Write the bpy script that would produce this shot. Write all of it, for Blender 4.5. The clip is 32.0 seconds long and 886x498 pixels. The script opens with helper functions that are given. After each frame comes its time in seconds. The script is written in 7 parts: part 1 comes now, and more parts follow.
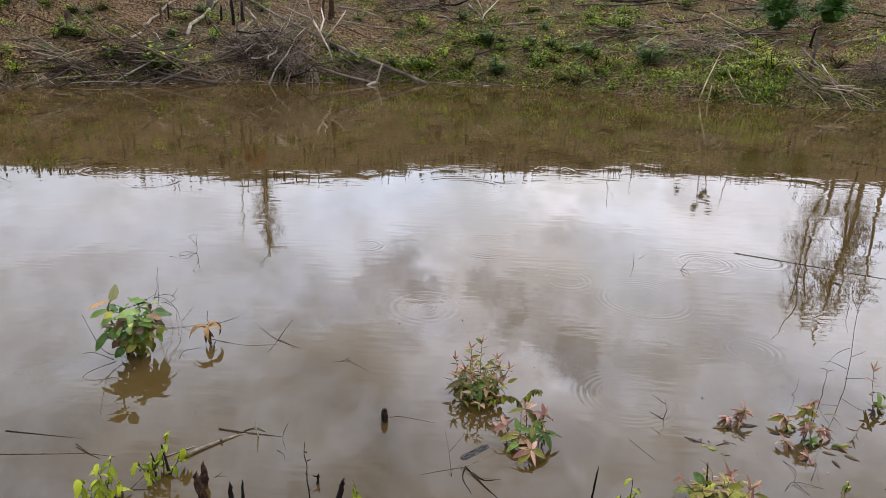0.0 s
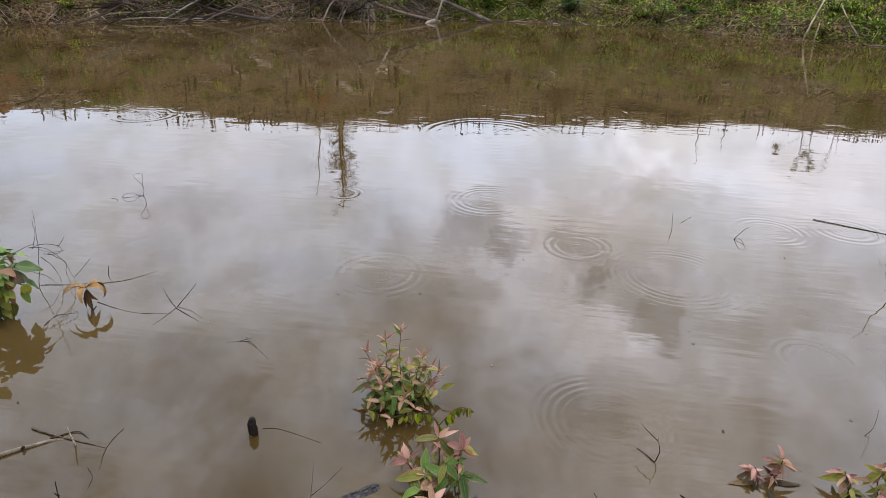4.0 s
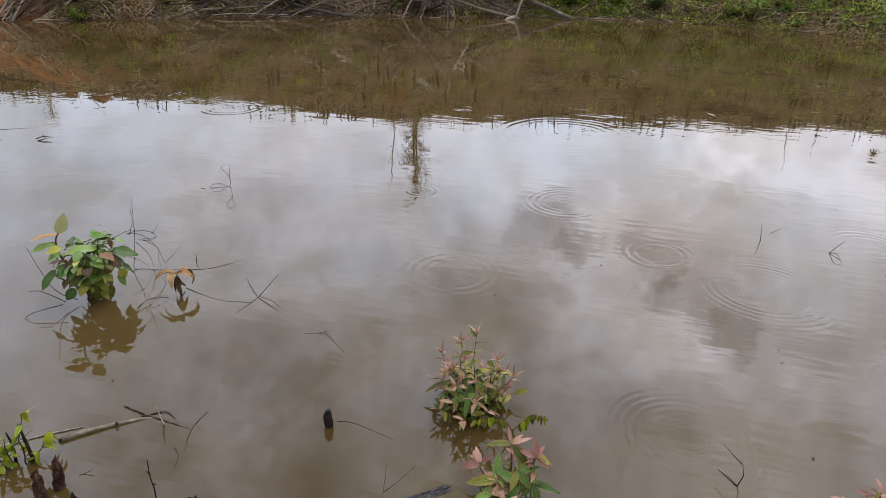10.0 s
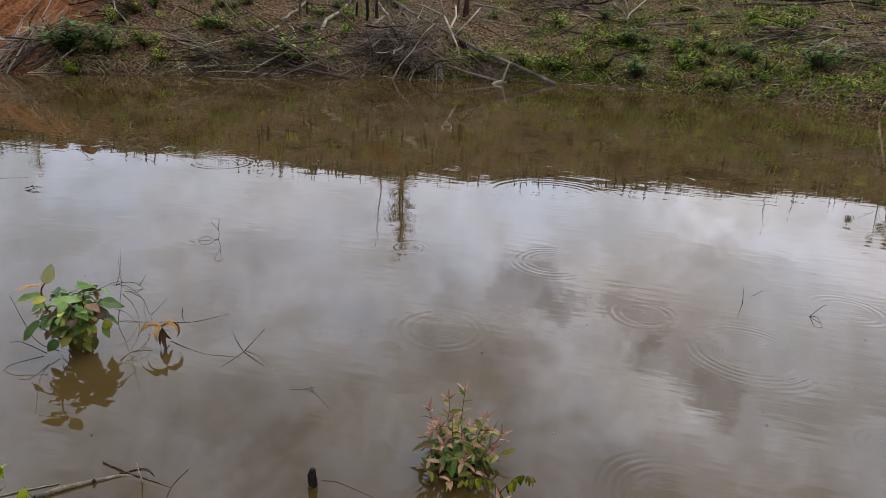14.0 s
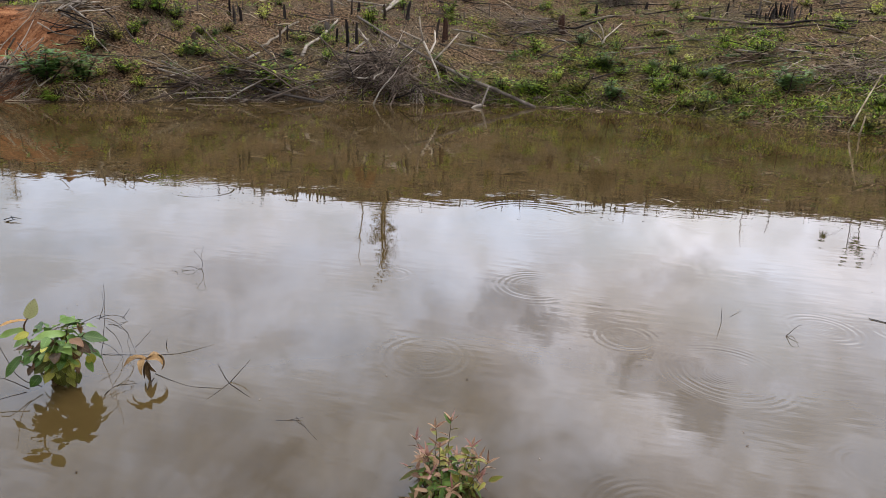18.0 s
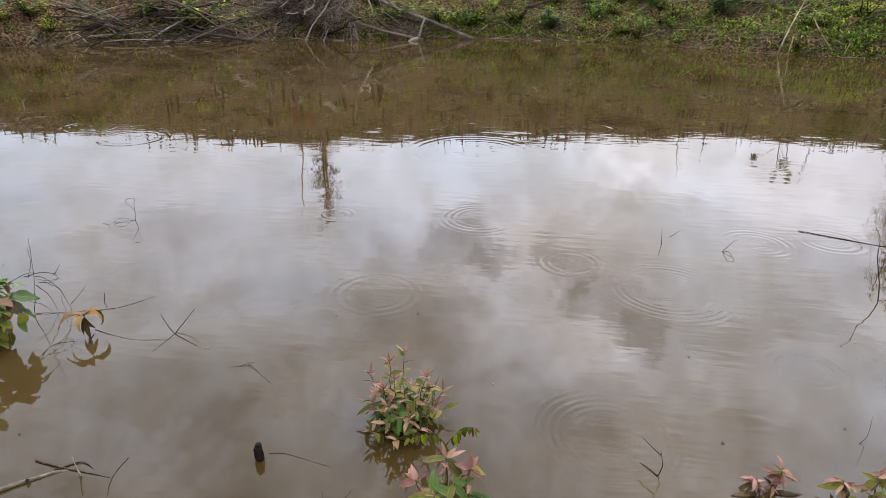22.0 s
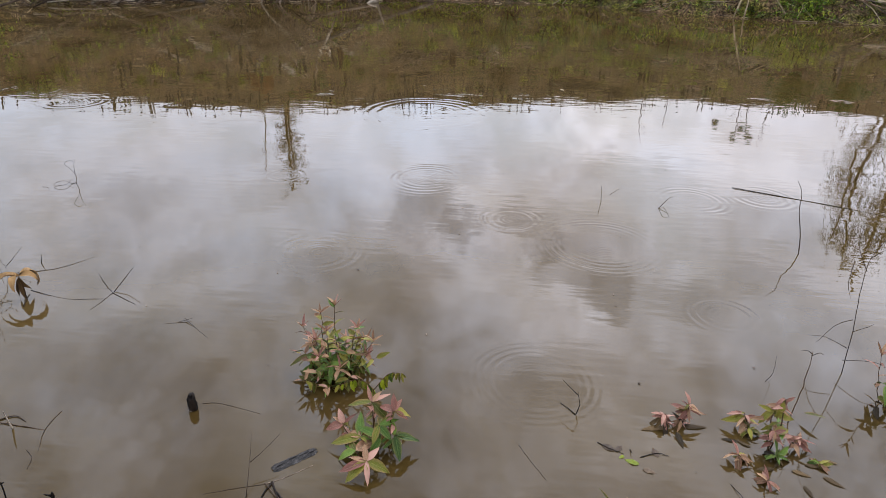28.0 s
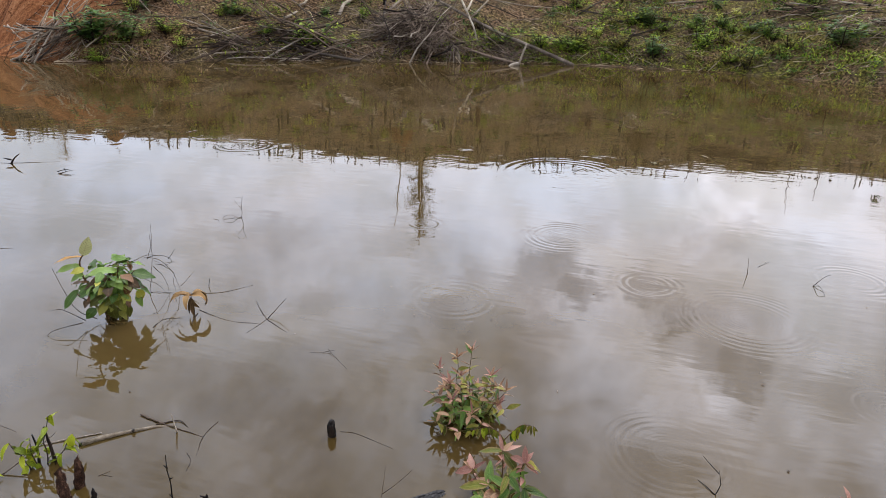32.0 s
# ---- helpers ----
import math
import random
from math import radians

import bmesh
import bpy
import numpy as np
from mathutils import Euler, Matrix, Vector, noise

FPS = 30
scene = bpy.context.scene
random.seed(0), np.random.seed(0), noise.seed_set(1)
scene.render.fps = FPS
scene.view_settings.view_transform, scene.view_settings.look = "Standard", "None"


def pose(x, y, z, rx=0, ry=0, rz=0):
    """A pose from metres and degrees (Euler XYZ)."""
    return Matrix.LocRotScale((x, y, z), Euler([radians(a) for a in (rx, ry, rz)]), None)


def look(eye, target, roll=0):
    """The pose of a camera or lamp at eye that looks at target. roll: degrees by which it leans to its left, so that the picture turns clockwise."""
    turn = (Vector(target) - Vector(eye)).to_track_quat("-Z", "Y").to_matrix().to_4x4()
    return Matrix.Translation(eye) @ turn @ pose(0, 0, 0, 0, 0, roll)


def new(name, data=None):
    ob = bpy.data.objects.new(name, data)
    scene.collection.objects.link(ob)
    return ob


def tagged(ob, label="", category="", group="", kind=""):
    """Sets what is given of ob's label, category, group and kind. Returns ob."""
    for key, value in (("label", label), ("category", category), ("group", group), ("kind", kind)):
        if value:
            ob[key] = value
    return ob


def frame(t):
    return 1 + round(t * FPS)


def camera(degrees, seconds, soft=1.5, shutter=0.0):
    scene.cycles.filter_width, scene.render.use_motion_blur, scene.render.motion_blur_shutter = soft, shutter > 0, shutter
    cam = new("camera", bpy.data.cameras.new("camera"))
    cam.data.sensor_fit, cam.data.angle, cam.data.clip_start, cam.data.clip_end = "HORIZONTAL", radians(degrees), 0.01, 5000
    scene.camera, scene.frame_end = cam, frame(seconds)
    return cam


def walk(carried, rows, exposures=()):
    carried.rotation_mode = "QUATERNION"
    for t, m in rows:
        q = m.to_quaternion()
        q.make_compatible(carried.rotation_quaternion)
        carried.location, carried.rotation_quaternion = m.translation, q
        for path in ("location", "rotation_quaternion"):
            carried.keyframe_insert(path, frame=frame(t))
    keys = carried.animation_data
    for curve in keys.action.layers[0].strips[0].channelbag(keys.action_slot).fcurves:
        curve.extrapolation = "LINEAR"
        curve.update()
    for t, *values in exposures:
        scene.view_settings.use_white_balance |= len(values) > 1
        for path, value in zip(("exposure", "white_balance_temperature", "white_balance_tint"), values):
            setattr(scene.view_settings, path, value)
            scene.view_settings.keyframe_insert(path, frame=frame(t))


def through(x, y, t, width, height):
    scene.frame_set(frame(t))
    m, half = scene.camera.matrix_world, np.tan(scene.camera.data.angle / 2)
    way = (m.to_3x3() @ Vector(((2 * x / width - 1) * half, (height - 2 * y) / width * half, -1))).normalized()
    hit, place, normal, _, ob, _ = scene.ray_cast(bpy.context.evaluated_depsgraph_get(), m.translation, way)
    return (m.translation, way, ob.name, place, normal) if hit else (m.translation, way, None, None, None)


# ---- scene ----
cam = camera(69.4, 32.0, soft=0.5)
PATH = [
    (0, (0.161, 0.072, 1.945), (0.07, 1.945, 1.249), 1.9),
    (0.5, (0.332, 0.263, 1.85), (0.155, 2.127, 1.148), 4.7),
    (1, (0.464, 0.413, 1.817), (0.364, 2.267, 1.074), 3.9),
    (1.5, (0.524, 0.626, 1.724), (0.454, 2.526, 1.104), 2.6),
    (2, (0.6, 0.794, 1.698), (0.534, 2.69, 1.065), 1.5),
    (2.5, (0.74, 0.983, 1.629), (0.564, 2.876, 1.008), 3.2),
    (3, (0.812, 1.057, 1.632), (0.469, 2.897, 0.926), 1.9),
    (3.5, (0.787, 1.102, 1.616), (0.444, 2.908, 0.828), 1.5),
    (5.5, (0.742, 1.098, 1.595), (0.446, 2.867, 0.71), 0.4),
    (6, (0.723, 1.092, 1.603), (0.282, 2.863, 0.786), 0.6),
    (6.5, (0.714, 1.079, 1.617), (0.187, 2.855, 0.862), 0.5),
    (7, (0.713, 1.081, 1.622), (0.149, 2.827, 0.825), -0.1),
    (7.5, (0.706, 1.082, 1.631), (0.163, 2.804, 0.77), 0.8),
    (8, (0.701, 1.088, 1.623), (0.189, 2.803, 0.732), 1.5),
    (8.5, (0.701, 1.098, 1.624), (0.185, 2.8, 0.71), 1.3),
    (9, (0.704, 1.1, 1.623), (0.16, 2.806, 0.732), 0.7),
    (9.5, (0.706, 1.102, 1.615), (0.12, 2.807, 0.749), 0.3),
    (10, (0.718, 1.111, 1.618), (0.181, 2.839, 0.766), 0.8),
    (10.5, (0.704, 1.098, 1.623), (0.2, 2.848, 0.797), 1.3),
    (11, (0.722, 1.103, 1.626), (0.254, 2.877, 0.83), 1.0),
    (11.5, (0.73, 1.097, 1.633), (0.305, 2.896, 0.87), 1.3),
    (12, (0.729, 1.106, 1.618), (0.339, 2.929, 0.894), 1.9),
    (12.5, (0.733, 1.095, 1.63), (0.354, 2.931, 0.931), 1.9),
    (13, (0.719, 1.083, 1.642), (0.294, 2.916, 0.964), 2.1),
    (13.5, (0.707, 1.079, 1.636), (0.212, 2.89, 0.947), 2.8),
    (15.5, (0.702, 1.076, 1.628), (0.169, 2.878, 0.945), 1.9),
    (16, (0.711, 1.07, 1.652), (0.254, 2.902, 0.993), 2.1),
    (16.5, (0.736, 1.084, 1.662), (0.384, 2.948, 1.027), 2.0),
    (17, (0.722, 1.077, 1.665), (0.461, 2.961, 1.048), 2.2),
    (17.5, (0.73, 1.065, 1.66), (0.43, 2.945, 1.049), 1.4),
    (18, (0.705, 1.044, 1.68), (0.236, 2.886, 1.057), 2.0),
    (18.5, (0.674, 1.047, 1.678), (0.083, 2.866, 1.095), 2.3),
    (19, (0.666, 1.022, 1.727), (-0.002, 2.842, 1.236), 2.7),
    (19.5, (0.645, 1.015, 1.743), (-0.016, 2.848, 1.291), 3.4),
    (20, (0.646, 1.012, 1.758), (0.009, 2.85, 1.294), 2.9),
    (20.5, (0.66, 1.065, 1.718), (0.159, 2.906, 1.12), 2.9),
    (21, (0.687, 1.054, 1.686), (0.344, 2.912, 1.031), 1.6),
    (21.5, (0.706, 1.063, 1.657), (0.427, 2.907, 0.936), 1.1),
    (22, (0.707, 1.067, 1.643), (0.418, 2.879, 0.847), 0.6),
    (22.5, (0.703, 1.055, 1.633), (0.311, 2.835, 0.81), 0.8),
    (23, (0.694, 1.053, 1.62), (0.231, 2.78, 0.724), 1.0),
    (23.5, (0.694, 1.057, 1.612), (0.185, 2.75, 0.678), 0.7),
    (24, (0.716, 1.065, 1.605), (0.285, 2.782, 0.675), 0.7),
    (24.5, (0.734, 1.077, 1.608), (0.446, 2.827, 0.684), 0.8),
    (25, (0.755, 1.076, 1.605), (0.571, 2.845, 0.69), 0.9),
    (25.5, (0.759, 1.055, 1.611), (0.669, 2.838, 0.71), 1.5),
    (27.5, (0.77, 1.026, 1.586), (0.745, 2.803, 0.669), 0.4),
    (28, (0.878, 1.005, 1.62), (0.692, 2.788, 0.734), 1.2),
    (28.5, (0.924, 1.001, 1.628), (0.663, 2.783, 0.759), 1.1),
    (29, (0.902, 0.977, 1.622), (0.684, 2.779, 0.781), -0.5),
    (29.5, (0.869, 0.948, 1.628), (0.649, 2.765, 0.822), -0.6),
    (30, (0.849, 0.933, 1.619), (0.562, 2.738, 0.809), -0.1),
    (30.5, (0.851, 0.94, 1.613), (0.54, 2.732, 0.782), 0.3),
    (31, (0.841, 0.944, 1.622), (0.476, 2.743, 0.828), -0.1),
    (31.5, (0.815, 0.928, 1.63), (0.326, 2.724, 0.898), 0.9),
    (32, (0.802, 0.922, 1.626), (0.235, 2.694, 0.893), 1.3),
]
walk(cam, [(t, look(eye, target, roll)) for t, eye, target, roll in PATH],
     exposures=[(0, 0.1), (8, 0.1), (9.5, 0.02), (10, -0.02), (11, -0.1), (12, -0.22), (13, -0.32), (13.5, -0.34), (15.5, -0.33), (16, -0.25), (17, -0.05), (18, 0.07), (19, 0.13), (20, 0.17), (21, 0.15), (22, 0.09), (23, 0.07), (25.5, 0.04), (27.5, 0.0), (28, 0.01), (29, 0.05), (30.5, 0.07), (32, 0.12)])

# ---- light ----
SUN_UP, SUN_ROUND = radians(58), radians(24)
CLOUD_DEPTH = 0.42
GLOW_UP, GLOW_ROUND = radians(44), radians(9)  # the thinnest part of the cloud cover
world = bpy.data.worlds.new("sky")
scene.world = world
world.use_nodes = True
wt = world.node_tree
wt.nodes.clear()


def node(tree, kind, **values):
    n = tree.nodes.new(kind)
    for k, v in values.items():
        if k in n.inputs:
            n.inputs[k].default_value = v
    return n


def ramp(tree, stops):
    n = tree.nodes.new("ShaderNodeValToRGB")
    while len(n.color_ramp.elements) < len(stops):
        n.color_ramp.elements.new(0.5)
    for e, (p, c) in zip(n.color_ramp.elements, stops):
        e.position, e.color = p, (*c, 1)
    return n


def math_node(tree, op, a, b=None):
    n = tree.nodes.new("ShaderNodeMath")
    n.operation = op
    for i, v in enumerate((a, b)):
        if v is None:
            continue
        if isinstance(v, (int, float)):
            n.inputs[i].default_value = v
        else:
            tree.links.new(v, n.inputs[i])
    return n.outputs[0]


def mix_colour(tree, fac, a, b):
    n = tree.nodes.new("ShaderNodeMix")
    n.data_type = "RGBA"
    for i, v in ((0, fac), (6, a), (7, b)):
        if hasattr(v, "links"):
            tree.links.new(v, n.inputs[i])
        elif i == 0:
            n.inputs[0].default_value = v
        else:
            n.inputs[i].default_value = (*v, 1)
    return n.outputs[2]


sky = wt.nodes.new("ShaderNodeTexSky")
sky.sky_type, sky.sun_disc = "NISHITA", False
sky.sun_elevation, sky.sun_rotation = SUN_UP, SUN_ROUND
coord = wt.nodes.new("ShaderNodeTexCoord")
stretch = node(wt, "ShaderNodeMapping", Scale=(1.0, 1.0, 1.25), Rotation=(0.0, 0.15, 0.35), Location=(3.1, 0.4, 0.0))
wt.links.new(coord.outputs["Generated"], stretch.inputs["Vector"])
large = node(wt, "ShaderNodeTexNoise", Scale=1.7, Detail=4.0, Roughness=0.5)
small = node(wt, "ShaderNodeTexNoise", Scale=7.0, Detail=8.0, Roughness=0.6, Distortion=0.7)
for n in (large, small):
    wt.links.new(stretch.outputs[0], n.inputs["Vector"])
wisps = node(wt, "ShaderNodeTexNoise", Scale=21.0, Detail=5.0, Roughness=0.55, Distortion=0.6)
wt.links.new(stretch.outputs[0], wisps.inputs["Vector"])
clouds = math_node(wt, "ADD", math_node(wt, "MULTIPLY", large.outputs["Fac"], 0.4), math_node(wt, "MULTIPLY", small.outputs["Fac"], 0.4))
clouds = math_node(wt, "ADD", clouds, math_node(wt, "MULTIPLY", wisps.outputs["Fac"], 0.2))
tone = ramp(wt, [(0.41, (0.76, 0.775, 0.84)), (0.465, (0.885, 0.9, 1.0)), (0.5, (0.97, 0.995, 1.13)), (0.56, (1.08, 1.115, 1.28))])
wt.links.new(clouds, tone.inputs[0])
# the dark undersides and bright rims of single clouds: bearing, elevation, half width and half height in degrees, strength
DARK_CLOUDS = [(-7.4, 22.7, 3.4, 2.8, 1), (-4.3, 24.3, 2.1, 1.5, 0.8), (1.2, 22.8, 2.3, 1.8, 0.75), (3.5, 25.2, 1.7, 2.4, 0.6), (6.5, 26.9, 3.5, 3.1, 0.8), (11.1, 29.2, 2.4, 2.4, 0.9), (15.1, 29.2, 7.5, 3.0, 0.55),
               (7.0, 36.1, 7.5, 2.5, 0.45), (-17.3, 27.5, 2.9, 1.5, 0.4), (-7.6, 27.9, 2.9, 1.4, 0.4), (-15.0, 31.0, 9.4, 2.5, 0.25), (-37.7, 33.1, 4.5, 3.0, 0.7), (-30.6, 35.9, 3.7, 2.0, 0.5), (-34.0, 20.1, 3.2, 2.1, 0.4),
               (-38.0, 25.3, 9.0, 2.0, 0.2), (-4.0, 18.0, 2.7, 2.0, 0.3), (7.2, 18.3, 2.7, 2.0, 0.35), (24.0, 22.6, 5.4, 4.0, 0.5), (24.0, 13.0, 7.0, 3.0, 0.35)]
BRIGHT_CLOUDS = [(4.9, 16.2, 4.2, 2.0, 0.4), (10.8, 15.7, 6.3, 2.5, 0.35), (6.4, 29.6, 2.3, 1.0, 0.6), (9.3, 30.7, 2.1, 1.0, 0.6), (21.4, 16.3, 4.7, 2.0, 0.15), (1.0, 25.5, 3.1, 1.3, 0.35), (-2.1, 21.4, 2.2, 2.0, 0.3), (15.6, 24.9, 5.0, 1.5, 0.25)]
axes = wt.nodes.new("ShaderNodeSeparateXYZ")
wt.links.new(coord.outputs["Generated"], axes.inputs[0])
bearing = math_node(wt, "MULTIPLY", math_node(wt, "ARCTAN2", axes.outputs["X"], axes.outputs["Y"]), 180 / math.pi)
raised = math_node(wt, "MULTIPLY", math_node(wt, "ARCSINE", axes.outputs["Z"]), 180 / math.pi)
place = wt.nodes.new("ShaderNodeCombineXYZ")
wt.links.new(bearing, place.inputs[0])
wt.links.new(raised, place.inputs[1])
torn = node(wt, "ShaderNodeTexNoise", Scale=0.26, Detail=8.0, Roughness=0.68)
wt.links.new(place.outputs[0], torn.inputs["Vector"])
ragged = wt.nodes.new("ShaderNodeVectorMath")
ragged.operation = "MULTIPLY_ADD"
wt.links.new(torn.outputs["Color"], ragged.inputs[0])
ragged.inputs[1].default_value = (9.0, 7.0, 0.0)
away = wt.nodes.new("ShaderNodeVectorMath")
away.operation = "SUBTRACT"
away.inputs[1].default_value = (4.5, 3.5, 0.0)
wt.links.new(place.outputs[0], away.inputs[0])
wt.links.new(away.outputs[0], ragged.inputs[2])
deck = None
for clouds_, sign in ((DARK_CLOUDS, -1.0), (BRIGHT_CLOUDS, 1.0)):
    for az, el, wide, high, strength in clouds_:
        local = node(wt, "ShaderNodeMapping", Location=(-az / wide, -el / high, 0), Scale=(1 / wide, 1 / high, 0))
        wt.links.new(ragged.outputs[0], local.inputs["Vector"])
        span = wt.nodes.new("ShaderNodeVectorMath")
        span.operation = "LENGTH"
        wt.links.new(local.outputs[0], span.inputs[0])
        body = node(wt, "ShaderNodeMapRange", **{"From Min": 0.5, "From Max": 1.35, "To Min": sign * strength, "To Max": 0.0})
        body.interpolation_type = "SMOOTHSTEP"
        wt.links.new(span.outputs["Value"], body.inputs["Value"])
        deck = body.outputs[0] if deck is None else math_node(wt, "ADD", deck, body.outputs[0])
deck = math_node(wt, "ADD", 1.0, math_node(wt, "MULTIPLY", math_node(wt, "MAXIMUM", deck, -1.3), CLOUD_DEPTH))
lift = wt.nodes.new("ShaderNodeVectorMath")
lift.operation = "SCALE"
toward = wt.nodes.new("ShaderNodeVectorMath")
toward.operation = "DOT_PRODUCT"
toward.inputs[1].default_value = (math.sin(GLOW_ROUND) * math.cos(GLOW_UP), math.cos(GLOW_ROUND) * math.cos(GLOW_UP), math.sin(GLOW_UP))
wt.links.new(coord.outputs["Generated"], toward.inputs[0])
glow = math_node(wt, "POWER", math_node(wt, "MAXIMUM", toward.outputs["Value"], 0.0), 3.0)
height = wt.nodes.new("ShaderNodeSeparateXYZ")
wt.links.new(coord.outputs["Generated"], height.inputs[0])
haze = node(wt, "ShaderNodeMapRange", **{"From Min": 0.12, "From Max": 0.48, "To Min": 0.6, "To Max": 1.0})
wt.links.new(height.outputs["Z"], haze.inputs["Value"])
broken = node(wt, "ShaderNodeTexNoise", Scale=5.5, Detail=7.0, Roughness=0.58, Distortion=0.5)
wt.links.new(stretch.outputs[0], broken.inputs["Vector"])
overhead = node(wt, "ShaderNodeMapRange", **{"From Min": 0.26, "From Max": 0.6, "To Min": 0.0, "To Max": 2.9})
wt.links.new(height.outputs["Z"], overhead.inputs["Value"])
mottled = math_node(wt, "ADD", 1.0, math_node(wt, "MULTIPLY", math_node(wt, "SUBTRACT", broken.outputs["Fac"], 0.5), overhead.outputs[0]))
zenith = node(wt, "ShaderNodeMapRange", **{"From Min": 0.42, "From Max": 0.8, "To Min": 1.0, "To Max": 0.72})
wt.links.new(height.outputs["Z"], zenith.inputs["Value"])
bright = math_node(wt, "MULTIPLY", math_node(wt, "MULTIPLY", zenith.outputs[0], mottled), math_node(wt, "ADD", 24.5, math_node(wt, "MULTIPLY", glow, 27.5)))
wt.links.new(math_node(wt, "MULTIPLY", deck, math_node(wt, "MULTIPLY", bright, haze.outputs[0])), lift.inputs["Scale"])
drift = node(wt, "ShaderNodeTexNoise", Scale=3.2, Detail=2.0, Roughness=0.5)
wt.links.new(coord.outputs["Generated"], drift.inputs["Vector"])
tint = ramp(wt, [(0.35, (0.94, 1.0, 1.07)), (0.65, (1.035, 0.995, 0.975))])
east = node(wt, "ShaderNodeMapRange", **{"From Min": -45.0, "From Max": 10.0, "To Min": -0.18, "To Max": 0.08})
wt.links.new(bearing, east.inputs["Value"])
wt.links.new(math_node(wt, "ADD", drift.outputs["Fac"], east.outputs[0]), tint.inputs[0])
hue = wt.nodes.new("ShaderNodeVectorMath")
hue.operation = "MULTIPLY"
wt.links.new(tone.outputs[0], hue.inputs[0])
wt.links.new(tint.outputs[0], hue.inputs[1])
wt.links.new(hue.outputs[0], lift.inputs[0])
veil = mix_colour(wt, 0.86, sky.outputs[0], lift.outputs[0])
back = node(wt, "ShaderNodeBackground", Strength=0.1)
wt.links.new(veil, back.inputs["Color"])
out = wt.nodes.new("ShaderNodeOutputWorld")
wt.links.new(back.outputs[0], out.inputs["Surface"])

sun = new("sun", bpy.data.lights.new("sun", "SUN"))
sun.data.energy, sun.data.angle, sun.data.color = 1.5, radians(10), (1.0, 0.96, 0.9)
sun.matrix_world = Matrix.Rotation(-SUN_ROUND, 4, "Z") @ Matrix.Rotation(SUN_UP - radians(90), 4, "X")


# ---- materials ----
def surface(name, stops, scale=4.0, rough=0.85, bump=0.3, fine=30.0, per_object=0.0, per_island=0.0, stretch=(1, 1, 1), metal=0.0, through=0.0, depth=0.02, gloss=0.08):
    """A procedural surface: colours by two sizes of noise, with fine relief; per_object varies its brightness from piece to piece."""
    m = bpy.data.materials.new(name)
    m.use_nodes = True
    t = m.node_tree
    b = t.nodes["Principled BSDF"]
    b.inputs["Roughness"].default_value, b.inputs["Metallic"].default_value = rough, metal
    b.inputs["Specular IOR Level"].default_value = gloss
    where = t.nodes.new("ShaderNodeTexCoord")
    mp = node(t, "ShaderNodeMapping", Scale=stretch)
    t.links.new(where.outputs["Object"], mp.inputs["Vector"])
    big = node(t, "ShaderNodeTexNoise", Scale=scale, Detail=5.0, Roughness=0.6)
    tiny = node(t, "ShaderNodeTexNoise", Scale=fine, Detail=4.0, Roughness=0.65)
    for n in (big, tiny):
        t.links.new(mp.outputs[0], n.inputs["Vector"])
    f = math_node(t, "ADD", math_node(t, "MULTIPLY", big.outputs["Fac"], 0.62), math_node(t, "MULTIPLY", tiny.outputs["Fac"], 0.38))
    if per_object:
        info = t.nodes.new("ShaderNodeObjectInfo")
        f = math_node(t, "ADD", f, math_node(t, "MULTIPLY", math_node(t, "SUBTRACT", info.outputs["Random"], 0.5), per_object))
    if per_island:
        geo = t.nodes.new("ShaderNodeNewGeometry")
        f = math_node(t, "ADD", f, math_node(t, "MULTIPLY", math_node(t, "SUBTRACT", geo.outputs["Random Per Island"], 0.5), per_island))
    r = ramp(t, stops)
    t.links.new(f, r.inputs[0])
    t.links.new(r.outputs[0], b.inputs["Base Color"])
    bp = node(t, "ShaderNodeBump", Strength=bump, Distance=depth)
    t.links.new(tiny.outputs["Fac"], bp.inputs["Height"])
    t.links.new(bp.outputs[0], b.inputs["Normal"])
    if through:
        add, tr = t.nodes.new("ShaderNodeMixShader"), t.nodes.new("ShaderNodeBsdfTranslucent")
        add.inputs[0].default_value = through
        t.links.new(r.outputs[0], tr.inputs["Color"])
        t.links.new(b.outputs[0], add.inputs[1])
        t.links.new(tr.outputs[0], add.inputs[2])
        t.links.new(add.outputs[0], t.nodes["Material Output"].inputs["Surface"])
    return m


def stops3(a, b, c, p=(0.34, 0.5, 0.66)):
    return [(p[0], a), (p[1], b), (p[2], c)]


charred = surface("charred wood", stops3((0.007, 0.0055, 0.0048), (0.02, 0.0155, 0.013), (0.065, 0.053, 0.044)), 3, 0.9, 0.6, 40, per_object=0.35, stretch=(1, 1, 0.25))
dark_wood = surface("weathered dark wood", stops3((0.02, 0.014, 0.01), (0.055, 0.039, 0.028), (0.14, 0.105, 0.078)), 3, 0.85, 0.6, 40, per_object=0.3, stretch=(1, 1, 0.3))
grey_wood = surface("bleached grey wood", stops3((0.05, 0.039, 0.03), (0.135, 0.11, 0.086), (0.29, 0.25, 0.2)), 3, 0.85, 0.5, 40, per_object=0.3)
pale_wood = surface("pale peeled wood", stops3((0.095, 0.075, 0.052), (0.23, 0.19, 0.143), (0.42, 0.365, 0.295)), 4, 0.8, 0.5, 50, per_object=0.2)
straw = surface("dry straw and twigs", stops3((0.045, 0.033, 0.02), (0.2, 0.15, 0.092), (0.45, 0.36, 0.24)), 2, 0.9, 0.2, 20, per_island=0.5)
brush_wood = surface("tangled dead twigs", stops3((0.016, 0.011, 0.008), (0.072, 0.051, 0.037), (0.24, 0.187, 0.142)), 2, 0.9, 0.3, 30, per_island=0.35, per_object=0.2)
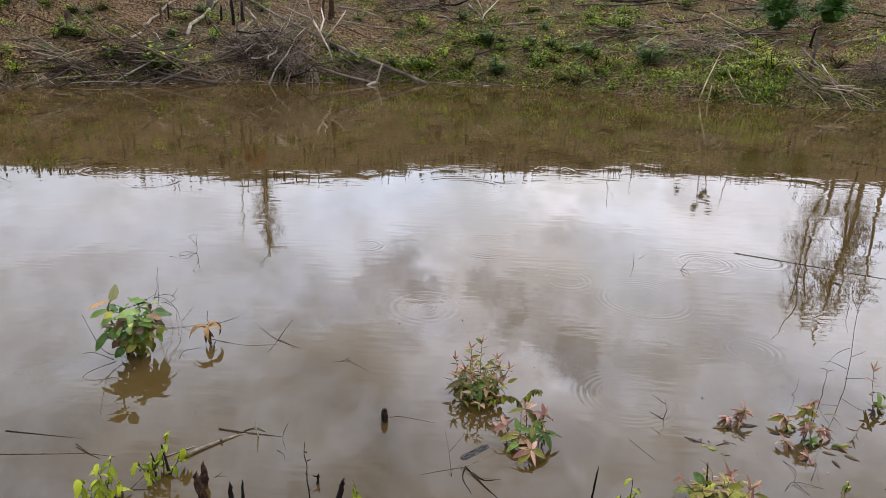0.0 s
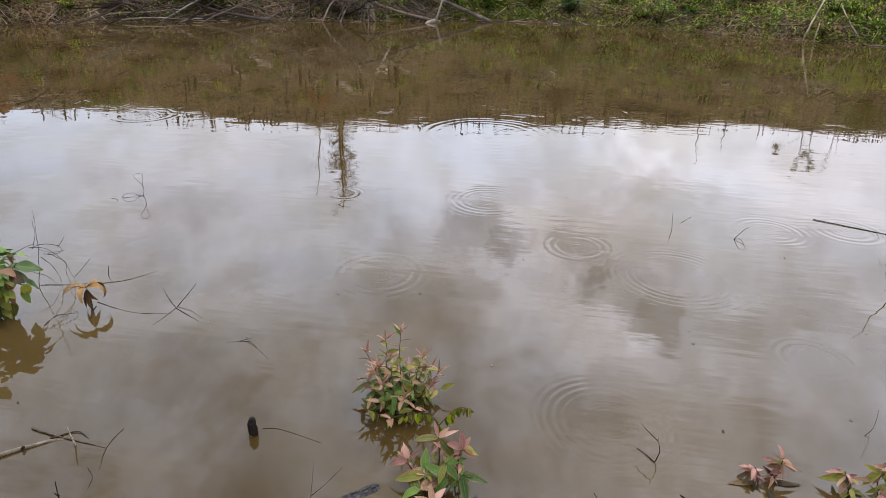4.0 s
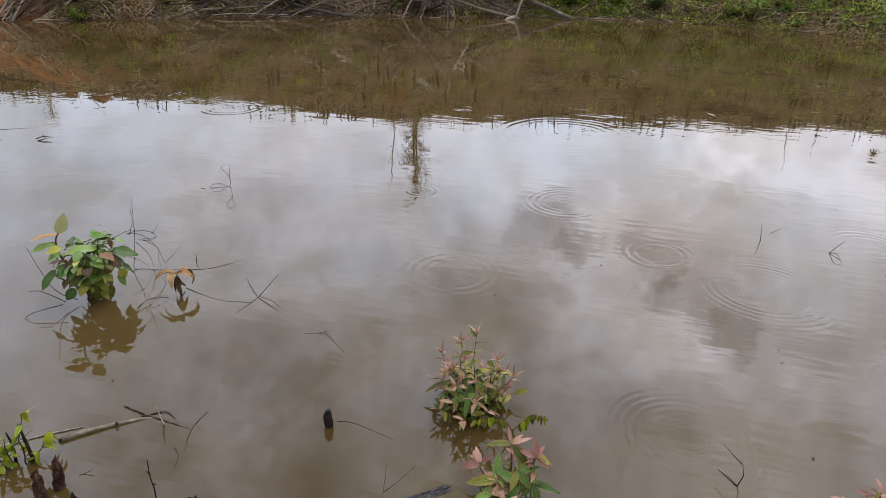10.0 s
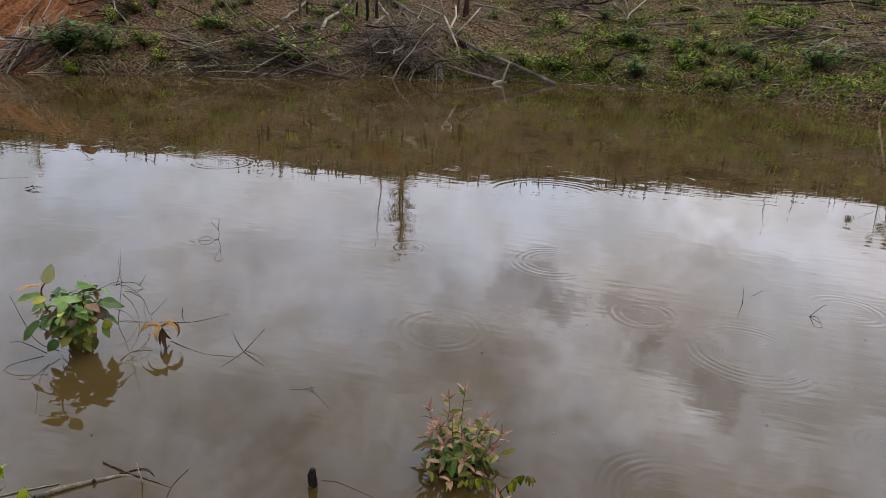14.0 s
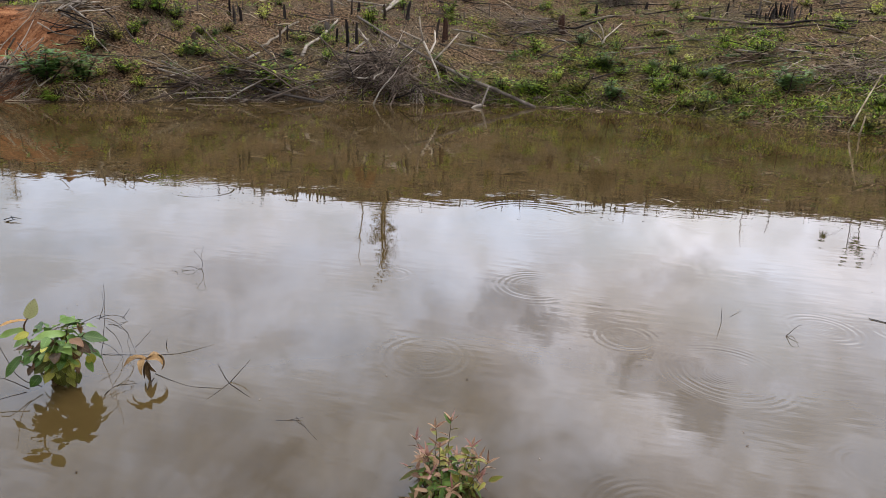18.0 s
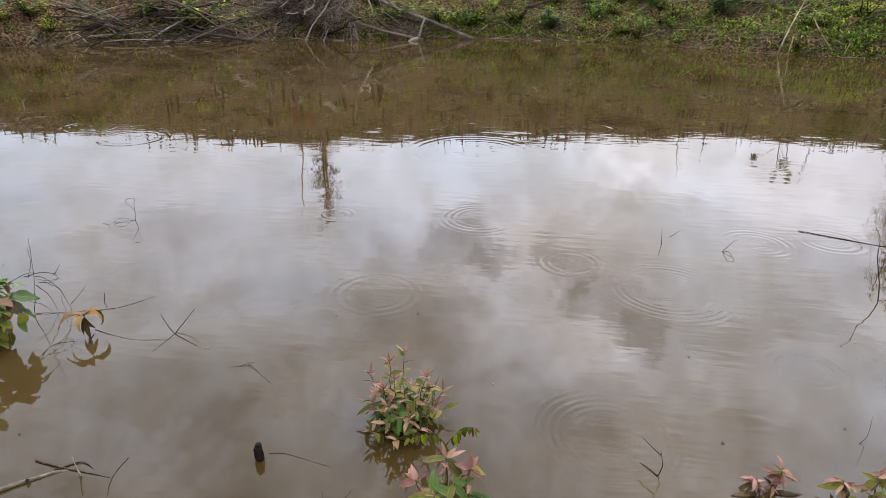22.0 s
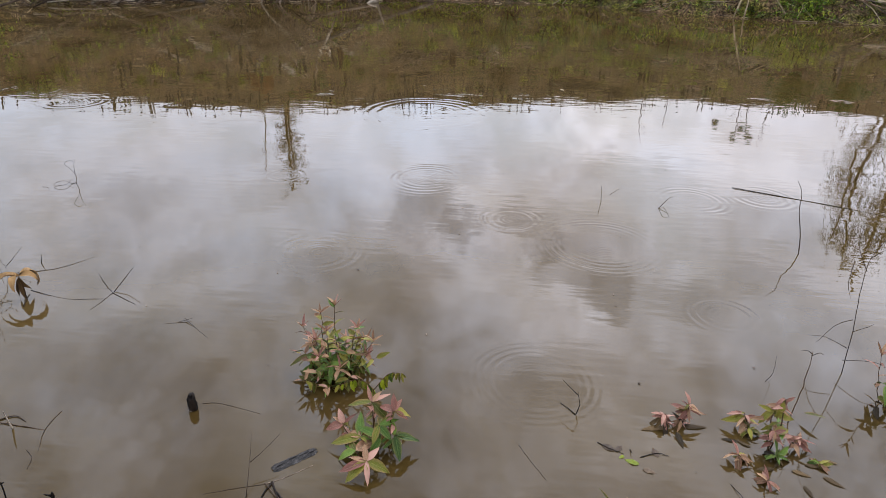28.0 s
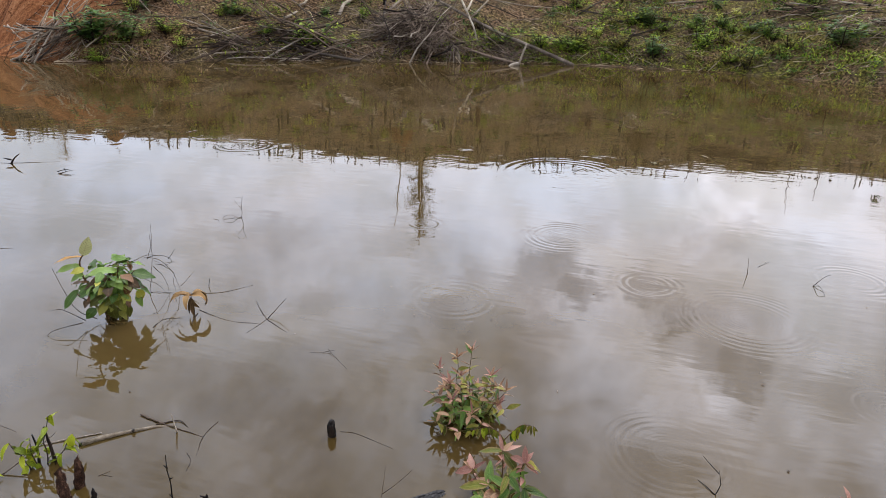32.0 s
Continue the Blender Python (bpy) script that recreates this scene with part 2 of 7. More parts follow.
wet_wood = surface("wet black wood", stops3((0.003, 0.0025, 0.002), (0.009, 0.007, 0.006), (0.03, 0.02, 0.014)), 25, 0.55, 1.0, 140, stretch=(1, 1, 0.3), depth=0.006)
bark = surface("brown stump bark", stops3((0.004, 0.0021, 0.0015), (0.028, 0.0135, 0.008), (0.11, 0.058, 0.035)), 85, 0.8, 1.0, 220, stretch=(1, 1, 0.45), depth=0.01)
slab_wood = surface("weathered grey-black wood", stops3((0.005, 0.0045, 0.0045), (0.017, 0.0155, 0.015), (0.075, 0.07, 0.067)), 40, 0.75, 1.0, 160, stretch=(1, 1, 1), depth=0.004, gloss=0.25)
twig = surface("brown twig", stops3((0.01, 0.006, 0.005), (0.026, 0.017, 0.012), (0.06, 0.045, 0.033)), 10, 0.8, 0.4, 80)
red_earth = surface("red laterite earth", stops3((0.028, 0.01, 0.0042), (0.1, 0.04, 0.016), (0.2, 0.093, 0.042)), 2.5, 0.95, 1.0, 14, depth=0.06)
weed = surface("fresh green weed leaves", stops3((0.02, 0.042, 0.004), (0.112, 0.195, 0.015), (0.31, 0.385, 0.037)), 0.7, 0.6, 0.1, 10, per_island=0.45, through=0.3)
olive = surface("olive and drying weed leaves", stops3((0.022, 0.026, 0.004), (0.105, 0.112, 0.015), (0.26, 0.24, 0.04)), 0.6, 0.75, 0.1, 10, per_island=0.5, through=0.2)
deep_green = surface("deep green fronds", stops3((0.018, 0.045, 0.009), (0.058, 0.122, 0.024), (0.13, 0.21, 0.045)), 1.5, 0.5, 0.1, 10, per_island=0.4, through=0.25)
frond_green = surface("dark green fern fronds", stops3((0.01, 0.03, 0.005), (0.03, 0.075, 0.012), (0.075, 0.14, 0.022)), 1.5, 0.5, 0.1, 10, per_island=0.4, through=0.2)
yellow_green = surface("yellow-green young leaves", stops3((0.12, 0.2, 0.015), (0.27, 0.34, 0.03), (0.45, 0.46, 0.07)), 8, 0.45, 0.2, 60, per_object=0.3, per_island=0.2, through=0.3)
clod = surface("brown earth clod", stops3((0.015, 0.009, 0.0045), (0.06, 0.038, 0.02), (0.15, 0.1, 0.054)), 2, 1.0, 0.3, 25, per_island=0.45, gloss=0.03)
cane = surface("cut brown canes", stops3((0.08, 0.05, 0.03), (0.2, 0.135, 0.085), (0.38, 0.29, 0.2)), 3, 0.8, 0.3, 40, per_object=0.35)
tree_leaf = surface("grey-green tree foliage", stops3((0.09, 0.085, 0.03), (0.17, 0.15, 0.06), (0.27, 0.23, 0.11)), 1, 0.7, 0.1, 10, per_island=0.4, through=0.2)
tree_bark = surface("pale brown tree bark", stops3((0.13, 0.09, 0.05), (0.26, 0.19, 0.11), (0.4, 0.31, 0.2)), 2, 0.9, 0.6, 30)


def ground_material():
    m = bpy.data.materials.new("cleared soil")
    m.use_nodes = True
    t = m.node_tree
    b = t.nodes["Principled BSDF"]
    b.inputs["Roughness"].default_value = 1.0
    b.inputs["Specular IOR Level"].default_value = 0.03
    where = t.nodes.new("ShaderNodeTexCoord")

    def cloud(scale, detail=6.0, rough=0.6, stretch=None):
        n = node(t, "ShaderNodeTexNoise", Scale=scale, Detail=detail, Roughness=rough)
        if stretch:
            mp = node(t, "ShaderNodeMapping", Scale=stretch)
            t.links.new(where.outputs["Object"], mp.inputs["Vector"])
            t.links.new(mp.outputs[0], n.inputs["Vector"])
        else:
            t.links.new(where.outputs["Object"], n.inputs["Vector"])
        return n.outputs["Fac"]

    def band(value, stops):
        r = ramp(t, stops)
        t.links.new(value, r.inputs[0])
        return r.outputs[0]
    grain = cloud(18.0, 5.0, 0.66)
    soil = band(grain, stops3((0.013, 0.0078, 0.0045), (0.098, 0.062, 0.034), (0.22, 0.15, 0.088), (0.41, 0.52, 0.65)))
    patch = band(cloud(0.8, 6.0, 0.65), [(0.45, (0, 0, 0)), (0.56, (1, 1, 1))])
    ash = band(cloud(20.0, 5.0, 0.66), stops3((0.013, 0.01, 0.007), (0.07, 0.054, 0.036), (0.195, 0.162, 0.113), (0.39, 0.51, 0.64)))
    base = mix_colour(t, math_node(t, "MULTIPLY", patch, 0.6), soil, ash)
    moss = band(cloud(18.0, 5.0, 0.68), stops3((0.009, 0.009, 0.0015), (0.07, 0.07, 0.009), (0.2, 0.19, 0.026), (0.41, 0.52, 0.63)))
    ruddy = band(grain, stops3((0.015, 0.008, 0.0042), (0.104, 0.061, 0.033), (0.225, 0.143, 0.083), (0.41, 0.52, 0.65)))
    base = mix_colour(t, band(cloud(0.55, 5.0, 0.6), [(0.47, (0, 0, 0)), (0.6, (0.7, 0.7, 0.7))]), base, ruddy)
    cover = t.nodes.new("ShaderNodeAttribute")
    cover.attribute_name = "soil"
    split = t.nodes.new("ShaderNodeSeparateColor")
    t.links.new(cover.outputs["Color"], split.inputs[0])
    tuft = band(cloud(1.6, 8.0, 0.7), [(0.45, (0, 0, 0)), (0.58, (1, 1, 1))])
    base = mix_colour(t, math_node(t, "MULTIPLY", tuft, split.outputs[1]), base, moss)
    washed = t.nodes.new("ShaderNodeAttribute")
    washed.attribute_name = "rill"
    runs = node(t, "ShaderNodeTexNoise", Scale=1.0, Detail=7.0, Roughness=0.62)
    t.links.new(washed.outputs["Vector"], runs.inputs["Vector"])
    face = math_node(t, "ADD", math_node(t, "MULTIPLY", runs.outputs["Fac"], 0.6), math_node(t, "MULTIPLY", cloud(16.0, 6.0, 0.7), 0.4))
    laterite = band(face, stops3((0.04, 0.0145, 0.006), (0.165, 0.065, 0.026), (0.31, 0.15, 0.07), (0.38, 0.5, 0.62)))
    base = mix_colour(t, split.outputs[0], base, laterite)
    t.links.new(base, b.inputs["Base Color"])
    bp = node(t, "ShaderNodeBump", Strength=0.7, Distance=0.12)
    t.links.new(math_node(t, "ADD", cloud(4.0, 8.0, 0.7), math_node(t, "MULTIPLY", grain, 0.5)), bp.inputs["Height"])
    t.links.new(bp.outputs[0], b.inputs["Normal"])
    return m


def water_material(rings):
    """Silty pond water: the silt's own colour under a clear, faintly ruffled surface; rings: x, y, radius, ripple length and height of spreading ripples."""
    m = bpy.data.materials.new("silty pond water")
    m.use_nodes = True
    t = m.node_tree
    b = t.nodes["Principled BSDF"]
    b.inputs["Roughness"].default_value, b.inputs["IOR"].default_value = 0.002, 1.333
    where = t.nodes.new("ShaderNodeTexCoord")
    silt = node(t, "ShaderNodeTexNoise", Scale=1.1, Detail=6.0, Roughness=0.58)
    t.links.new(where.outputs["Object"], silt.inputs["Vector"])
    r = ramp(t, stops3((0.035, 0.0226, 0.0075), (0.045, 0.029, 0.0096), (0.055, 0.0358, 0.0122)))
    t.links.new(silt.outputs["Fac"], r.inputs[0])
    # a darker water colour within about 3 m of this point by the near bank
    bank_gap = t.nodes.new("ShaderNodeVectorMath")
    bank_gap.operation = "DISTANCE"
    bank_gap.inputs[1].default_value = (0.2, 0.7, 0)
    t.links.new(where.outputs["Object"], bank_gap.inputs[0])
    deep = node(t, "ShaderNodeMapRange", **{"From Min": 1.7, "From Max": 3.2})
    t.links.new(bank_gap.outputs["Value"], deep.inputs["Value"])
    near_tone = ramp(t, stops3((0.027, 0.0165, 0.0046), (0.035, 0.022, 0.006), (0.044, 0.0285, 0.0082)))
    t.links.new(silt.outputs["Fac"], near_tone.inputs[0])
    t.links.new(mix_colour(t, deep.outputs[0], near_tone.outputs[0], r.outputs[0]), b.inputs["Base Color"])
    long_wave = node(t, "ShaderNodeMapping", Scale=(0.35, 1.0, 1.0), Rotation=(0, 0, 0.12))
    t.links.new(where.outputs["Object"], long_wave.inputs["Vector"])
    swell = node(t, "ShaderNodeTexNoise", Scale=5.0, Detail=2.5, Roughness=0.45)
    calm = node(t, "ShaderNodeTexNoise", Scale=1.1, Detail=3.0, Roughness=0.5)
    t.links.new(long_wave.outputs[0], swell.inputs["Vector"])
    t.links.new(where.outputs["Object"], calm.inputs["Vector"])
    rough = ramp(t, [(0.44, (0.12, 0.12, 0.12)), (0.62, (1, 1, 1))])
    t.links.new(calm.outputs["Fac"], rough.inputs[0])
    height = math_node(t, "MULTIPLY", math_node(t, "MULTIPLY", swell.outputs["Fac"], rough.outputs[0]), WAVE)
    fine_way = node(t, "ShaderNodeMapping", Scale=(0.22, 1.0, 1.0), Rotation=(0, 0, -0.08))
    t.links.new(where.outputs["Object"], fine_way.inputs["Vector"])
    ripple = node(t, "ShaderNodeTexNoise", Scale=17.0, Detail=2.2, Roughness=0.4)
    t.links.new(fine_way.outputs[0], ripple.inputs["Vector"])
    height = math_node(t, "ADD", height, math_node(t, "MULTIPLY", math_node(t, "MULTIPLY", ripple.outputs["Fac"], rough.outputs[0]), WAVE * 0.7))
    broken = node(t, "ShaderNodeTexNoise", Scale=2.6, Detail=1.0, Roughness=0.5)
    t.links.new(where.outputs["Object"], broken.inputs["Vector"])
    arc = node(t, "ShaderNodeMapRange", **{"From Min": 0.38, "From Max": 0.62, "To Min": 0.15, "To Max": 1.35})
    t.links.new(broken.outputs["Fac"], arc.inputs["Value"])
    for x, y, radius, length, high in rings:
        gap = t.nodes.new("ShaderNodeVectorMath")
        gap.operation = "DISTANCE"
        gap.inputs[1].default_value = (x, y, 0)
        t.links.new(where.outputs["Object"], gap.inputs[0])
        d = math_node(t, "ADD", gap.outputs["Value"], math_node(t, "MULTIPLY", calm.outputs["Fac"], 0.08))
        wave = math_node(t, "SINE", math_node(t, "MULTIPLY", d, 2 * math.pi / length))
        edge = math_node(t, "DIVIDE", math_node(t, "SUBTRACT", d, radius * 0.8), radius * 0.2)
        fade = math_node(t, "POWER", 2.718, math_node(t, "MULTIPLY", math_node(t, "MULTIPLY", edge, edge), -1.0))
        height = math_node(t, "ADD", height, math_node(t, "MULTIPLY", math_node(t, "MULTIPLY", wave, math_node(t, "MULTIPLY", fade, arc.outputs[0])), high))
        inner = math_node(t, "SINE", math_node(t, "MULTIPLY", d, 2 * math.pi / (length * 0.55)))
        core = math_node(t, "DIVIDE", math_node(t, "SUBTRACT", d, radius * 0.3), radius * 0.25)
        fade = math_node(t, "POWER", 2.718, math_node(t, "MULTIPLY", math_node(t, "MULTIPLY", core, core), -1.0))
        height = math_node(t, "ADD", height, math_node(t, "MULTIPLY", math_node(t, "MULTIPLY", inner, fade), high * 0.16))
    bp = node(t, "ShaderNodeBump", Strength=1.0, Distance=1.0)
    t.links.new(height, bp.inputs["Height"])
    t.links.new(bp.outputs[0], b.inputs["Normal"])
    return m


# ---- terrain ----
SHORE_X = (-60, -25, -18.6, -15, -12.4, -10.5, -8.5, -6.7, -4.4, -3.1, -1.4, 0.9, 2.5, 3.9, 5, 6.5, 8, 10, 20, 40, 60)
SHORE_Y = (8, 16, 14.6, 13.5, 13.1, 14.5, 16.2, 17.0, 17.7, 18.6, 19.1, 19.1, 18.9, 18.1, 17.4, 16.9, 16.5, 16.5, 15, 12, 8)
RIDGE_X = (-60, -40, -24, -22.7, -20, -13.2, -2.7, 0.65, 10.5, 16.4, 19.4, 35, 60)
RIDGE_Y = (14, 18, 21.8, 24.8, 28.6, 35.3, 38.9, 39.2, 43.9, 41, 39.6, 36, 30)
RIDGE_Z = (3.5, 3.65, 4.15, 4.9, 5.45, 7.3, 7.15, 7.05, 7.6, 7.05, 6.95, 6.8, 6.5)


def smooth(a, b, v):
    u = np.clip((v - a) / (b - a), 0, 1)
    return u * u * (3 - 2 * u)


def ruffle(x, y):
    """Low lumps of the ground."""
    return (0.10 * np.sin(0.9 * x + 0.7 * np.sin(0.63 * y)) * np.sin(0.8 * y + 1.3 * np.sin(0.47 * x))
            + 0.05 * np.sin(2.3 * x + 1.1 * y) * np.sin(1.9 * y - 0.8 * x) + 0.03 * np.sin(4.7 * x - 2.0 * y + 1) * np.sin(5.3 * y + x))


def cut(x):
    """How far the bank is the bare cut face of red earth."""
    return 1 - smooth(-13.6, -12.0, x)


def ground_z(x, y):
    x, y = np.asarray(x, float), np.asarray(y, float)
    shore, ridge, top = np.interp(x, SHORE_X, SHORE_Y), np.interp(x, RIDGE_X, RIDGE_Y), np.interp(x, RIDGE_X, RIDGE_Z)
    d = y - shore
    u = np.clip(d / np.maximum(ridge - shore, 1), 0, 1)
    slope = top * (0.86 * u + 0.14 * np.sin(u * math.pi / 2)) + 0.22 * smooth(0, 0.5, d)
    face = 1.85 * smooth(-0.1, 2.3, d + 0.35 * np.sin(1.9 * x) * np.sin(1.3 * d)) + 0.1 * d
    face = np.minimum(face, 2.0) + np.maximum(top - 2.0, 0.3) * np.clip((d - 2.3) / np.maximum(ridge - shore - 2.3, 1), 0, 1)
    c = cut(x)
    far = slope * (1 - c) + face * c + ruffle(x, y) * smooth(0.2, 1.5, d)
    far = far - 0.12 * np.maximum(y - ridge, 0) * smooth(0, 6, y - ridge) ** 0.5
    far = np.where(d > 0, np.maximum(far, -1.0 + 0 * far), -0.5 * smooth(0, 1.2, -d))
    far = np.where(y - ridge > 0, np.maximum(far, top - 4), far)
    near = np.clip((1.75 - y) * 0.25, -0.5, 2.0) + 0.05 * np.sin(1.3 * x)
    return np.where(y < 6, np.where(near > -0.5, near, -0.5), far)


def gz(x, y):
    return float(ground_z(x, y))


def grid_lines(parts):
    return np.concatenate([np.arange(a, b, s) for a, b, s in parts])


def shore_y(x):
    return float(np.interp(x, SHORE_X, SHORE_Y))


def ridge_y(x):
    return float(np.interp(x, RIDGE_X, RIDGE_Y))


gx = grid_lines([(-2000, -300, 340), (-300, -60, 40), (-60, -30, 2), (-30, 24, 0.28), (24, 60, 2), (60, 300, 40), (300, 2001, 340)])
gy = grid_lines([(-2000, -200, 360), (-200, -10, 30), (-10, 0, 2), (0, 12, 0.6), (12, 47, 0.25), (47, 60, 1.2), (60, 300, 30), (300, 2001, 340)])
X, Y = np.meshgrid(gx, gy)
Z = ground_z(X, Y)
rng = np.random.RandomState(4)
face_part = cut(X) * (1 - smooth(2.0, 3.0, Y - np.interp(X, SHORE_X, SHORE_Y))) * (Z > 0.05) * (Y > 10)
steep = np.argwhere(face_part > 0)
for a, b in steep:
    x, y = X[a, b], Y[a, b]
    along = y - shore_y(x)
    across = x - 0.9 * along + 0.5 * noise.noise((x * 0.8, y * 0.8, 1.0))
    Z[a, b] += face_part[a, b] * (0.15 * noise.noise((across * 1.1, along * 0.25, 3.0)) - 0.09 * abs(noise.noise((across * 2.6, along * 0.4, 7.0))) + 0.09 * noise.noise((x * 2.2, y * 2.2, 9.0)))
rough_part = (Z > 0.15) & (Y > 10) & (Y < 60)
Z = Z + rough_part * rng.normal(0, 1, Z.shape) * (0.055 - 0.025 * (face_part > 0))
nx, ny = len(gx), len(gy)
idx = np.arange(nx * ny).reshape(ny, nx)
quads = np.stack([idx[:-1, :-1], idx[:-1, 1:], idx[1:, 1:], idx[1:, :-1]], -1).reshape(-1, 4)
me = bpy.data.meshes.new("ground")
me.from_pydata(np.stack([X, Y, Z], -1).reshape(-1, 3).tolist(), [], quads.tolist())
me.polygons.foreach_set("use_smooth", [True] * len(me.polygons))
D = Y - np.interp(X, SHORE_X, SHORE_Y)
red = np.clip(cut(X) * (1 - smooth(2.0, 2.7, D + 0.35 * np.sin(1.7 * X))), 0, 1)
green = np.clip(0.3 + 0.5 * smooth(-6, 0, X) - 0.06 * np.maximum(D, 0), 0.04, 1) * (1 - red)
colour = me.color_attributes.new("soil", "FLOAT_COLOR", "POINT")
colour.data.foreach_set("color", np.stack([red, green, 0 * red, 1 + 0 * red], -1).astype(np.float32).ravel())
rill = me.color_attributes.new("rill", "FLOAT_COLOR", "POINT")
rill.data.foreach_set("color", np.stack([(X - 0.9 * D) * 3.2, D * 0.55, 0 * X, 1 + 0 * X], -1).astype(np.float32).ravel())
me.materials.append(ground_material())
ground = tagged(new("ground", me), "cleared brown hillside and pond bank with a red earth cut", "ground", kind="structure")

WAVE = 0.0013
RINGS = [(1.05, 3.12, 0.33, 0.034, 0.00009), (1.45, 4.45, 0.42, 0.042, 0.00015), (0.29, 5.42, 0.36, 0.05, 0.00022), (2.15, 5.28, 0.3, 0.05, 0.0003), (0.06, 7.26, 0.73, 0.1, 0.00025), (-4.32, 7.47, 0.38, 0.09, 0.0003), (-3.6, 7.1, 0.42, 0.09, 0.00025),
         (-0.76, 5.3, 0.19, 0.05, 0.00025), (1.95, 3.75, 0.22, 0.045, 0.00022), (2.66, 5.41, 0.27, 0.06, 0.0003), (0.92, 4.75, 0.25, 0.05, 0.00022), (1.21, 8.53, 0.35, 0.1, 0.0003), (-0.15, 4.13, 0.32, 0.055, 0.0002), (2.7, 9.78, 0.5, 0.13, 0.0003), (-1.2, 7.98, 0.16, 0.07, 0.0005)]
wv = [(-75, 0.2, 0), (75, 0.2, 0), (75, 24, 0), (-75, 24, 0)]
me = bpy.data.meshes.new("water")
me.from_pydata(wv, [], [(0, 1, 2, 3)])
me.materials.append(water_material(RINGS))
water = tagged(new("water", me), "still silty brown pond water with faint ripples", "water", kind="structure")


# ---- mesh helpers ----
class Shape:
    """Vertices and faces of one mesh in the making."""

    def __init__(self):
        self.v, self.f, self.blade = [], [], []

    def tube(self, points, radii, sides=6, lumps=0.0, rnd=random, slant=0.0, cap=True):
        pts = [Vector(p) for p in points]
        if isinstance(radii, (int, float)):
            radii = [radii] * len(pts)
        start, side = len(self.v), None
        for i, p in enumerate(pts):
            d = (pts[min(i + 1, len(pts) - 1)] - pts[max(i - 1, 0)])
            d = d.normalized() if d.length > 1e-9 else Vector((0, 0, 1))
            if side is None:
                side = d.orthogonal().normalized()
            else:
                side = (side - d * side.dot(d))
                side = side.normalized() if side.length > 1e-6 else d.orthogonal().normalized()
            other = d.cross(side)
            for k in range(sides):
                a = 2 * math.pi * k / sides
                r = radii[i] * (1 + lumps * (rnd.random() - 0.5) * 2)
                q = p + side * (r * math.cos(a)) + other * (r * math.sin(a))
                if slant and i == len(pts) - 1:
                    q += d * (slant * math.cos(a) + lumps * slant * rnd.uniform(-0.6, 0.6))
                self.v.append(tuple(q))
        for i in range(len(pts) - 1):
            for k in range(sides):
                a, b = start + i * sides + k, start + i * sides + (k + 1) % sides
                self.f.append((a, b, b + sides, a + sides))
        if cap:
            self.f.append(tuple(start + k for k in reversed(range(sides))))
            e = start + (len(pts) - 1) * sides
            self.f.append(tuple(e + k for k in range(sides)))
        return self

    def leaf(self, m, length, width, fold=0.25, droop=0.3, stations=5, wave=0.0, tip=1.0, rnd=random):
        """A blade along the matrix's y axis, facing its z axis, folded at the midrib and drooping to its tip."""
        start = len(self.v)
        for i in range(stations + 1):
            t = i / stations
            w = width * 0.5 * (math.sin(math.pi * min(1, t ** 0.75 * 0.98 + 0.02)) ** 0.85 if tip else 1 - t)
            y, z = length * t * (1 - 0.12 * droop * t), -droop * length * t * t * 0.6
            for u in (-1, 0, 1):
                lift = fold * w * abs(u) + (wave * width * math.sin(9 * t + u * 2) if u else 0)
                self.v.append(tuple(m @ Vector((u * w, y, z + lift))))
                self.blade.append((u * 0.5 + 0.5, t))
        for i in range(stations):
            for u in (0, 1):
                a = start + i * 3 + u
                self.f.append((a, a + 1, a + 4, a + 3))
        return self

    def blade_quad(self, base, tip, width, side):
        """A small leaf or grass blade as a pointed strip with a bend."""
        b, t = Vector(base), Vector(tip)
        mid = b.lerp(t, 0.55) + Vector((0, 0, (t - b).length * 0.1))
        n = len(self.v)
        s = Vector(side).normalized() * width * 0.5
        self.v += [tuple(b), tuple(mid - s), tuple(mid + s), tuple(t)]
        self.f += [(n, n + 1, n + 2), (n + 1, n + 3, n + 2)]

    def mesh(self, name, material, smooth_faces=True):
        me = bpy.data.meshes.new(name)
        me.from_pydata(self.v, [], self.f)
        me.polygons.foreach_set("use_smooth", [smooth_faces] * len(me.polygons))
        if self.blade and len(self.blade) == len(self.v):
            c = me.color_attributes.new("blade", "FLOAT_COLOR", "POINT")
            c.data.foreach_set("color", [x for u, t in self.blade for x in (u, t, 0, 1)])
        me.materials.append(material)
        return me


def part(name, shape, material, parent, label="", smooth_faces=True):
    """One mesh object under a thing or a part."""
    data = shape if isinstance(shape, bpy.types.Mesh) else shape.mesh(name, material, smooth_faces)
    ob = new(name, data)
    ob.parent = parent
    if label:
        tagged(ob, label)
    return ob


def thing(name, where, label, category, group="", turn=0.0, size=1.0):
    ob = new(name)
    ob.empty_display_size = 0.1
    ob.matrix_basis = Matrix.Translation(where) @ Matrix.Rotation(turn, 4, "Z") @ Matrix.Scale(size, 4)
    return tagged(ob, label, category, group)


def single(name, shape, material, where, label, category, group="", turn=0.0, size=1.0, kind="", smooth_faces=True):
    data = shape if isinstance(shape, bpy.types.Mesh) else shape.mesh(name, material, smooth_faces)
    ob = new(name, data)
    ob.matrix_basis = Matrix.Translation(where) @ Matrix.Rotation(turn, 4, "Z") @ Matrix.Scale(size, 4)
    return tagged(ob, label, category, group, kind)


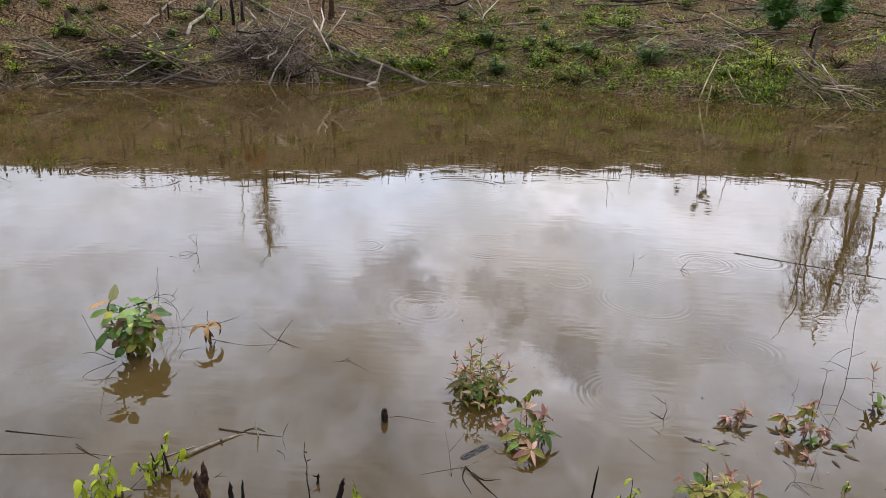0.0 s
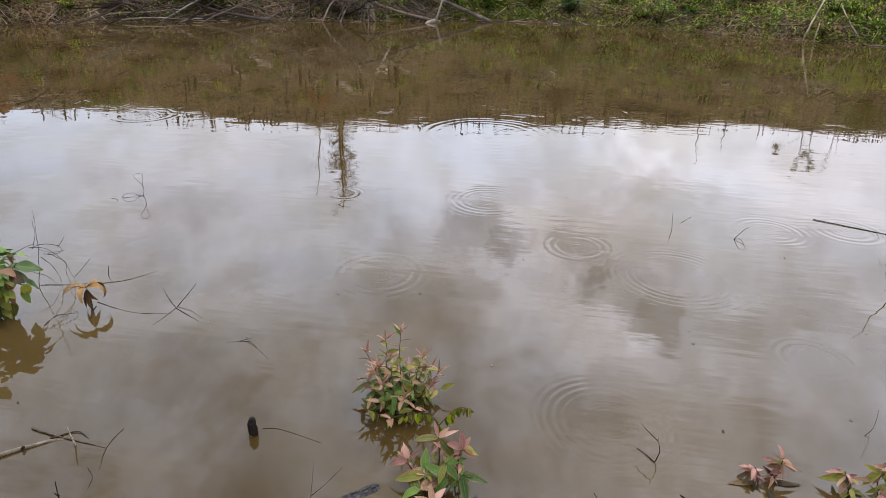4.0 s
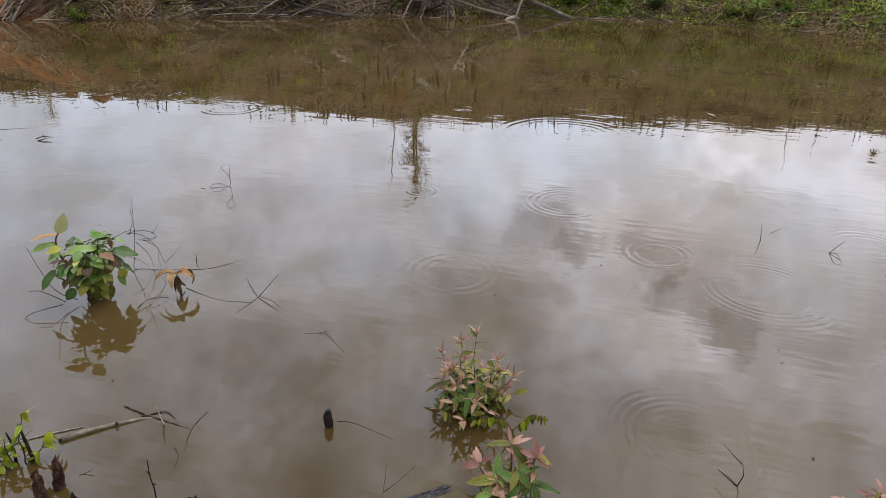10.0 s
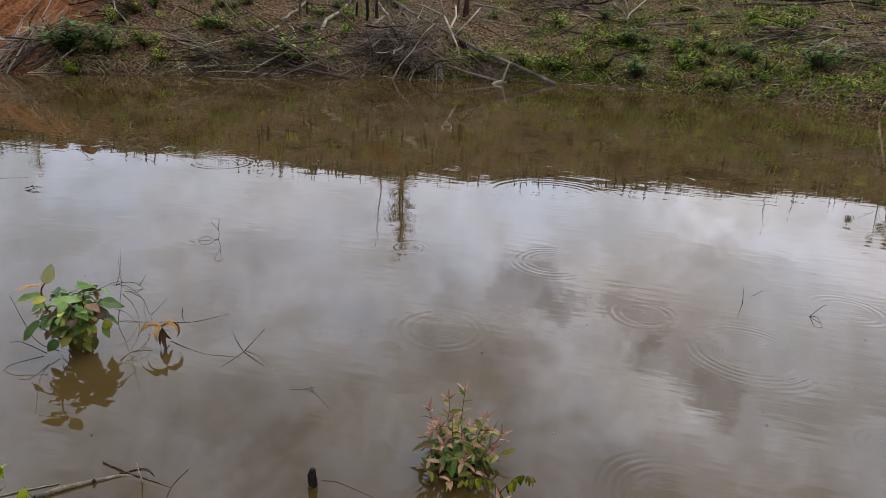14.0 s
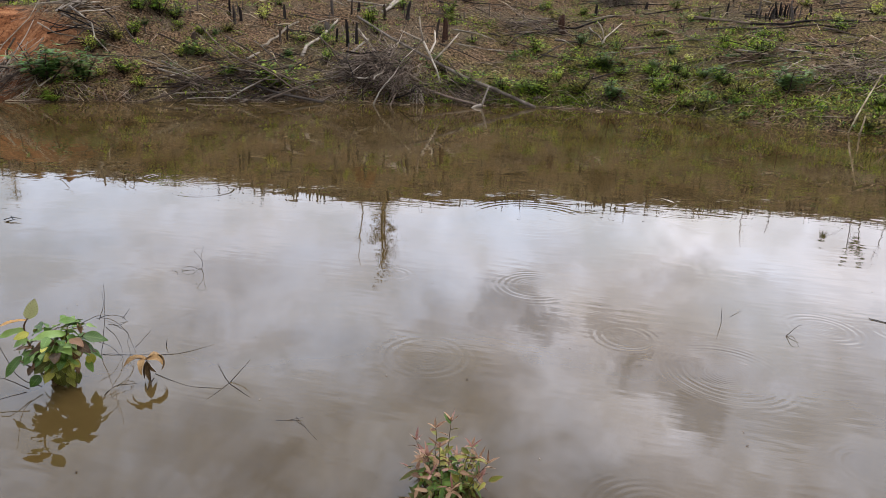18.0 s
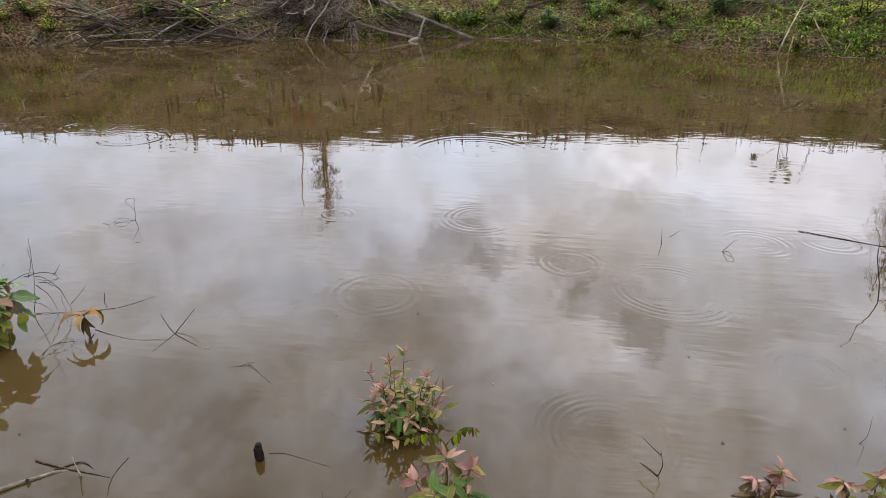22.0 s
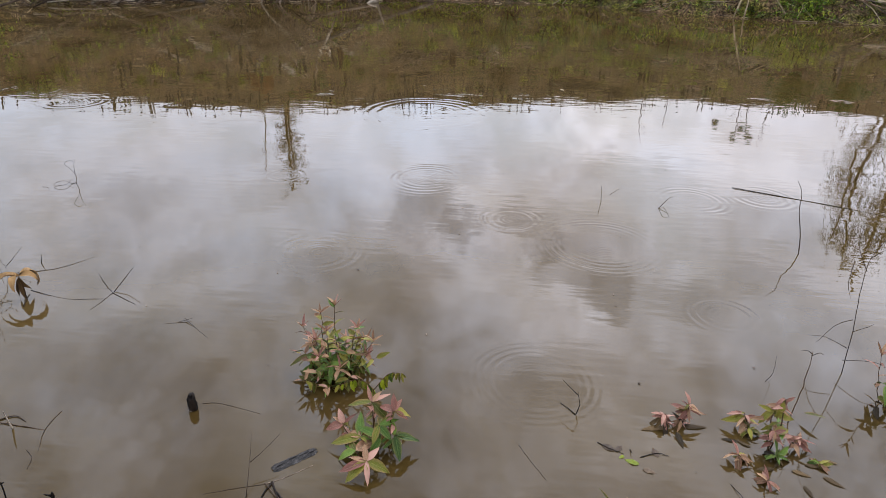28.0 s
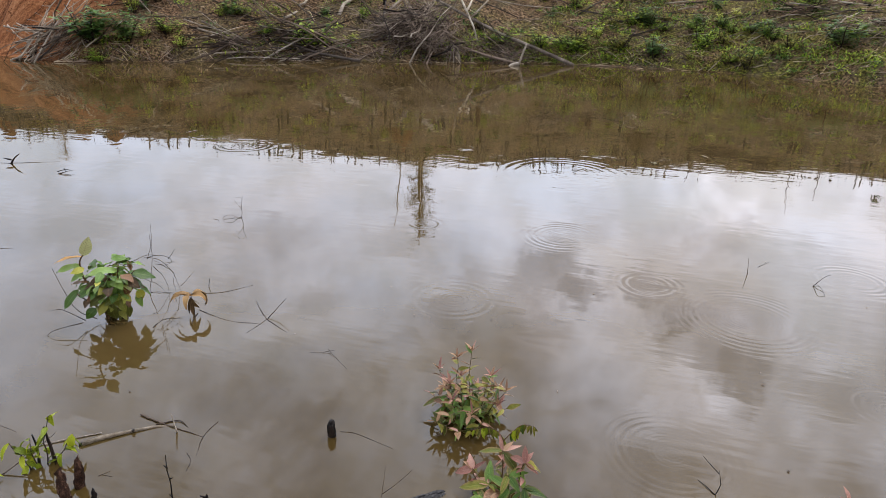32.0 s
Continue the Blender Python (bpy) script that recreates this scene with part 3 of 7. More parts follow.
def bent(a, b, n, wander, rnd):
    """Points from a to b that wander sideways."""
    a, b = Vector(a), Vector(b)
    l = (b - a).length
    out, off = [], Vector((0, 0, 0))
    for i in range(n + 1):
        t = i / n
        if 0 < i < n:
            off = off * 0.7 + Vector((rnd.gauss(0, 1), rnd.gauss(0, 1), rnd.gauss(0, 0.6))) * wander * l
        else:
            off = Vector((0, 0, 0)) if i == 0 else off * 0.4
        out.append(a.lerp(b, t) + off)
    return out


def stick(shape, a, b, r0, r1, rnd, n=4, wander=0.02, sides=5, lumps=0.15):
    pts = bent(a, b, n, wander, rnd)
    shape.tube(pts, [r0 + (r1 - r0) * i / n for i in range(n + 1)], sides, lumps, rnd)
    return pts


# ---- hillside: stumps ----
hill = random.Random(11)


def stump_mesh(rnd, material, thick=1.0, sides=8):
    """A burnt stub one metre high and 0.2 m thick, to be scaled: flared foot, uneven sides, ragged slanting top."""
    s = Shape()
    lean = (rnd.uniform(-0.12, 0.12), rnd.uniform(-0.12, 0.12))
    pts = [(lean[0] * z * z, lean[1] * z * z, z) for z in (-0.25, 0.0, 0.12, 0.4, 0.72, 0.96)]
    s.tube(pts, [r * thick for r in (0.14, 0.13, 0.105, 0.095, 0.09, 0.07)], sides, 0.2, rnd, slant=0.1 * rnd.uniform(0.3, 1.2))
    if rnd.random() < 0.5:
        k = rnd.uniform(0.3, 0.6)
        a = rnd.uniform(0, 6.28)
        s.tube([(lean[0] * k * k, lean[1] * k * k, k), (0.14 * math.cos(a), 0.14 * math.sin(a), k + 0.16)], [0.035, 0.012], 5, 0.2, rnd)
    return s.mesh("stump", material, False)


STUMPS = [stump_mesh(random.Random(50 + i), (charred, charred, dark_wood)[i % 3]) for i in range(9)]
BROWN_STUMPS = [stump_mesh(random.Random(80 + i), bark) for i in range(2)]
STUB_LABEL = "burnt black tree stub standing on the cleared hillside"


def stump(x, y, high, wide, mesh, label=STUB_LABEL, name="tree_stump"):
    ob = new(name, mesh)
    ob.matrix_basis = (Matrix.Translation((x, y, gz(x, y) - 0.02)) @ Matrix.Rotation(hill.uniform(0, 6.28), 4, "Z")
                       @ Matrix.Diagonal((wide / 0.2, wide / 0.2, high, 1)))
    return tagged(ob, label, "tree stump", "tree stumps on the hillside")


for x, y, h, w in [(-9.5, 20.2, 0.46, 0.09), (-7.9, 22.3, 0.39, 0.1), (-5.6, 25.5, 0.51, 0.11), (-6.9, 25.7, 0.61, 0.11), (-5.0, 21.7, 0.55, 0.09), (-6.3, 22.7, 0.55, 0.12),
                   (-7.0, 22.4, 0.47, 0.1), (-8.2, 23.6, 0.53, 0.13), (-3.6, 27.4, 0.56, 0.11), (-3.5, 27.9, 0.45, 0.11), (-4.0, 27.7, 0.4, 0.09), (2.5, 30.2, 0.63, 0.14)]:
    stump(x, y, h, w, hill.choice(STUMPS))
for x, y, h, w in [(4.0, 25.6, 0.37, 0.07), (-10.7, 19.3, 0.51, 0.09), (-10.6, 19.5, 0.45, 0.09), (-7.2, 19.7, 0.79, 0.1), (-7.0, 19.9, 0.7, 0.09), (-8.1, 20.2, 0.36, 0.16), (-10.6, 17.1, 0.41, 0.15),
                   (-9.9, 24.5, 0.61, 0.17), (-9.8, 24.9, 0.7, 0.09), (-13.1, 21.9, 0.41, 0.1), (1.4, 26.4, 0.28, 0.1), (-0.3, 25.7, 0.4, 0.1)]:
    stump(x, y, h, w, hill.choice(STUMPS))
stump(-1.3, 24.0, 0.5, 0.3, BROWN_STUMPS[0], "thick red-brown cut stump on the cleared hillside")
stump(-4.7, 21.6, 0.64, 0.17, BROWN_STUMPS[1], "brown split stump behind the fallen tree")


def free_spot(lo=2.6, hi=0.6, left=-27.0, right=17.0):
    """A place on the slope between the bank and just past the crest."""
    while True:
        x = hill.uniform(left, right)
        a, b = shore_y(x) + (lo if x > -13 else 3.2), ridge_y(x) + hi
        if b > a + 1:
            return x, hill.uniform(a, b)


for i in range(250):
    x, y = free_spot()
    if i % 3 and y < 0.5 * (shore_y(x) + ridge_y(x)):
        x, y = free_spot(9.0)
    stump(x, y, hill.uniform(0.22, 0.72), hill.uniform(0.045, 0.1), hill.choice(STUMPS))
for i in range(36):
    x = hill.uniform(-27, 20)
    stump(x, ridge_y(x) + hill.uniform(-0.5, 0.6), hill.uniform(0.2, 0.55), hill.uniform(0.05, 0.11), hill.choice(STUMPS), "burnt stub on the crest of the cleared hill")


def stub(shape, x, y, h, r, rnd):
    z = gz(x, y)
    dx, dy = rnd.gauss(0, 0.09) * h, rnd.gauss(0, 0.09) * h
    shape.tube([(x, y, z - 0.05), (x + dx * 0.4, y + dy * 0.4, z + h * 0.5), (x + dx, y + dy, z + h)], [r, r * 0.85, r * 0.6], 5, 0.2, rnd, slant=r * 0.8)


stubs = Shape()
for i in range(1700):
    x, y = free_spot(3.5, 1.0)
    if hill.random() > 0.25 + 1.1 * (y - shore_y(x)) / (ridge_y(x) - shore_y(x)):
        continue
    stub(stubs, x, y, hill.uniform(0.1, 0.45), hill.uniform(0.009, 0.022), hill)
for i in range(170):
    x = hill.uniform(-27, 20)
    stub(stubs, x, ridge_y(x) + hill.uniform(-0.6, 0.8), hill.uniform(0.08, 0.4), hill.uniform(0.012, 0.035), hill)
single("burnt_stubble", stubs, charred, (0, 0, 0), "thin burnt saplings and stubble over the hillside", "stubble", kind="stuff", smooth_faces=False)

for x, y, h, wide, count in [(-16.3, 17.5, 0.48, 1.0, 34), (-15.2, 17.4, 0.26, 1.2, 18), (-0.6, 30.0, 0.42, 1.4, 24), (1.7, 33.4, 0.5, 1.5, 26), (5.6, 31.5, 0.5, 0.5, 12),
                             (5.6, 25.1, 0.38, 1.2, 26), (-4.6, 31.2, 0.32, 1.3, 16), (-20.5, 24.6, 0.32, 1.5, 14), (-17.5, 25.8, 0.38, 1.5, 16), (-11.7, 24.4, 0.34, 1.5, 16)]:
    clump = thing("stub_clump", (x, y, gz(x, y)), "clump of burnt bamboo stubs on the hillside", "stub clump", "stub clumps")
    for k in range(count):
        s = Shape()
        px, py = x + hill.gauss(0, wide * 0.3), y + hill.gauss(0, wide * 0.22)
        stub(s, px, py, h * hill.uniform(0.45, 1.15), hill.uniform(0.022, 0.045), hill)
        s.v = [(a - x, b - y, c - gz(x, y)) for a, b, c in s.v]
        part("stub", s, charred, clump, smooth_faces=False)


# ---- hillside: fallen logs ----
def log(a, b, r, material, label, name="fallen_log", wander=0.006, lift=0.0, sides=8, taper=0.6):
    """A log lying along the ground from a to b."""
    r *= 0.72
    n = max(4, int(math.dist(a, b) / 0.5))
    pts = bent((a[0], a[1], 0), (b[0], b[1], 0), n, wander, hill)
    base = Vector((a[0], a[1], gz(*a)))
    path = [Vector((p.x, p.y, max(gz(p.x, p.y), 0) + r * 0.7 + 0.045 + lift * (i / n if lift < 0 else 1) * abs(1))) - base for i, p in enumerate(pts)]
    s = Shape().tube(path, [r * (1 - (1 - taper) * i / n) for i in range(n + 1)], sides, 0.12, hill)
    return single(name, s, material, base, label, "log", "fallen logs")


poles = Shape()
pale_poles = Shape()
for i in range(620):
    x, y = free_spot(1.0, 0.0)
    l, t = hill.uniform(0.5, 2.0), hill.gauss(0.05, 0.4)
    r = hill.uniform(0.01, 0.024)
    dx, dy = l * math.cos(t) / 2, l * math.sin(t) / 2
    pick = pale_poles if hill.random() < 0.25 else poles
    pick.tube([(x - dx, y - dy, gz(x - dx, y - dy) + 0.05), (x, y, gz(x, y) + 0.07 + hill.uniform(0, 0.04)), (x + dx, y + dy, gz(x + dx, y + dy) + 0.05)], [r, r * 0.9, r * 0.6], 5, 0.15, hill)
single("burnt_sticks", poles, charred, (0, 0, 0), "burnt black sticks lying along the slope", "sticks", kind="stuff")
single("bleached_sticks", pale_poles, pale_wood, (0, 0, 0), "bleached grey sticks lying along the slope", "sticks", kind="stuff")

DARK = "charred fallen log lying on the cleared slope"
PALE = "bleached fallen branch lying on the cleared slope"
for a, b, r in [((-24.7, 19.4), (-22.1, 20.4), 0.06), ((-24.1, 19.5), (-20.7, 21.7), 0.06), ((-26, 20.2), (-22.6, 20.5), 0.05), ((-23.6, 18.7), (-21.3, 19.2), 0.05), ((-21.9, 20.7), (-19.5, 22.6), 0.06),
                ((-13.3, 21.1), (-12.6, 22.4), 0.1), ((-12.8, 20.1), (-11.1, 23.3), 0.05), ((-10.2, 23.2), (-9.2, 24.8), 0.05), ((-3.3, 34.4), (-2.2, 34.9), 0.12), ((-2.3, 27.9), (-4.4, 26.1), 0.05),
                ((-9.4, 28.2), (-8.0, 30.4), 0.05), ((-8.1, 28.2), (-5.9, 30.4), 0.05), ((2.7, 25.4), (4.6, 24.5), 0.06), ((4.6, 24.5), (7.6, 24.2), 0.06), ((4.1, 24.0), (7.4, 23.8), 0.05)]:
    log(a, b, r, hill.choice((charred, charred, dark_wood)), DARK)
for k in range(17):
    y = 28.3 + 0.1 * k + hill.uniform(-0.25, 0.25)
    log((2.2 + hill.uniform(0, 1.2), y + 0.15), (5.7 + hill.uniform(-1.8, 1.0), y - 0.35 + hill.uniform(-0.5, 0.5)), hill.uniform(0.025, 0.055), charred if k % 4 else dark_wood, "charred pole in a heap of poles on the slope", lift=hill.uniform(0, 0.3), wander=0.003)
for a, b, r in [((-13.3, 19.3), (-13.0, 20.4), 0.07), ((-13.1, 18.9), (-12.7, 20.3), 0.06), ((-12.3, 25.5), (-11.4, 25.3), 0.05), ((-7.0, 27.2), (-6.6, 28.9), 0.035), ((-7.2, 22.7), (-6.8, 24.8), 0.07),
                ((-7.1, 23.0), (-6.9, 24.9), 0.07), ((-9.2, 18.2), (-9.15, 19.1), 0.06), ((-9.15, 19.1), (-8.95, 20.1), 0.055), ((-9.3, 17.5), (-9.1, 17.9), 0.05), ((-0.4, 24.0), (0.1, 22.9), 0.045),
                ((0.1, 22.9), (0.65, 24.4), 0.04), ((-0.2, 24.8), (0.1, 23.3), 0.03), ((-21.6, 19.6), (-20.2, 20.3), 0.05)]:
    log(a, b, r, hill.choice((pale_wood, pale_wood, grey_wood)), PALE, "fallen_branch", lift=0.02, wander=0.03)
log((-8.1, 18.5), (-8.2, 21.2), 0.075, pale_wood, "bleached fallen trunk lying up the slope", wander=0.02)
for i in range(140):
    x, y = free_spot(3.0, 0.0)
    l, t = hill.uniform(0.6, 3.2), hill.gauss(0.1, 0.45)
    kind = hill.random()
    log((x, y), (x + l * math.cos(t), y + l * math.sin(t)), hill.uniform(0.02, 0.055), charred if kind < 0.55 else dark_wood if kind < 0.8 else grey_wood,
        DARK if kind < 0.55 else "weathered brown branch lying on the slope" if kind < 0.8 else PALE, "fallen_branch", wander=0.03, sides=6)


# ---- mounds of red earth ----
def mound(x, y, high, wide, label):
    s = Shape()
    rings, sides = 9, 18
    base = gz(x, y)
    for i in range(rings + 1):
        t = i / rings
        for k in range(sides):
            a = 2 * math.pi * k / sides
            r = wide * 0.5 * (1 - t * t) * (1 - 0.2 * t) * (1 + 0.75 * noise.noise((x + 2.5 * math.cos(a), y + 2.5 * math.sin(a), 4 * t)) + hill.uniform(-0.13, 0.13)) + 0.02
            px, py = r * math.cos(a), r * math.sin(a)
            foot = gz(x + px, y + py) - base - 0.06
            s.v.append((px, py, foot * (1 - t) + high * t * (1 + 0.1 * noise.noise((6 * px, 6 * py, x)))))
    for i in range(rings):
        for k in range(sides):
            a, b = i * sides + k, i * sides + (k + 1) % sides
            s.f.append((a, b, b + sides, a + sides))
    s.f.append(tuple(rings * sides + k for k in range(sides)))
    single("earth_mound", s, red_earth, (x, y, base), label, "earth mound", "earth mounds")


mound(-8.55, 24.6, 0.95, 1.0, "red termite mound on the cleared slope")
for x, y, h, w in [(-25.1, 21.0, 0.6, 0.9), (-23.4, 23.2, 0.42, 0.9), (-22.2, 23.7, 0.58, 1.3), (-14.8, 34.4, 0.3, 1.3)]:
    mound(x, y, h, w, "red earth mound on the crest of the hill")


# ---- weeds, litter and bushes on the hillside ----
def tuft(shape, x, y, z, size, count, rnd, leafy=1.0, spread=1.0):
    for k in range(count):
        a, up = rnd.uniform(0, 6.28), rnd.uniform(0.25, 1.0)
        l = size * rnd.uniform(0.5, 1.0)
        b = Vector((x + rnd.gauss(0, 0.3) * size * spread, y + rnd.gauss(0, 0.3) * size * spread, z + rnd.uniform(0, 0.5) * size * up))
        t = b + Vector((math.cos(a) * l * (1 - 0.5 * up), math.sin(a) * l * (1 - 0.5 * up), l * up * rnd.uniform(0.2, 0.8)))
        shape.blade_quad(b, t, l * leafy * rnd.uniform(0.16, 0.36), (-math.sin(a), math.cos(a), rnd.uniform(-0.3, 0.3)))


fresh, drying, deep = Shape(), Shape(), Shape()
patchy = lambda x, y: noise.noise((x * 0.35, y * 0.35, 2.0)) + 0.5 * noise.noise((x * 1.1, y * 1.1, 5.0))
count = 0
while count < 12500:
    x = hill.uniform(-25, 17)
    d = abs(hill.gauss(0, 5.5)) if hill.random() < 0.72 else hill.uniform(0, 24)
    y = shore_y(x) + d
    if y > ridge_y(x) + 0.5 or (x < -12.6 and d < 2.6) or patchy(x, y) < hill.uniform(-0.2, 0.6) or (d > 7 and hill.random() < 0.3):
        continue
    count += 1
    p = hill.random()
    lush = 0.8 if x > -4 else 0.6
    pick = fresh if p < lush * max(0.25, 1 - d * 0.05) and patchy(x, y) > 0.3 else deep if p > 0.92 else drying
    tuft(pick, x, y, gz(x, y), hill.uniform(0.06, 0.2) * (1.1 if d < 6 else 0.8), hill.randint(5, 9), hill, 0.9 if pick is fresh else 0.42)
for i in range(1700):
    x = hill.uniform(-12.5, 14) if i % 2 else hill.uniform(-3, 12)
    y = shore_y(x) + (hill.uniform(0.0, 0.7) if i % 2 else abs(hill.gauss(0, 2.6)))
    if patchy(x, y) < hill.uniform(-0.5, 0.3):
        continue
    tuft(fresh if hill.random() < 0.45 else drying, x, y, max(gz(x, y), 0), hill.uniform(0.07, 0.2), hill.randint(5, 10), hill)
for i in range(1500):
    x = hill.uniform(-12.5, 14) if i % 3 == 0 else hill.uniform(-2.5, 13)
    d = abs(hill.gauss(0, 3.2)) + 0.1 if i % 4 else hill.uniform(0, 16)
    y = shore_y(x) + d
    if y > ridge_y(x) or patchy(x + 3, y) < hill.uniform(-0.25, 0.5):
        continue
    tuft(fresh if hill.random() < 0.7 else deep, x, y, gz(x, y) + 0.03, hill.uniform(0.12, 0.2), hill.randint(16, 30), hill, 0.8, 1.9)
for i in range(650):
    x = hill.uniform(1.5, 14)
    y = shore_y(x) + hill.uniform(-0.12, 1.1)
    tuft(fresh if hill.random() < 0.45 else drying if hill.random() < 0.7 else deep, x, y, max(gz(x, y), 0), hill.uniform(0.1, 0.24), hill.randint(9, 16), hill, 0.32)
for i in range(4600):
    x = hill.uniform(-25, 16)
    y = shore_y(x) + hill.uniform(5, 25)
    if y < ridge_y(x) and patchy(x - 7, y + 5) > hill.uniform(-0.2, 0.5) and not (x < -12.6 and y < shore_y(x) + 3):
        tuft(fresh if hill.random() < 0.6 else drying, x, y, gz(x, y) + 0.03, hill.uniform(0.1, 0.22), hill.randint(8, 18), hill, 0.6, 1.5)
for i in range(260):
    x = hill.gauss(-1.2, 0.9)
    y = shore_y(x) + abs(hill.gauss(0.1, 0.3))
    tuft(fresh, x, y, max(gz(x, y), 0), hill.uniform(0.1, 0.22), hill.randint(8, 14), hill, 0.3)
single("fresh_weeds", fresh, weed, (0, 0, 0), "fresh green weeds sprouting over the bank and slope", "weeds", kind="stuff")
single("drying_weeds", drying, olive, (0, 0, 0), "olive and drying weeds over the bank and slope", "weeds", kind="stuff")
single("dark_weeds", deep, deep_green, (0, 0, 0), "dark green weeds on the slope", "weeds", kind="stuff")

strewn = lambda x, y: noise.noise((x * 0.5, y * 0.5, 12.0)) + 0.6 * noise.noise((x * 1.4, y * 1.4, 15.0))
litter, chips = Shape(), Shape()
for i in range(9500):
    x, y = free_spot(0.1, 0.0, -26, 16)
    if x < -12.8 and y < shore_y(x) + 3 or strewn(x, y) < hill.uniform(-0.45, 0.45):
        continue
    l, t = hill.uniform(0.15, 1.1) * hill.uniform(0.4, 1.0), hill.gauss(0, 0.6)
    dx, dy = l * math.cos(t) / 2, l * math.sin(t) / 2
    r = hill.uniform(0.004, 0.013)
    pick = litter if hill.random() < 0.3 else chips
    pick.tube([(x - dx, y - dy, gz(x - dx, y - dy) + 0.04), (x, y, gz(x, y) + 0.06 + hill.uniform(0, 0.07)), (x + dx, y + dy, gz(x + dx, y + dy) + 0.04)], [r, r, r * 0.6], 3, 0.1, hill, cap=False)
for i in range(700):
    x = hill.uniform(-13, 1) if i % 4 else hill.uniform(1, 14)
    y = shore_y(x) + hill.gauss(0.25, 0.25)
    l, t = hill.uniform(0.1, 0.6), hill.gauss(0, 0.7)
    r = hill.uniform(0.004, 0.013)
    dx, dy = l * math.cos(t) / 2, l * math.sin(t) / 2
    za, zb = max(gz(x - dx, y - dy), 0), max(gz(x + dx, y + dy), 0)
    (litter if hill.random() < 0.35 else chips).tube([(x - dx, y - dy, za + 0.015), (x, y, max(gz(x, y), 0.5 * (za + zb)) + 0.02), (x + dx, y + dy, zb + 0.015)], [r, r, r * 0.6], 4, 0.1, hill)
single("straw_litter", litter, straw, (0, 0, 0), "dry straw and twigs strewn over the slope", "litter", kind="stuff")
single("twig_litter", chips, brush_wood, (0, 0, 0), "dark dead twigs strewn over the slope", "litter", kind="stuff")


def lumps(count, material, name, label, low, high, flat, seed):
    """Loose pieces strewn over the slope, each a rough eight-sided lump."""
    rnd = random.Random(seed)
    s = Shape()
    for i in range(count):
        x, y = free_spot(0.15, 0.3, -26, 16)
        if x < -12.8 and y < shore_y(x) + 2.6 or strewn(x + 9, y) < rnd.uniform(-0.4, 0.5):
            continue
        z, r = gz(x, y) + 0.02, rnd.uniform(low, high) * rnd.uniform(0.6, 1.0)
        n, turn = len(s.v), rnd.uniform(0, 1.57)
        for k in range(4):
            f = r * rnd.uniform(0.7, 1.3)
            s.v.append((x + f * math.cos(turn + 1.571 * k), y + f * math.sin(turn + 1.571 * k), z + r * rnd.uniform(-0.2, 0.3) * flat))
        s.v += [(x + r * rnd.uniform(-0.3, 0.3), y, z + r * flat * rnd.uniform(0.7, 1.2)), (x, y, z - r)]
        s.f += [(n + k, n + (k + 1) % 4, n + 4) for k in range(4)] + [(n + (k + 1) % 4, n + k, n + 5) for k in range(4)]
    single(name, s, material, (0, 0, 0), label, "debris", kind="stuff", smooth_faces=False)


lumps(7000, clod, "earth_clods", "loose brown clods of earth over the slope", 0.015, 0.045, 1.0, 61)
crumbs = Shape()
fringe = Shape()
cut_rnd = random.Random(77)
for i in range(800):
    x = cut_rnd.uniform(-24, -12.6)
    d = cut_rnd.uniform(0.0, 2.7)
    y = shore_y(x) + d
    r = cut_rnd.uniform(0.012, 0.05) * cut_rnd.uniform(0.4, 1.0)
    n = len(crumbs.v)
    z = gz(x, y)
    crumbs.v += [(x + r * cut_rnd.uniform(0.7, 1.3) * math.cos(1.571 * k), y + r * cut_rnd.uniform(0.7, 1.3) * math.sin(1.571 * k), z) for k in range(4)] + [(x, y, z + r), (x, y, z - r)]
    crumbs.f += [(n + k, n + (k + 1) % 4, n + 4) for k in range(4)] + [(n + (k + 1) % 4, n + k, n + 5) for k in range(4)]
for i in range(170):
    x = cut_rnd.uniform(-24, -12.8)
    y = shore_y(x) + 2.25 + cut_rnd.uniform(-0.2, 0.5) - 0.35 * math.sin(1.7 * x)
    z, l = gz(x, y), cut_rnd.uniform(0.15, 0.6)
    stick(fringe, (x, y + 0.1, z + 0.03), (x + cut_rnd.gauss(0, 0.2), y - l * 0.6, z - l * cut_rnd.uniform(0.2, 0.5)), 0.008, 0.003, cut_rnd, 3, 0.06, 4)
single("earth_crumbs", crumbs, red_earth, (0, 0, 0), "loose crumbs of red earth on the cut bank", "debris", kind="stuff", smooth_faces=False)
single("root_fringe", fringe, brush_wood, (0, 0, 0), "dead roots hanging over the edge of the cut", "roots", kind="stuff")
lumps(6000, charred, "charcoal_pieces", "black pieces of charcoal strewn over the slope", 0.015, 0.05, 0.8, 62)


def foliage_mesh(rnd, material, leaves=170, leafy=1.0):
    """A bush of small leaves about 1 m wide and high, uneven, with gaps."""
    s = Shape()
    arms = [(rnd.uniform(0, 6.28), rnd.uniform(0.1, 0.5), rnd.uniform(0.4, 1.0)) for k in range(11)]
    for k in range(leaves):
        a, r, h = rnd.choice(arms)
        f = rnd.uniform(0.25, 1.0)
        b = Vector((math.cos(a) * r * f + rnd.gauss(0, 0.05), math.sin(a) * r * f + rnd.gauss(0, 0.05), h * f * rnd.uniform(0.75, 1.05)))
        t = rnd.uniform(0, 6.28)
        l = rnd.uniform(0.08, 0.18)
        s.blade_quad(b, b + Vector((math.cos(t) * l, math.sin(t) * l, rnd.uniform(-0.5, 0.5) * l)), l * leafy * rnd.uniform(0.3, 0.5), (-math.sin(t), math.cos(t), rnd.uniform(-0.4, 0.4)))
    return s.mesh("foliage", material)


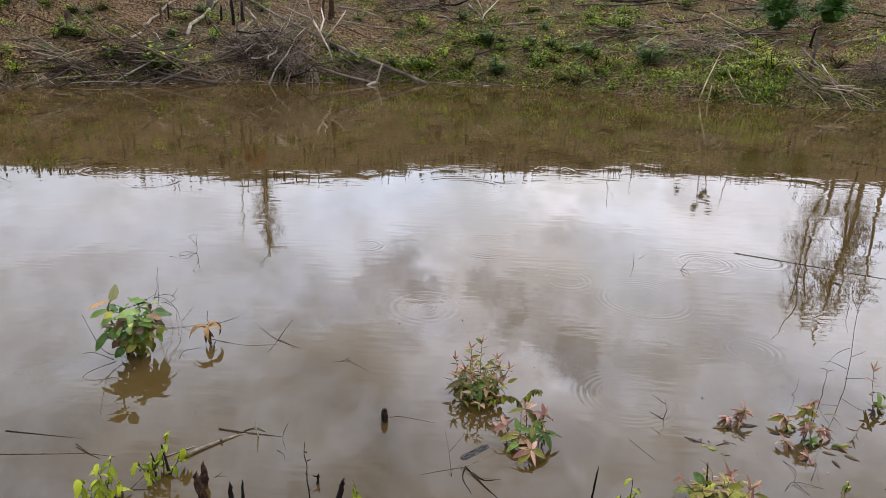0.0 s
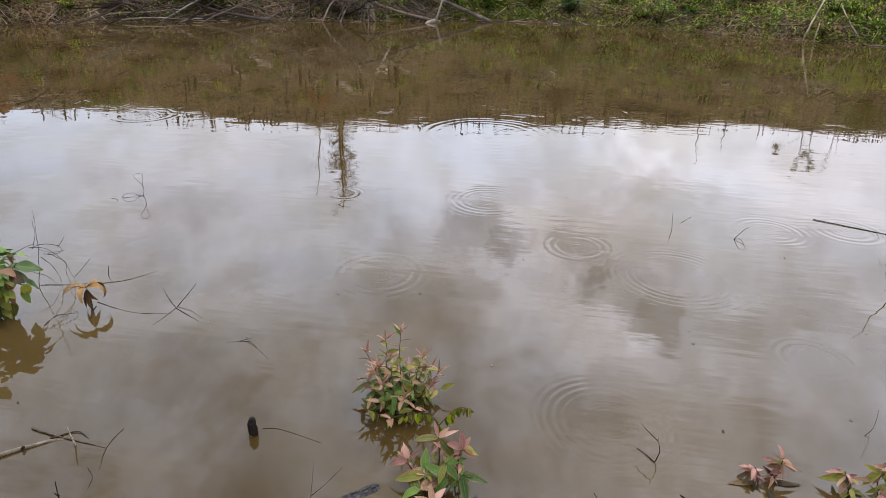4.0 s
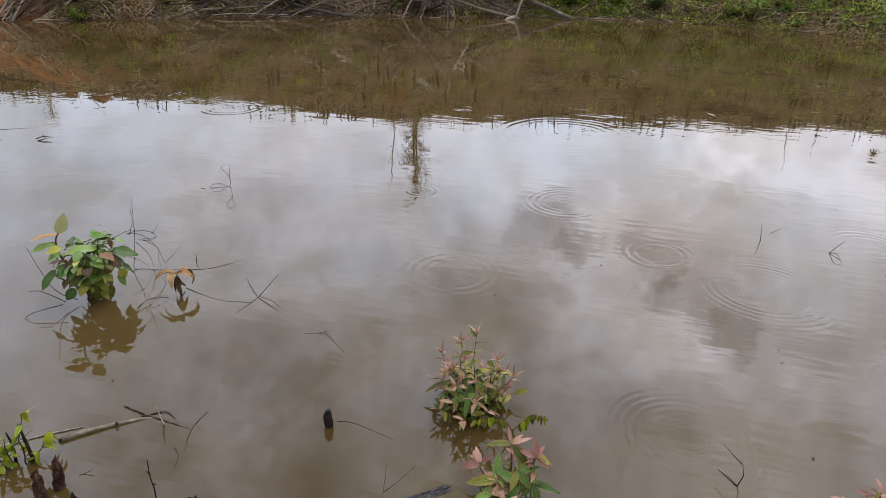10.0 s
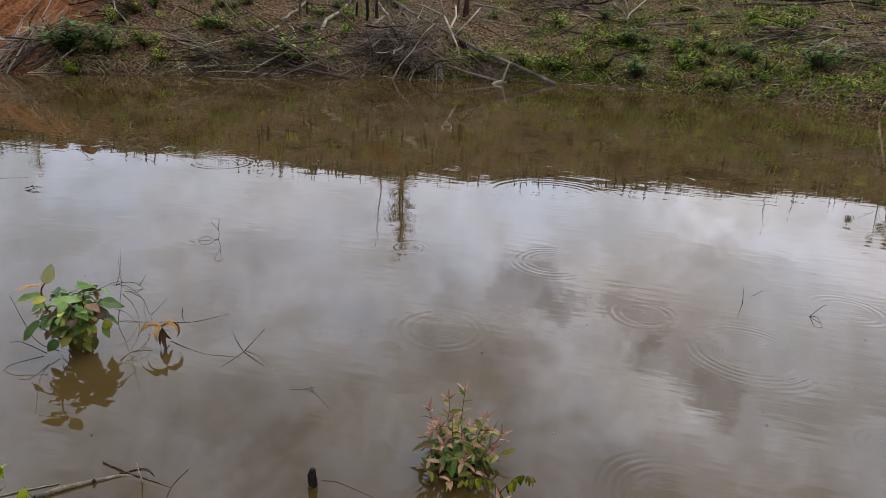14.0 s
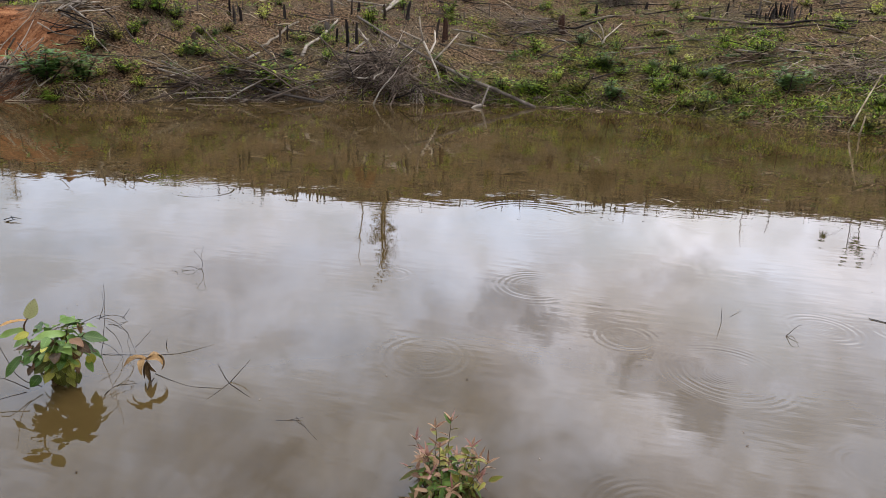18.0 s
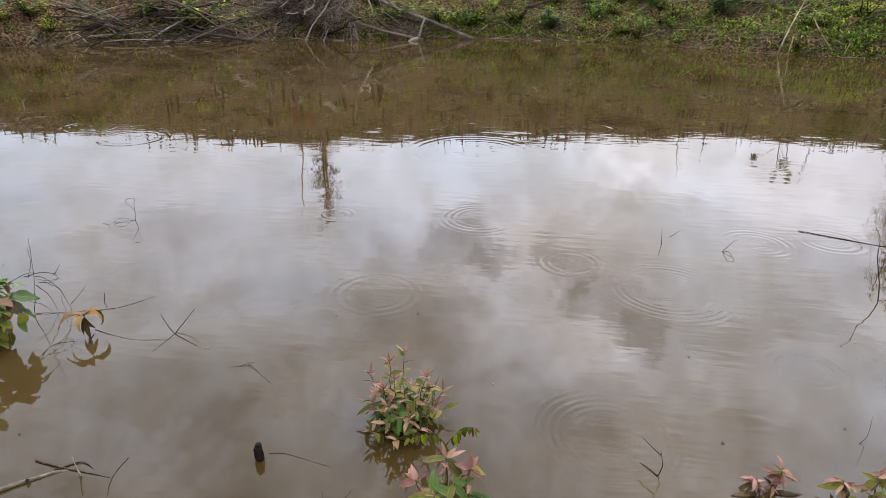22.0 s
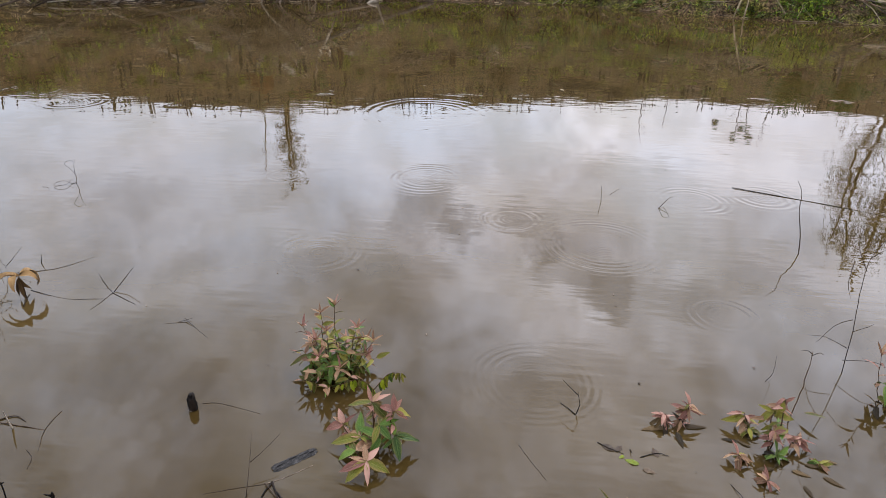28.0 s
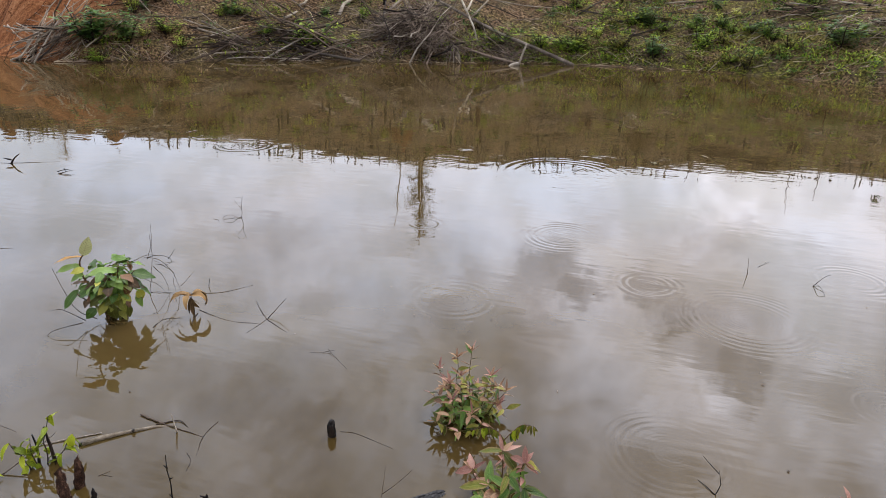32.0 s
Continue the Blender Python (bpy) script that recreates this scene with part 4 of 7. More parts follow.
def stem_mesh(rnd):
    s = Shape()
    for k in range(6):
        a = rnd.uniform(0, 6.28)
        stick(s, (0, 0, -0.1), (0.35 * math.cos(a), 0.35 * math.sin(a), rnd.uniform(0.5, 0.9)), 0.02, 0.006, rnd, 3, 0.03)
    return s.mesh("stem", twig)


LEAFAGE = {"fresh": [foliage_mesh(random.Random(i), weed, 300) for i in range(4)], "deep": [foliage_mesh(random.Random(i + 9), deep_green, 460) for i in range(3)],
           "yellow": [foliage_mesh(random.Random(i + 20), yellow_green, 240) for i in range(2)], "olive": [foliage_mesh(random.Random(i + 30), olive, 360, 0.6) for i in range(2)]}
STEMS = [stem_mesh(random.Random(i + 40)) for i in range(3)]
BUSH_LABEL = {"fresh": "fresh green weedy bush growing on the bank", "deep": "dark green weedy bush growing on the slope", "yellow": "small yellow-green leafy weed on the slope",
              "olive": "dull olive grass clump on the slope"}


def bush(x, y, high, wide, kind):
    b = thing("bush", (x, y, gz(x, y)), BUSH_LABEL[kind], "bush", "bushes on the slope", hill.uniform(0, 6.28))
    for name, mesh in (("foliage", hill.choice(LEAFAGE[kind])), ("stem", hill.choice(STEMS))):
        p = part(name, mesh, None, b)
        p.scale = (wide * 1.35, wide * 1.35, high * 1.22)


for x, y, h, w in [(-12.7, 17.6, 0.69, 0.78), (-12.4, 18.1, 0.79, 0.88), (-12.1, 18.4, 0.53, 0.71), (-12.2, 16.7, 0.49, 0.49), (-11.2, 15.0, 0.45, 0.67), (-8.0, 16.7, 0.85, 0.95), (-7.8, 19.4, 0.52, 0.44),
                   (-7.4, 18.6, 0.5, 0.42), (-7.3, 21.8, 0.67, 0.76), (-10.2, 16.8, 0.4, 0.64), (-5.2, 23.8, 0.5, 0.6), (-1.8, 21.9, 0.62, 0.71), (-0.1, 21.2, 0.58, 0.67), (1.8, 19.9, 0.61, 0.61),
                   (3.7, 23.0, 0.34, 0.51), (4.5, 21.3, 0.69, 0.69), (-2.4, 19.3, 0.47, 0.63), (-3.4, 18.9, 0.47, 0.79), (-1.5, 19.4, 0.47, 0.79)]:
    bush(x, y, h, w, "fresh")
for x, y, h, w in [(-12.3, 13.7, 0.85, 1.28), (-11.7, 14.2, 0.7, 0.9), (0.3, 21.3, 0.58, 0.67), (3.3, 20.0, 0.44, 0.52), (-6.4, 24.9, 0.53, 0.53), (0.6, 19.4, 0.55, 0.75), (-4.9, 25.1, 0.42, 0.52), (4.8, 18.9, 0.6, 0.9)]:
    bush(x, y, h, w, "deep")
for x, y, h, w in [(-12.3, 15.2, 0.46, 0.46), (-22.8, 18.4, 0.62, 0.73), (-10.1, 19.9, 0.46, 0.46), (-1.7, 31.3, 0.34, 0.44), (-10.6, 14.8, 0.29, 0.44), (-11.9, 13.4, 0.34, 0.55), (-10.6, 16.4, 0.32, 0.32), (7.9, 18.3, 0.6, 0.8), (6.6, 18.0, 0.4, 0.6)]:
    bush(x, y, h, w, "yellow")
for x, y, h, w in [(-12.2, 16.0, 0.56, 0.72), (-23.3, 20.9, 0.41, 1.13), (-10.5, 18.6, 0.35, 0.53), (1.8, 23.6, 0.25, 0.71), (-0.3, 19.6, 0.55, 0.78), (3.8, 19.3, 0.42, 0.57), (2.3, 20.2, 0.38, 0.53), (9.8, 18.6, 0.4, 0.8)]:
    bush(x, y, h, w, "olive")


for i in range(104):
    x = hill.gauss(1.5, 4.5) if i % 4 == 1 else hill.uniform(-12.3, 10)
    y = shore_y(x) + (abs(hill.gauss(0.3, 2.6)) + 0.15 if i % 2 else hill.uniform(2.0, 13.0))
    size = hill.uniform(0.25, 0.55)
    bush(x, y, size * hill.uniform(0.6, 0.95), size, hill.choice(("fresh", "fresh", "deep", "olive", "yellow")))


def frond_bush(x, y, high, wide, label):
    """A dense clump of arching narrow fronds."""
    rnd = random.Random(int(x * 10))
    b = thing("frond_bush", (x, y, gz(x, y)), label, "bush", "frond bushes")
    for k in range(90):
        s = Shape()
        a, f = rnd.uniform(0, 6.28), rnd.uniform(0.15, 1.0)
        top = Vector((math.cos(a) * wide * 0.5 * f, math.sin(a) * wide * 0.5 * f, high * (1.05 - 0.75 * f * f) * rnd.uniform(0.75, 1.05)))
        pts = [Vector((0, 0, 0)).lerp(top, t) + Vector((0, 0, 0.35 * high * math.sin(math.pi * t) * f)) for t in (0, 0.3, 0.6, 0.85, 1.0)]
        for i in range(5, 26):
            t = i / 26
            j = min(3, int(t * 4))
            c = pts[j].lerp(pts[j + 1], t * 4 - j)
            along = (pts[j + 1] - pts[j]).normalized()
            out_ = along.cross(Vector((0, 0, 1))).normalized()
            for sg in (-1, 1):
                tip = c + out_ * sg * 0.1 * wide * (1.15 - t) + along * 0.06 + Vector((rnd.gauss(0, 0.02), 0, rnd.gauss(-0.03, 0.02)))
                s.blade_quad(c, tip, 0.034, along)
        part("frond", s, frond_green, b)


frond_bush(8.85, 20.7, 1.5, 1.9, "dense dark green fronded bush on the slope")
frond_bush(10.65, 21.3, 1.35, 1.7, "dark green fronded bush above a bare patch")


# ---- dead brush along the bank ----
def brush_pile(x, y, wide, deep_, high, count, label, material, fine=160, radius=0.02, lie=0.0, seed=1, spread=0.7, wander=0.05, reach=1.0):
    """A heap of dead sticks, each a part, with a tangle of fine twigs."""
    rnd = random.Random(seed)
    pile = thing("brush_pile", (x, y, max(gz(x, y), 0)), label, "brush pile", "brush piles")
    base = Vector((x, y, max(gz(x, y), 0)))

    def ends(scale):
        cx, cy = x + rnd.gauss(0, 0.28) * wide, y + rnd.gauss(0, 0.25) * deep_
        a = rnd.gauss(lie, spread)
        l = rnd.uniform(0.4, 1.5) * scale
        h = high * rnd.uniform(0, 1) * max(0.1, 1 - abs(cx - x) / wide)
        ax, ay, bx, by = cx - l / 2 * math.cos(a), cy - l / 2 * math.sin(a), cx + l / 2 * math.cos(a), cy + l / 2 * math.sin(a)
        tilt = rnd.gauss(0, 0.22) * l
        za, zb = max(gz(ax, ay), 0) + h + tilt, max(gz(bx, by), 0) + h - tilt
        return Vector((ax, ay, max(za, max(gz(ax, ay), 0) + 0.01))) - base, Vector((bx, by, max(zb, max(gz(bx, by), 0) + 0.01))) - base
    for k in range(count):
        s = Shape()
        a, b = ends(1.25 * reach)
        r = radius * rnd.uniform(0.35, 1.1)
        pts = stick(s, a, b, r, r * 0.4, rnd, 4, wander)
        if rnd.random() < 0.6 and wander > 0.02:
            o = pts[2]
            stick(s, o, o + Vector((rnd.gauss(0, 0.3), rnd.gauss(0, 0.2), rnd.uniform(-0.05, 0.3))), r * 0.5, r * 0.2, rnd, 3, 0.06)
        part("stick", s, material if rnd.random() < 0.65 else rnd.choice((grey_wood, pale_wood, dark_wood, charred)), pile)
    tangle = Shape()
    for k in range(fine):
        a, b = ends(0.75)
        stick(tangle, a, b, rnd.uniform(0.004, 0.009), 0.003, rnd, 3, 0.1, 3)
    tagged(part("twig_tangle", tangle, brush_wood, pile), kind="stuff")


brush_pile(-5.6, 18.0, 2.3, 1.1, 0.85, 100, "heap of dead grey branches tangled at the water's edge", brush_wood, 850, 0.024, 0.6, 3, 1.0)
brush_pile(-8.3, 16.7, 2.4, 0.7, 0.3, 40, "dark dead branches lying along the bank", dark_wood, 90, 0.026, 0.5, 4, 0.35, 0.03, 1.7)
brush_pile(-13.2, 13.4, 1.3, 0.8, 0.7, 54, "dead brush fallen beside the red earth cut", pale_wood, 110, 0.022, 1.0, 5, 0.7)
brush_pile(-13.5, 16.5, 0.8, 0.7, 0.3, 24, "pile of bleached branches above the red earth cut", pale_wood, 12, 0.032, 1.45, 6, 0.28, 0.02, 0.75)
brush_pile(-12.6, 15.5, 0.9, 0.8, 0.4, 18, "charred brush heap on the slope", charred, 20, 0.03, 0.9, 7, 0.4)
brush_pile(6.4, 19.6, 2.4, 1.5, 0.35, 34, "dry brush scattered on the bank", straw, 220, 0.016, 0.0, 8)
brush_pile(8.2, 20.6, 1.7, 0.8, 0.25, 34, "heap of cut straw-coloured canes on the slope", cane, 20, 0.024, -0.35, 9, 0.22, 0.008)
brush_pile(8.8, 17.0, 1.7, 0.6, 0.3, 24, "sheaf of pale canes sliding into the water", cane, 20, 0.022, -0.8, 10, 0.25, 0.008)
brush_pile(4.4, 21.2, 2.6, 0.8, 0.2, 26, "long dry canes lying across the slope", cane, 40, 0.02, -0.08, 12, 0.25, 0.008)
brush_pile(10.4, 17.4, 1.2, 1.2, 0.9, 16, "dry grey shrub standing at the water's edge", brush_wood, 260, 0.015, 1.2, 13)
brush_pile(0.5, 26.9, 0.6, 0.5, 0.85, 22, "round black burnt bush on the slope", charred, 900, 0.015, 0.8, 14)
brush_pile(-2.4, 23.5, 2.2, 1.6, 0.2, 24, "dead twigs scattered on the slope", brush_wood, 160, 0.015, 0.4, 15)

brush_pile(-9.6, 15.6, 2.6, 0.4, 0.12, 26, "dark dead sticks lying along the water's edge", dark_wood, 60, 0.026, 0.65, 16, 0.3, 0.02, 1.6)
brush_pile(-3.2, 18.5, 1.6, 0.5, 0.15, 18, "dark dead sticks lying by the fallen tree", dark_wood, 60, 0.016, 0.2, 17)

# the dead tree that has fallen down the bank, its crown and upturned roots
tree = thing("fallen_tree", (-4.5, 18.6, 0), "bleached dead tree fallen down the bank into the water", "fallen tree")
O = Vector((-4.5, 18.6, 0))


def limb(name, points, r0, r1, material, parent, origin, sides=8, label=""):
    s = Shape()
    n = len(points)
    s.tube([Vector(p) - origin for p in points], [r0 + (r1 - r0) * i / (n - 1) for i in range(n)], sides, 0.14, hill)
    return part(name, s, material, parent, label)


limb("trunk", [(-7.7, 21.7, 2.3), (-6.0, 20.2, 1.66), (-4.54, 19.2, 1.16), (-3.44, 18.9, 0.71), (-2.4, 18.9, 0.36), (-1.36, 18.6, 0.02)], 0.035, 0.055, grey_wood, tree, O)
limb("lower_trunk", [(-5.6, 18.6, 0.75), (-4.6, 18.3, 0.46), (-3.7, 18.1, 0.22), (-2.7, 18.0, 0.03)], 0.028, 0.036, dark_wood, tree, O)
limb("fork", [(-3.95, 18.6, 0.35), (-4.2, 18.9, 0.85), (-4.5, 19.2, 1.25), (-4.75, 19.4, 1.6)], 0.02, 0.032, pale_wood, tree, O, label="bleached forked limb")
for pts in ([(-4.75, 19.4, 1.6), (-4.87, 19.5, 1.9), (-4.95, 19.6, 2.28)], [(-4.75, 19.4, 1.6), (-5.1, 19.5, 1.72), (-5.5, 19.6, 1.88)],
            [(-4.5, 19.2, 1.3), (-4.62, 20.2, 1.6), (-4.93, 21.2, 1.92)], [(-4.35, 19.1, 1.1), (-4.2, 20.1, 1.5), (-4.13, 21.1, 1.87)]):
    limb("branch", pts, 0.03, 0.02, pale_wood, tree, O, 7)
for k in range(11):
    a = -2.6 + k * 0.36
    limb("root", [(-4.55, 18.15, 0.5), (-4.55 + 0.18 * math.cos(a), 17.95, 0.34 + 0.05 * math.sin(3 * k)), (-4.5 + 0.3 * math.cos(a), 17.75 - 0.1 * math.sin(a) ** 2, 0.02)], 0.022, 0.012, pale_wood, tree, O, 6)
limb("snag", [(-2.7, 18.0, 0.02), (-2.62, 18.05, 0.3), (-2.55, 18.1, 0.55)], 0.035, 0.02, grey_wood, tree, O, 6)
limb("snag", [(-2.7, 17.95, 0.05), (-2.85, 17.85, 0.02), (-2.95, 17.75, -0.05)], 0.05, 0.03, grey_wood, tree, O, 6)

bough = thing("fallen_bough", (-8.0, 17.0, 0), "long dark dead bough slanting down the bank to the water", "branch")
O2 = Vector((-8.0, 17.0, 0))
limb("stem", [(-11.4, 17.6, 1.55), (-10.0, 16.9, 1.0), (-8.8, 16.5, 0.45), (-7.6, 16.3, 0.2), (-6.6, 16.6, 0.03)], 0.02, 0.04, charred, bough, O2, 7)
for pts in ([(-8.8, 16.5, 0.45), (-8.2, 17.1, 0.75), (-7.6, 17.6, 1.0)], [(-9.4, 16.6, 0.7), (-9.0, 16.0, 0.5), (-8.5, 15.8, 0.1)], [(-8.0, 16.4, 0.25), (-8.3, 15.9, 0.15), (-8.7, 15.8, 0.02)]):
    limb("branch", pts, 0.028, 0.01, dark_wood, bough, O2, 6)
pole = thing("leaning_pole", (-9.2, 15.9, 0), "pale dead pole leaning against the brush at the water", "branch")
limb("stem", [(-8.95, 15.75, 0.0), (-8.5, 16.15, 0.32), (-8.05, 16.55, 0.62)], 0.026, 0.016, grey_wood, pole, Vector((-9.2, 15.9, 0)), 7)
pole = thing("leaning_pole", (-7.4, 17.6, 0), "grey dead trunk leaning up the slope above the brush", "branch")
limb("stem", [(-6.95, 18.2, 0.85), (-6.65, 18.7, 1.25), (-6.35, 19.2, 1.62)], 0.035, 0.028, grey_wood, pole, Vector((-7.4, 17.6, 0)), 7)
for a, b in (((5.75, 17.1, 0), (6.4, 17.9, 1.25)), ((5.95, 17.0, 0), (6.0, 17.1, 0.4)), ((7.4, 16.7, 0), (7.05, 17.5, 0.55)), ((6.9, 16.9, 0), (6.5, 17.6, 0.8)), ((4.6, 17.9, 0.2), (5.4, 18.3, 0.75)), ((7.0, 19.9, 1.2), (7.6, 21.4, 1.75))):
    o = Vector(a)
    single("leaning_stick", Shape().tube([p - o for p in bent(a, b, 4, 0.02, hill)], [0.02, 0.019, 0.017, 0.014, 0.01], 6, 0.15, hill), straw, o, "pale dead stick leaning over the water's edge", "stick", "leaning sticks")
post = thing("charred_post", (8.75, 17.95, gz(8.75, 17.95)), "dark upright post on the bank", "post")
part("shaft", Shape().tube([(0, 0, -0.1), (0.02, 0, 0.4), (0.05, 0, 0.85)], [0.05, 0.045, 0.03], 7, 0.2, hill, slant=0.03), charred, post)


# ---- trees behind the crest ----
def tree_thing(x, y, base, trunks, crown, label, seed, leaf_size=0.2, leaves=900, limbs=14, droop=0.0, name="tree"):
    """Tapered trunks with limbs and a ragged crown; trunks: top offset (x, y, z) and radius of each; crown: low and high z above the base, half width."""
    rnd = random.Random(seed)
    t = thing(name, (x, y, base), label, "tree", "trees behind the crest")
    tips = []
    for (dx, dy, dz), r in trunks:
        s = Shape()
        pts = stick(s, (rnd.uniform(-0.2, 0.2), 0, -0.5), (dx, dy, dz), r, r * 0.25, rnd, 9, 0.012, 8, 0.1)
        trunk = part("trunk", s, tree_bark, t)
        for k in range(limbs):
            f = rnd.uniform(crown[0] / dz, 0.97)
            i = min(8, int(f * 9))
            o = pts[i].lerp(pts[i + 1], f * 9 - i)
            a, l = rnd.uniform(0, 6.28), crown[2] * rnd.uniform(0.4, 1.1)
            e = o + Vector((math.cos(a) * l, math.sin(a) * l, l * rnd.uniform(0.2, 1.1) - droop * l))
            s = Shape()
            lp = stick(s, o, e, r * 0.28, r * 0.06, rnd, 4, 0.06, 5)
            for m in range(3):
                q = lp[rnd.randint(1, 4)]
                w = q + Vector((rnd.gauss(0, 0.35), rnd.gauss(0, 0.35), rnd.uniform(-0.1, 0.5) - droop * 1.4)) * crown[2] * 0.6
                stick(s, q, w, r * 0.1, r * 0.04, rnd, 3, 0.08, 4)
                tips += [q.lerp(w, 0.5), w]
            part("limb", s, tree_bark, trunk)
            tips += lp[2:]
    s = Shape()
    for k in range(leaves):
        c = rnd.choice(tips) + Vector((rnd.gauss(0, 1), rnd.gauss(0, 1), rnd.gauss(0, 1))) * leaf_size * 1.1
        a, l = rnd.uniform(0, 6.28), leaf_size * rnd.uniform(0.5, 1.2)
        s.blade_quad(c, c + Vector((math.cos(a) * l, math.sin(a) * l, -l * rnd.uniform(0.1, 1.0))), l * 0.35, (-math.sin(a), math.cos(a), 0.2))
    if leaves:
        part("crown", s, tree_leaf, t)


tree_thing(-16.4, 48.0, gz(-16.4, 48.0) - 0.1, [((0.15, 0, 12.8), 0.18), ((0.0, 0.3, 11.8), 0.13)], (6.4, 12.7, 1.35), "slender twin-trunked tree with a narrow leafy top", 2, 0.13, 5200, 34, 0.3)
tree_thing(-17.5, 47.5, gz(-17.5, 47.5) - 0.1, [((-0.8, 0, 12.0), 0.09)], (6.0, 12.0, 0.4), "thin bare leaning tree", 3, 0.15, 120, 7)
tree_thing(22.0, 39.8, gz(22.0, 39.8) - 0.1, [((0.2, 0, 10.4), 0.12), ((-0.7, 0.5, 9.2), 0.09)], (2.0, 10.0, 1.4), "old tree with twisted limbs and thin drooping foliage", 5, 0.11, 11000, 36, 0.9)
tree_thing(23.3, 39.2, gz(23.3, 39.2) - 0.1, [((0.0, 0, 11.6), 0.18), ((0.8, 0.3, 9.0), 0.11)], (2.2, 11.4, 1.6), "old tree with a thick trunk and thin drooping foliage", 6, 0.11, 14000, 40, 0.95)
tree_thing(24.6, 38.8, gz(24.6, 38.8) - 0.1, [((0.3, 0, 7.5), 0.13)], (2.0, 7.4, 1.2), "small tree with thin foliage", 8, 0.13, 2400, 16, 0.4)
tree_thing(-26.6, 24.8, gz(-26.6, 24.8) - 0.1, [((0.1, 0, 2.7), 0.07)], (0.9, 2.7, 0.45), "small pale-stemmed tree on the crest", 9, 0.09, 420, 12, 0.2)
for az, dist, tall, lean, n in ((-17.4, 44, 2.6, 0.1, 0), (-16.3, 44, 3.4, -0.1, 1), (-19.0, 45, 4.2, 0.4, 2), (11.5, 45, 3.2, 0.1, 3), (19.5, 44.5, 2.2, 0.25, 4), (21.3, 44.5, 2.8, -0.4, 5), (4.5, 43, 1.8, 0.1, 7), (13.4, 45.5, 2.0, 0.0, 8)):
    x, y = 0.6 + dist * math.sin(radians(az)), 0.9 + dist * math.cos(radians(az))
    o = Vector((x, y, gz(x, y)))
    s = Shape()
    stick(s, (0, 0, -0.2), (lean, 0, tall), 0.035, 0.012, hill, 6, 0.015)
    if n % 2:
        stick(s, (lean * 0.6, 0, tall * 0.6), (lean + 0.35, 0, tall * 0.85), 0.015, 0.006, hill, 3, 0.05)
    single("bare_sapling", s, twig, o, "thin bare sapling on the crest of the hill", "sapling", "bare saplings")
x, y = 0.6 + 44 * math.sin(radians(19.0)), 0.9 + 44 * math.cos(radians(19.0))
sap = thing("leafy_sapling", (x, y, gz(x, y)), "spindly sapling with dark leaf tufts on the crest", "sapling")
part("stem", Shape().tube([(0, 0, -0.2), (0.05, 0, 1.2), (0.1, 0, 2.6)], [0.03, 0.02, 0.01], 5), twig, sap)
for dx, z in ((-1.3, 1.5), (0.0, 2.5), (0.3, 1.8), (0.75, 2.1), (0.95, 2.5), (0.5, 1.5)):
    s = Shape()
    stick(s, (0.06, 0, max(0.4, z - 0.8)), (dx, 0, z), 0.012, 0.006, hill, 3, 0.03, 4)
    part("twig", s, twig, sap)
    s = Shape()
    for k in range(170):
        c = Vector((dx, 0, z)) + Vector((hill.gauss(0, 0.075), hill.gauss(0, 0.075), hill.gauss(0, 0.12)))
        a = hill.uniform(0, 6.28)
        s.blade_quad(c, c + Vector((0.12 * math.cos(a), 0.12 * math.sin(a), -0.06)), 0.08, (-math.sin(a), math.cos(a), 0))
    part("leaf_tuft", s, frond_green, sap)


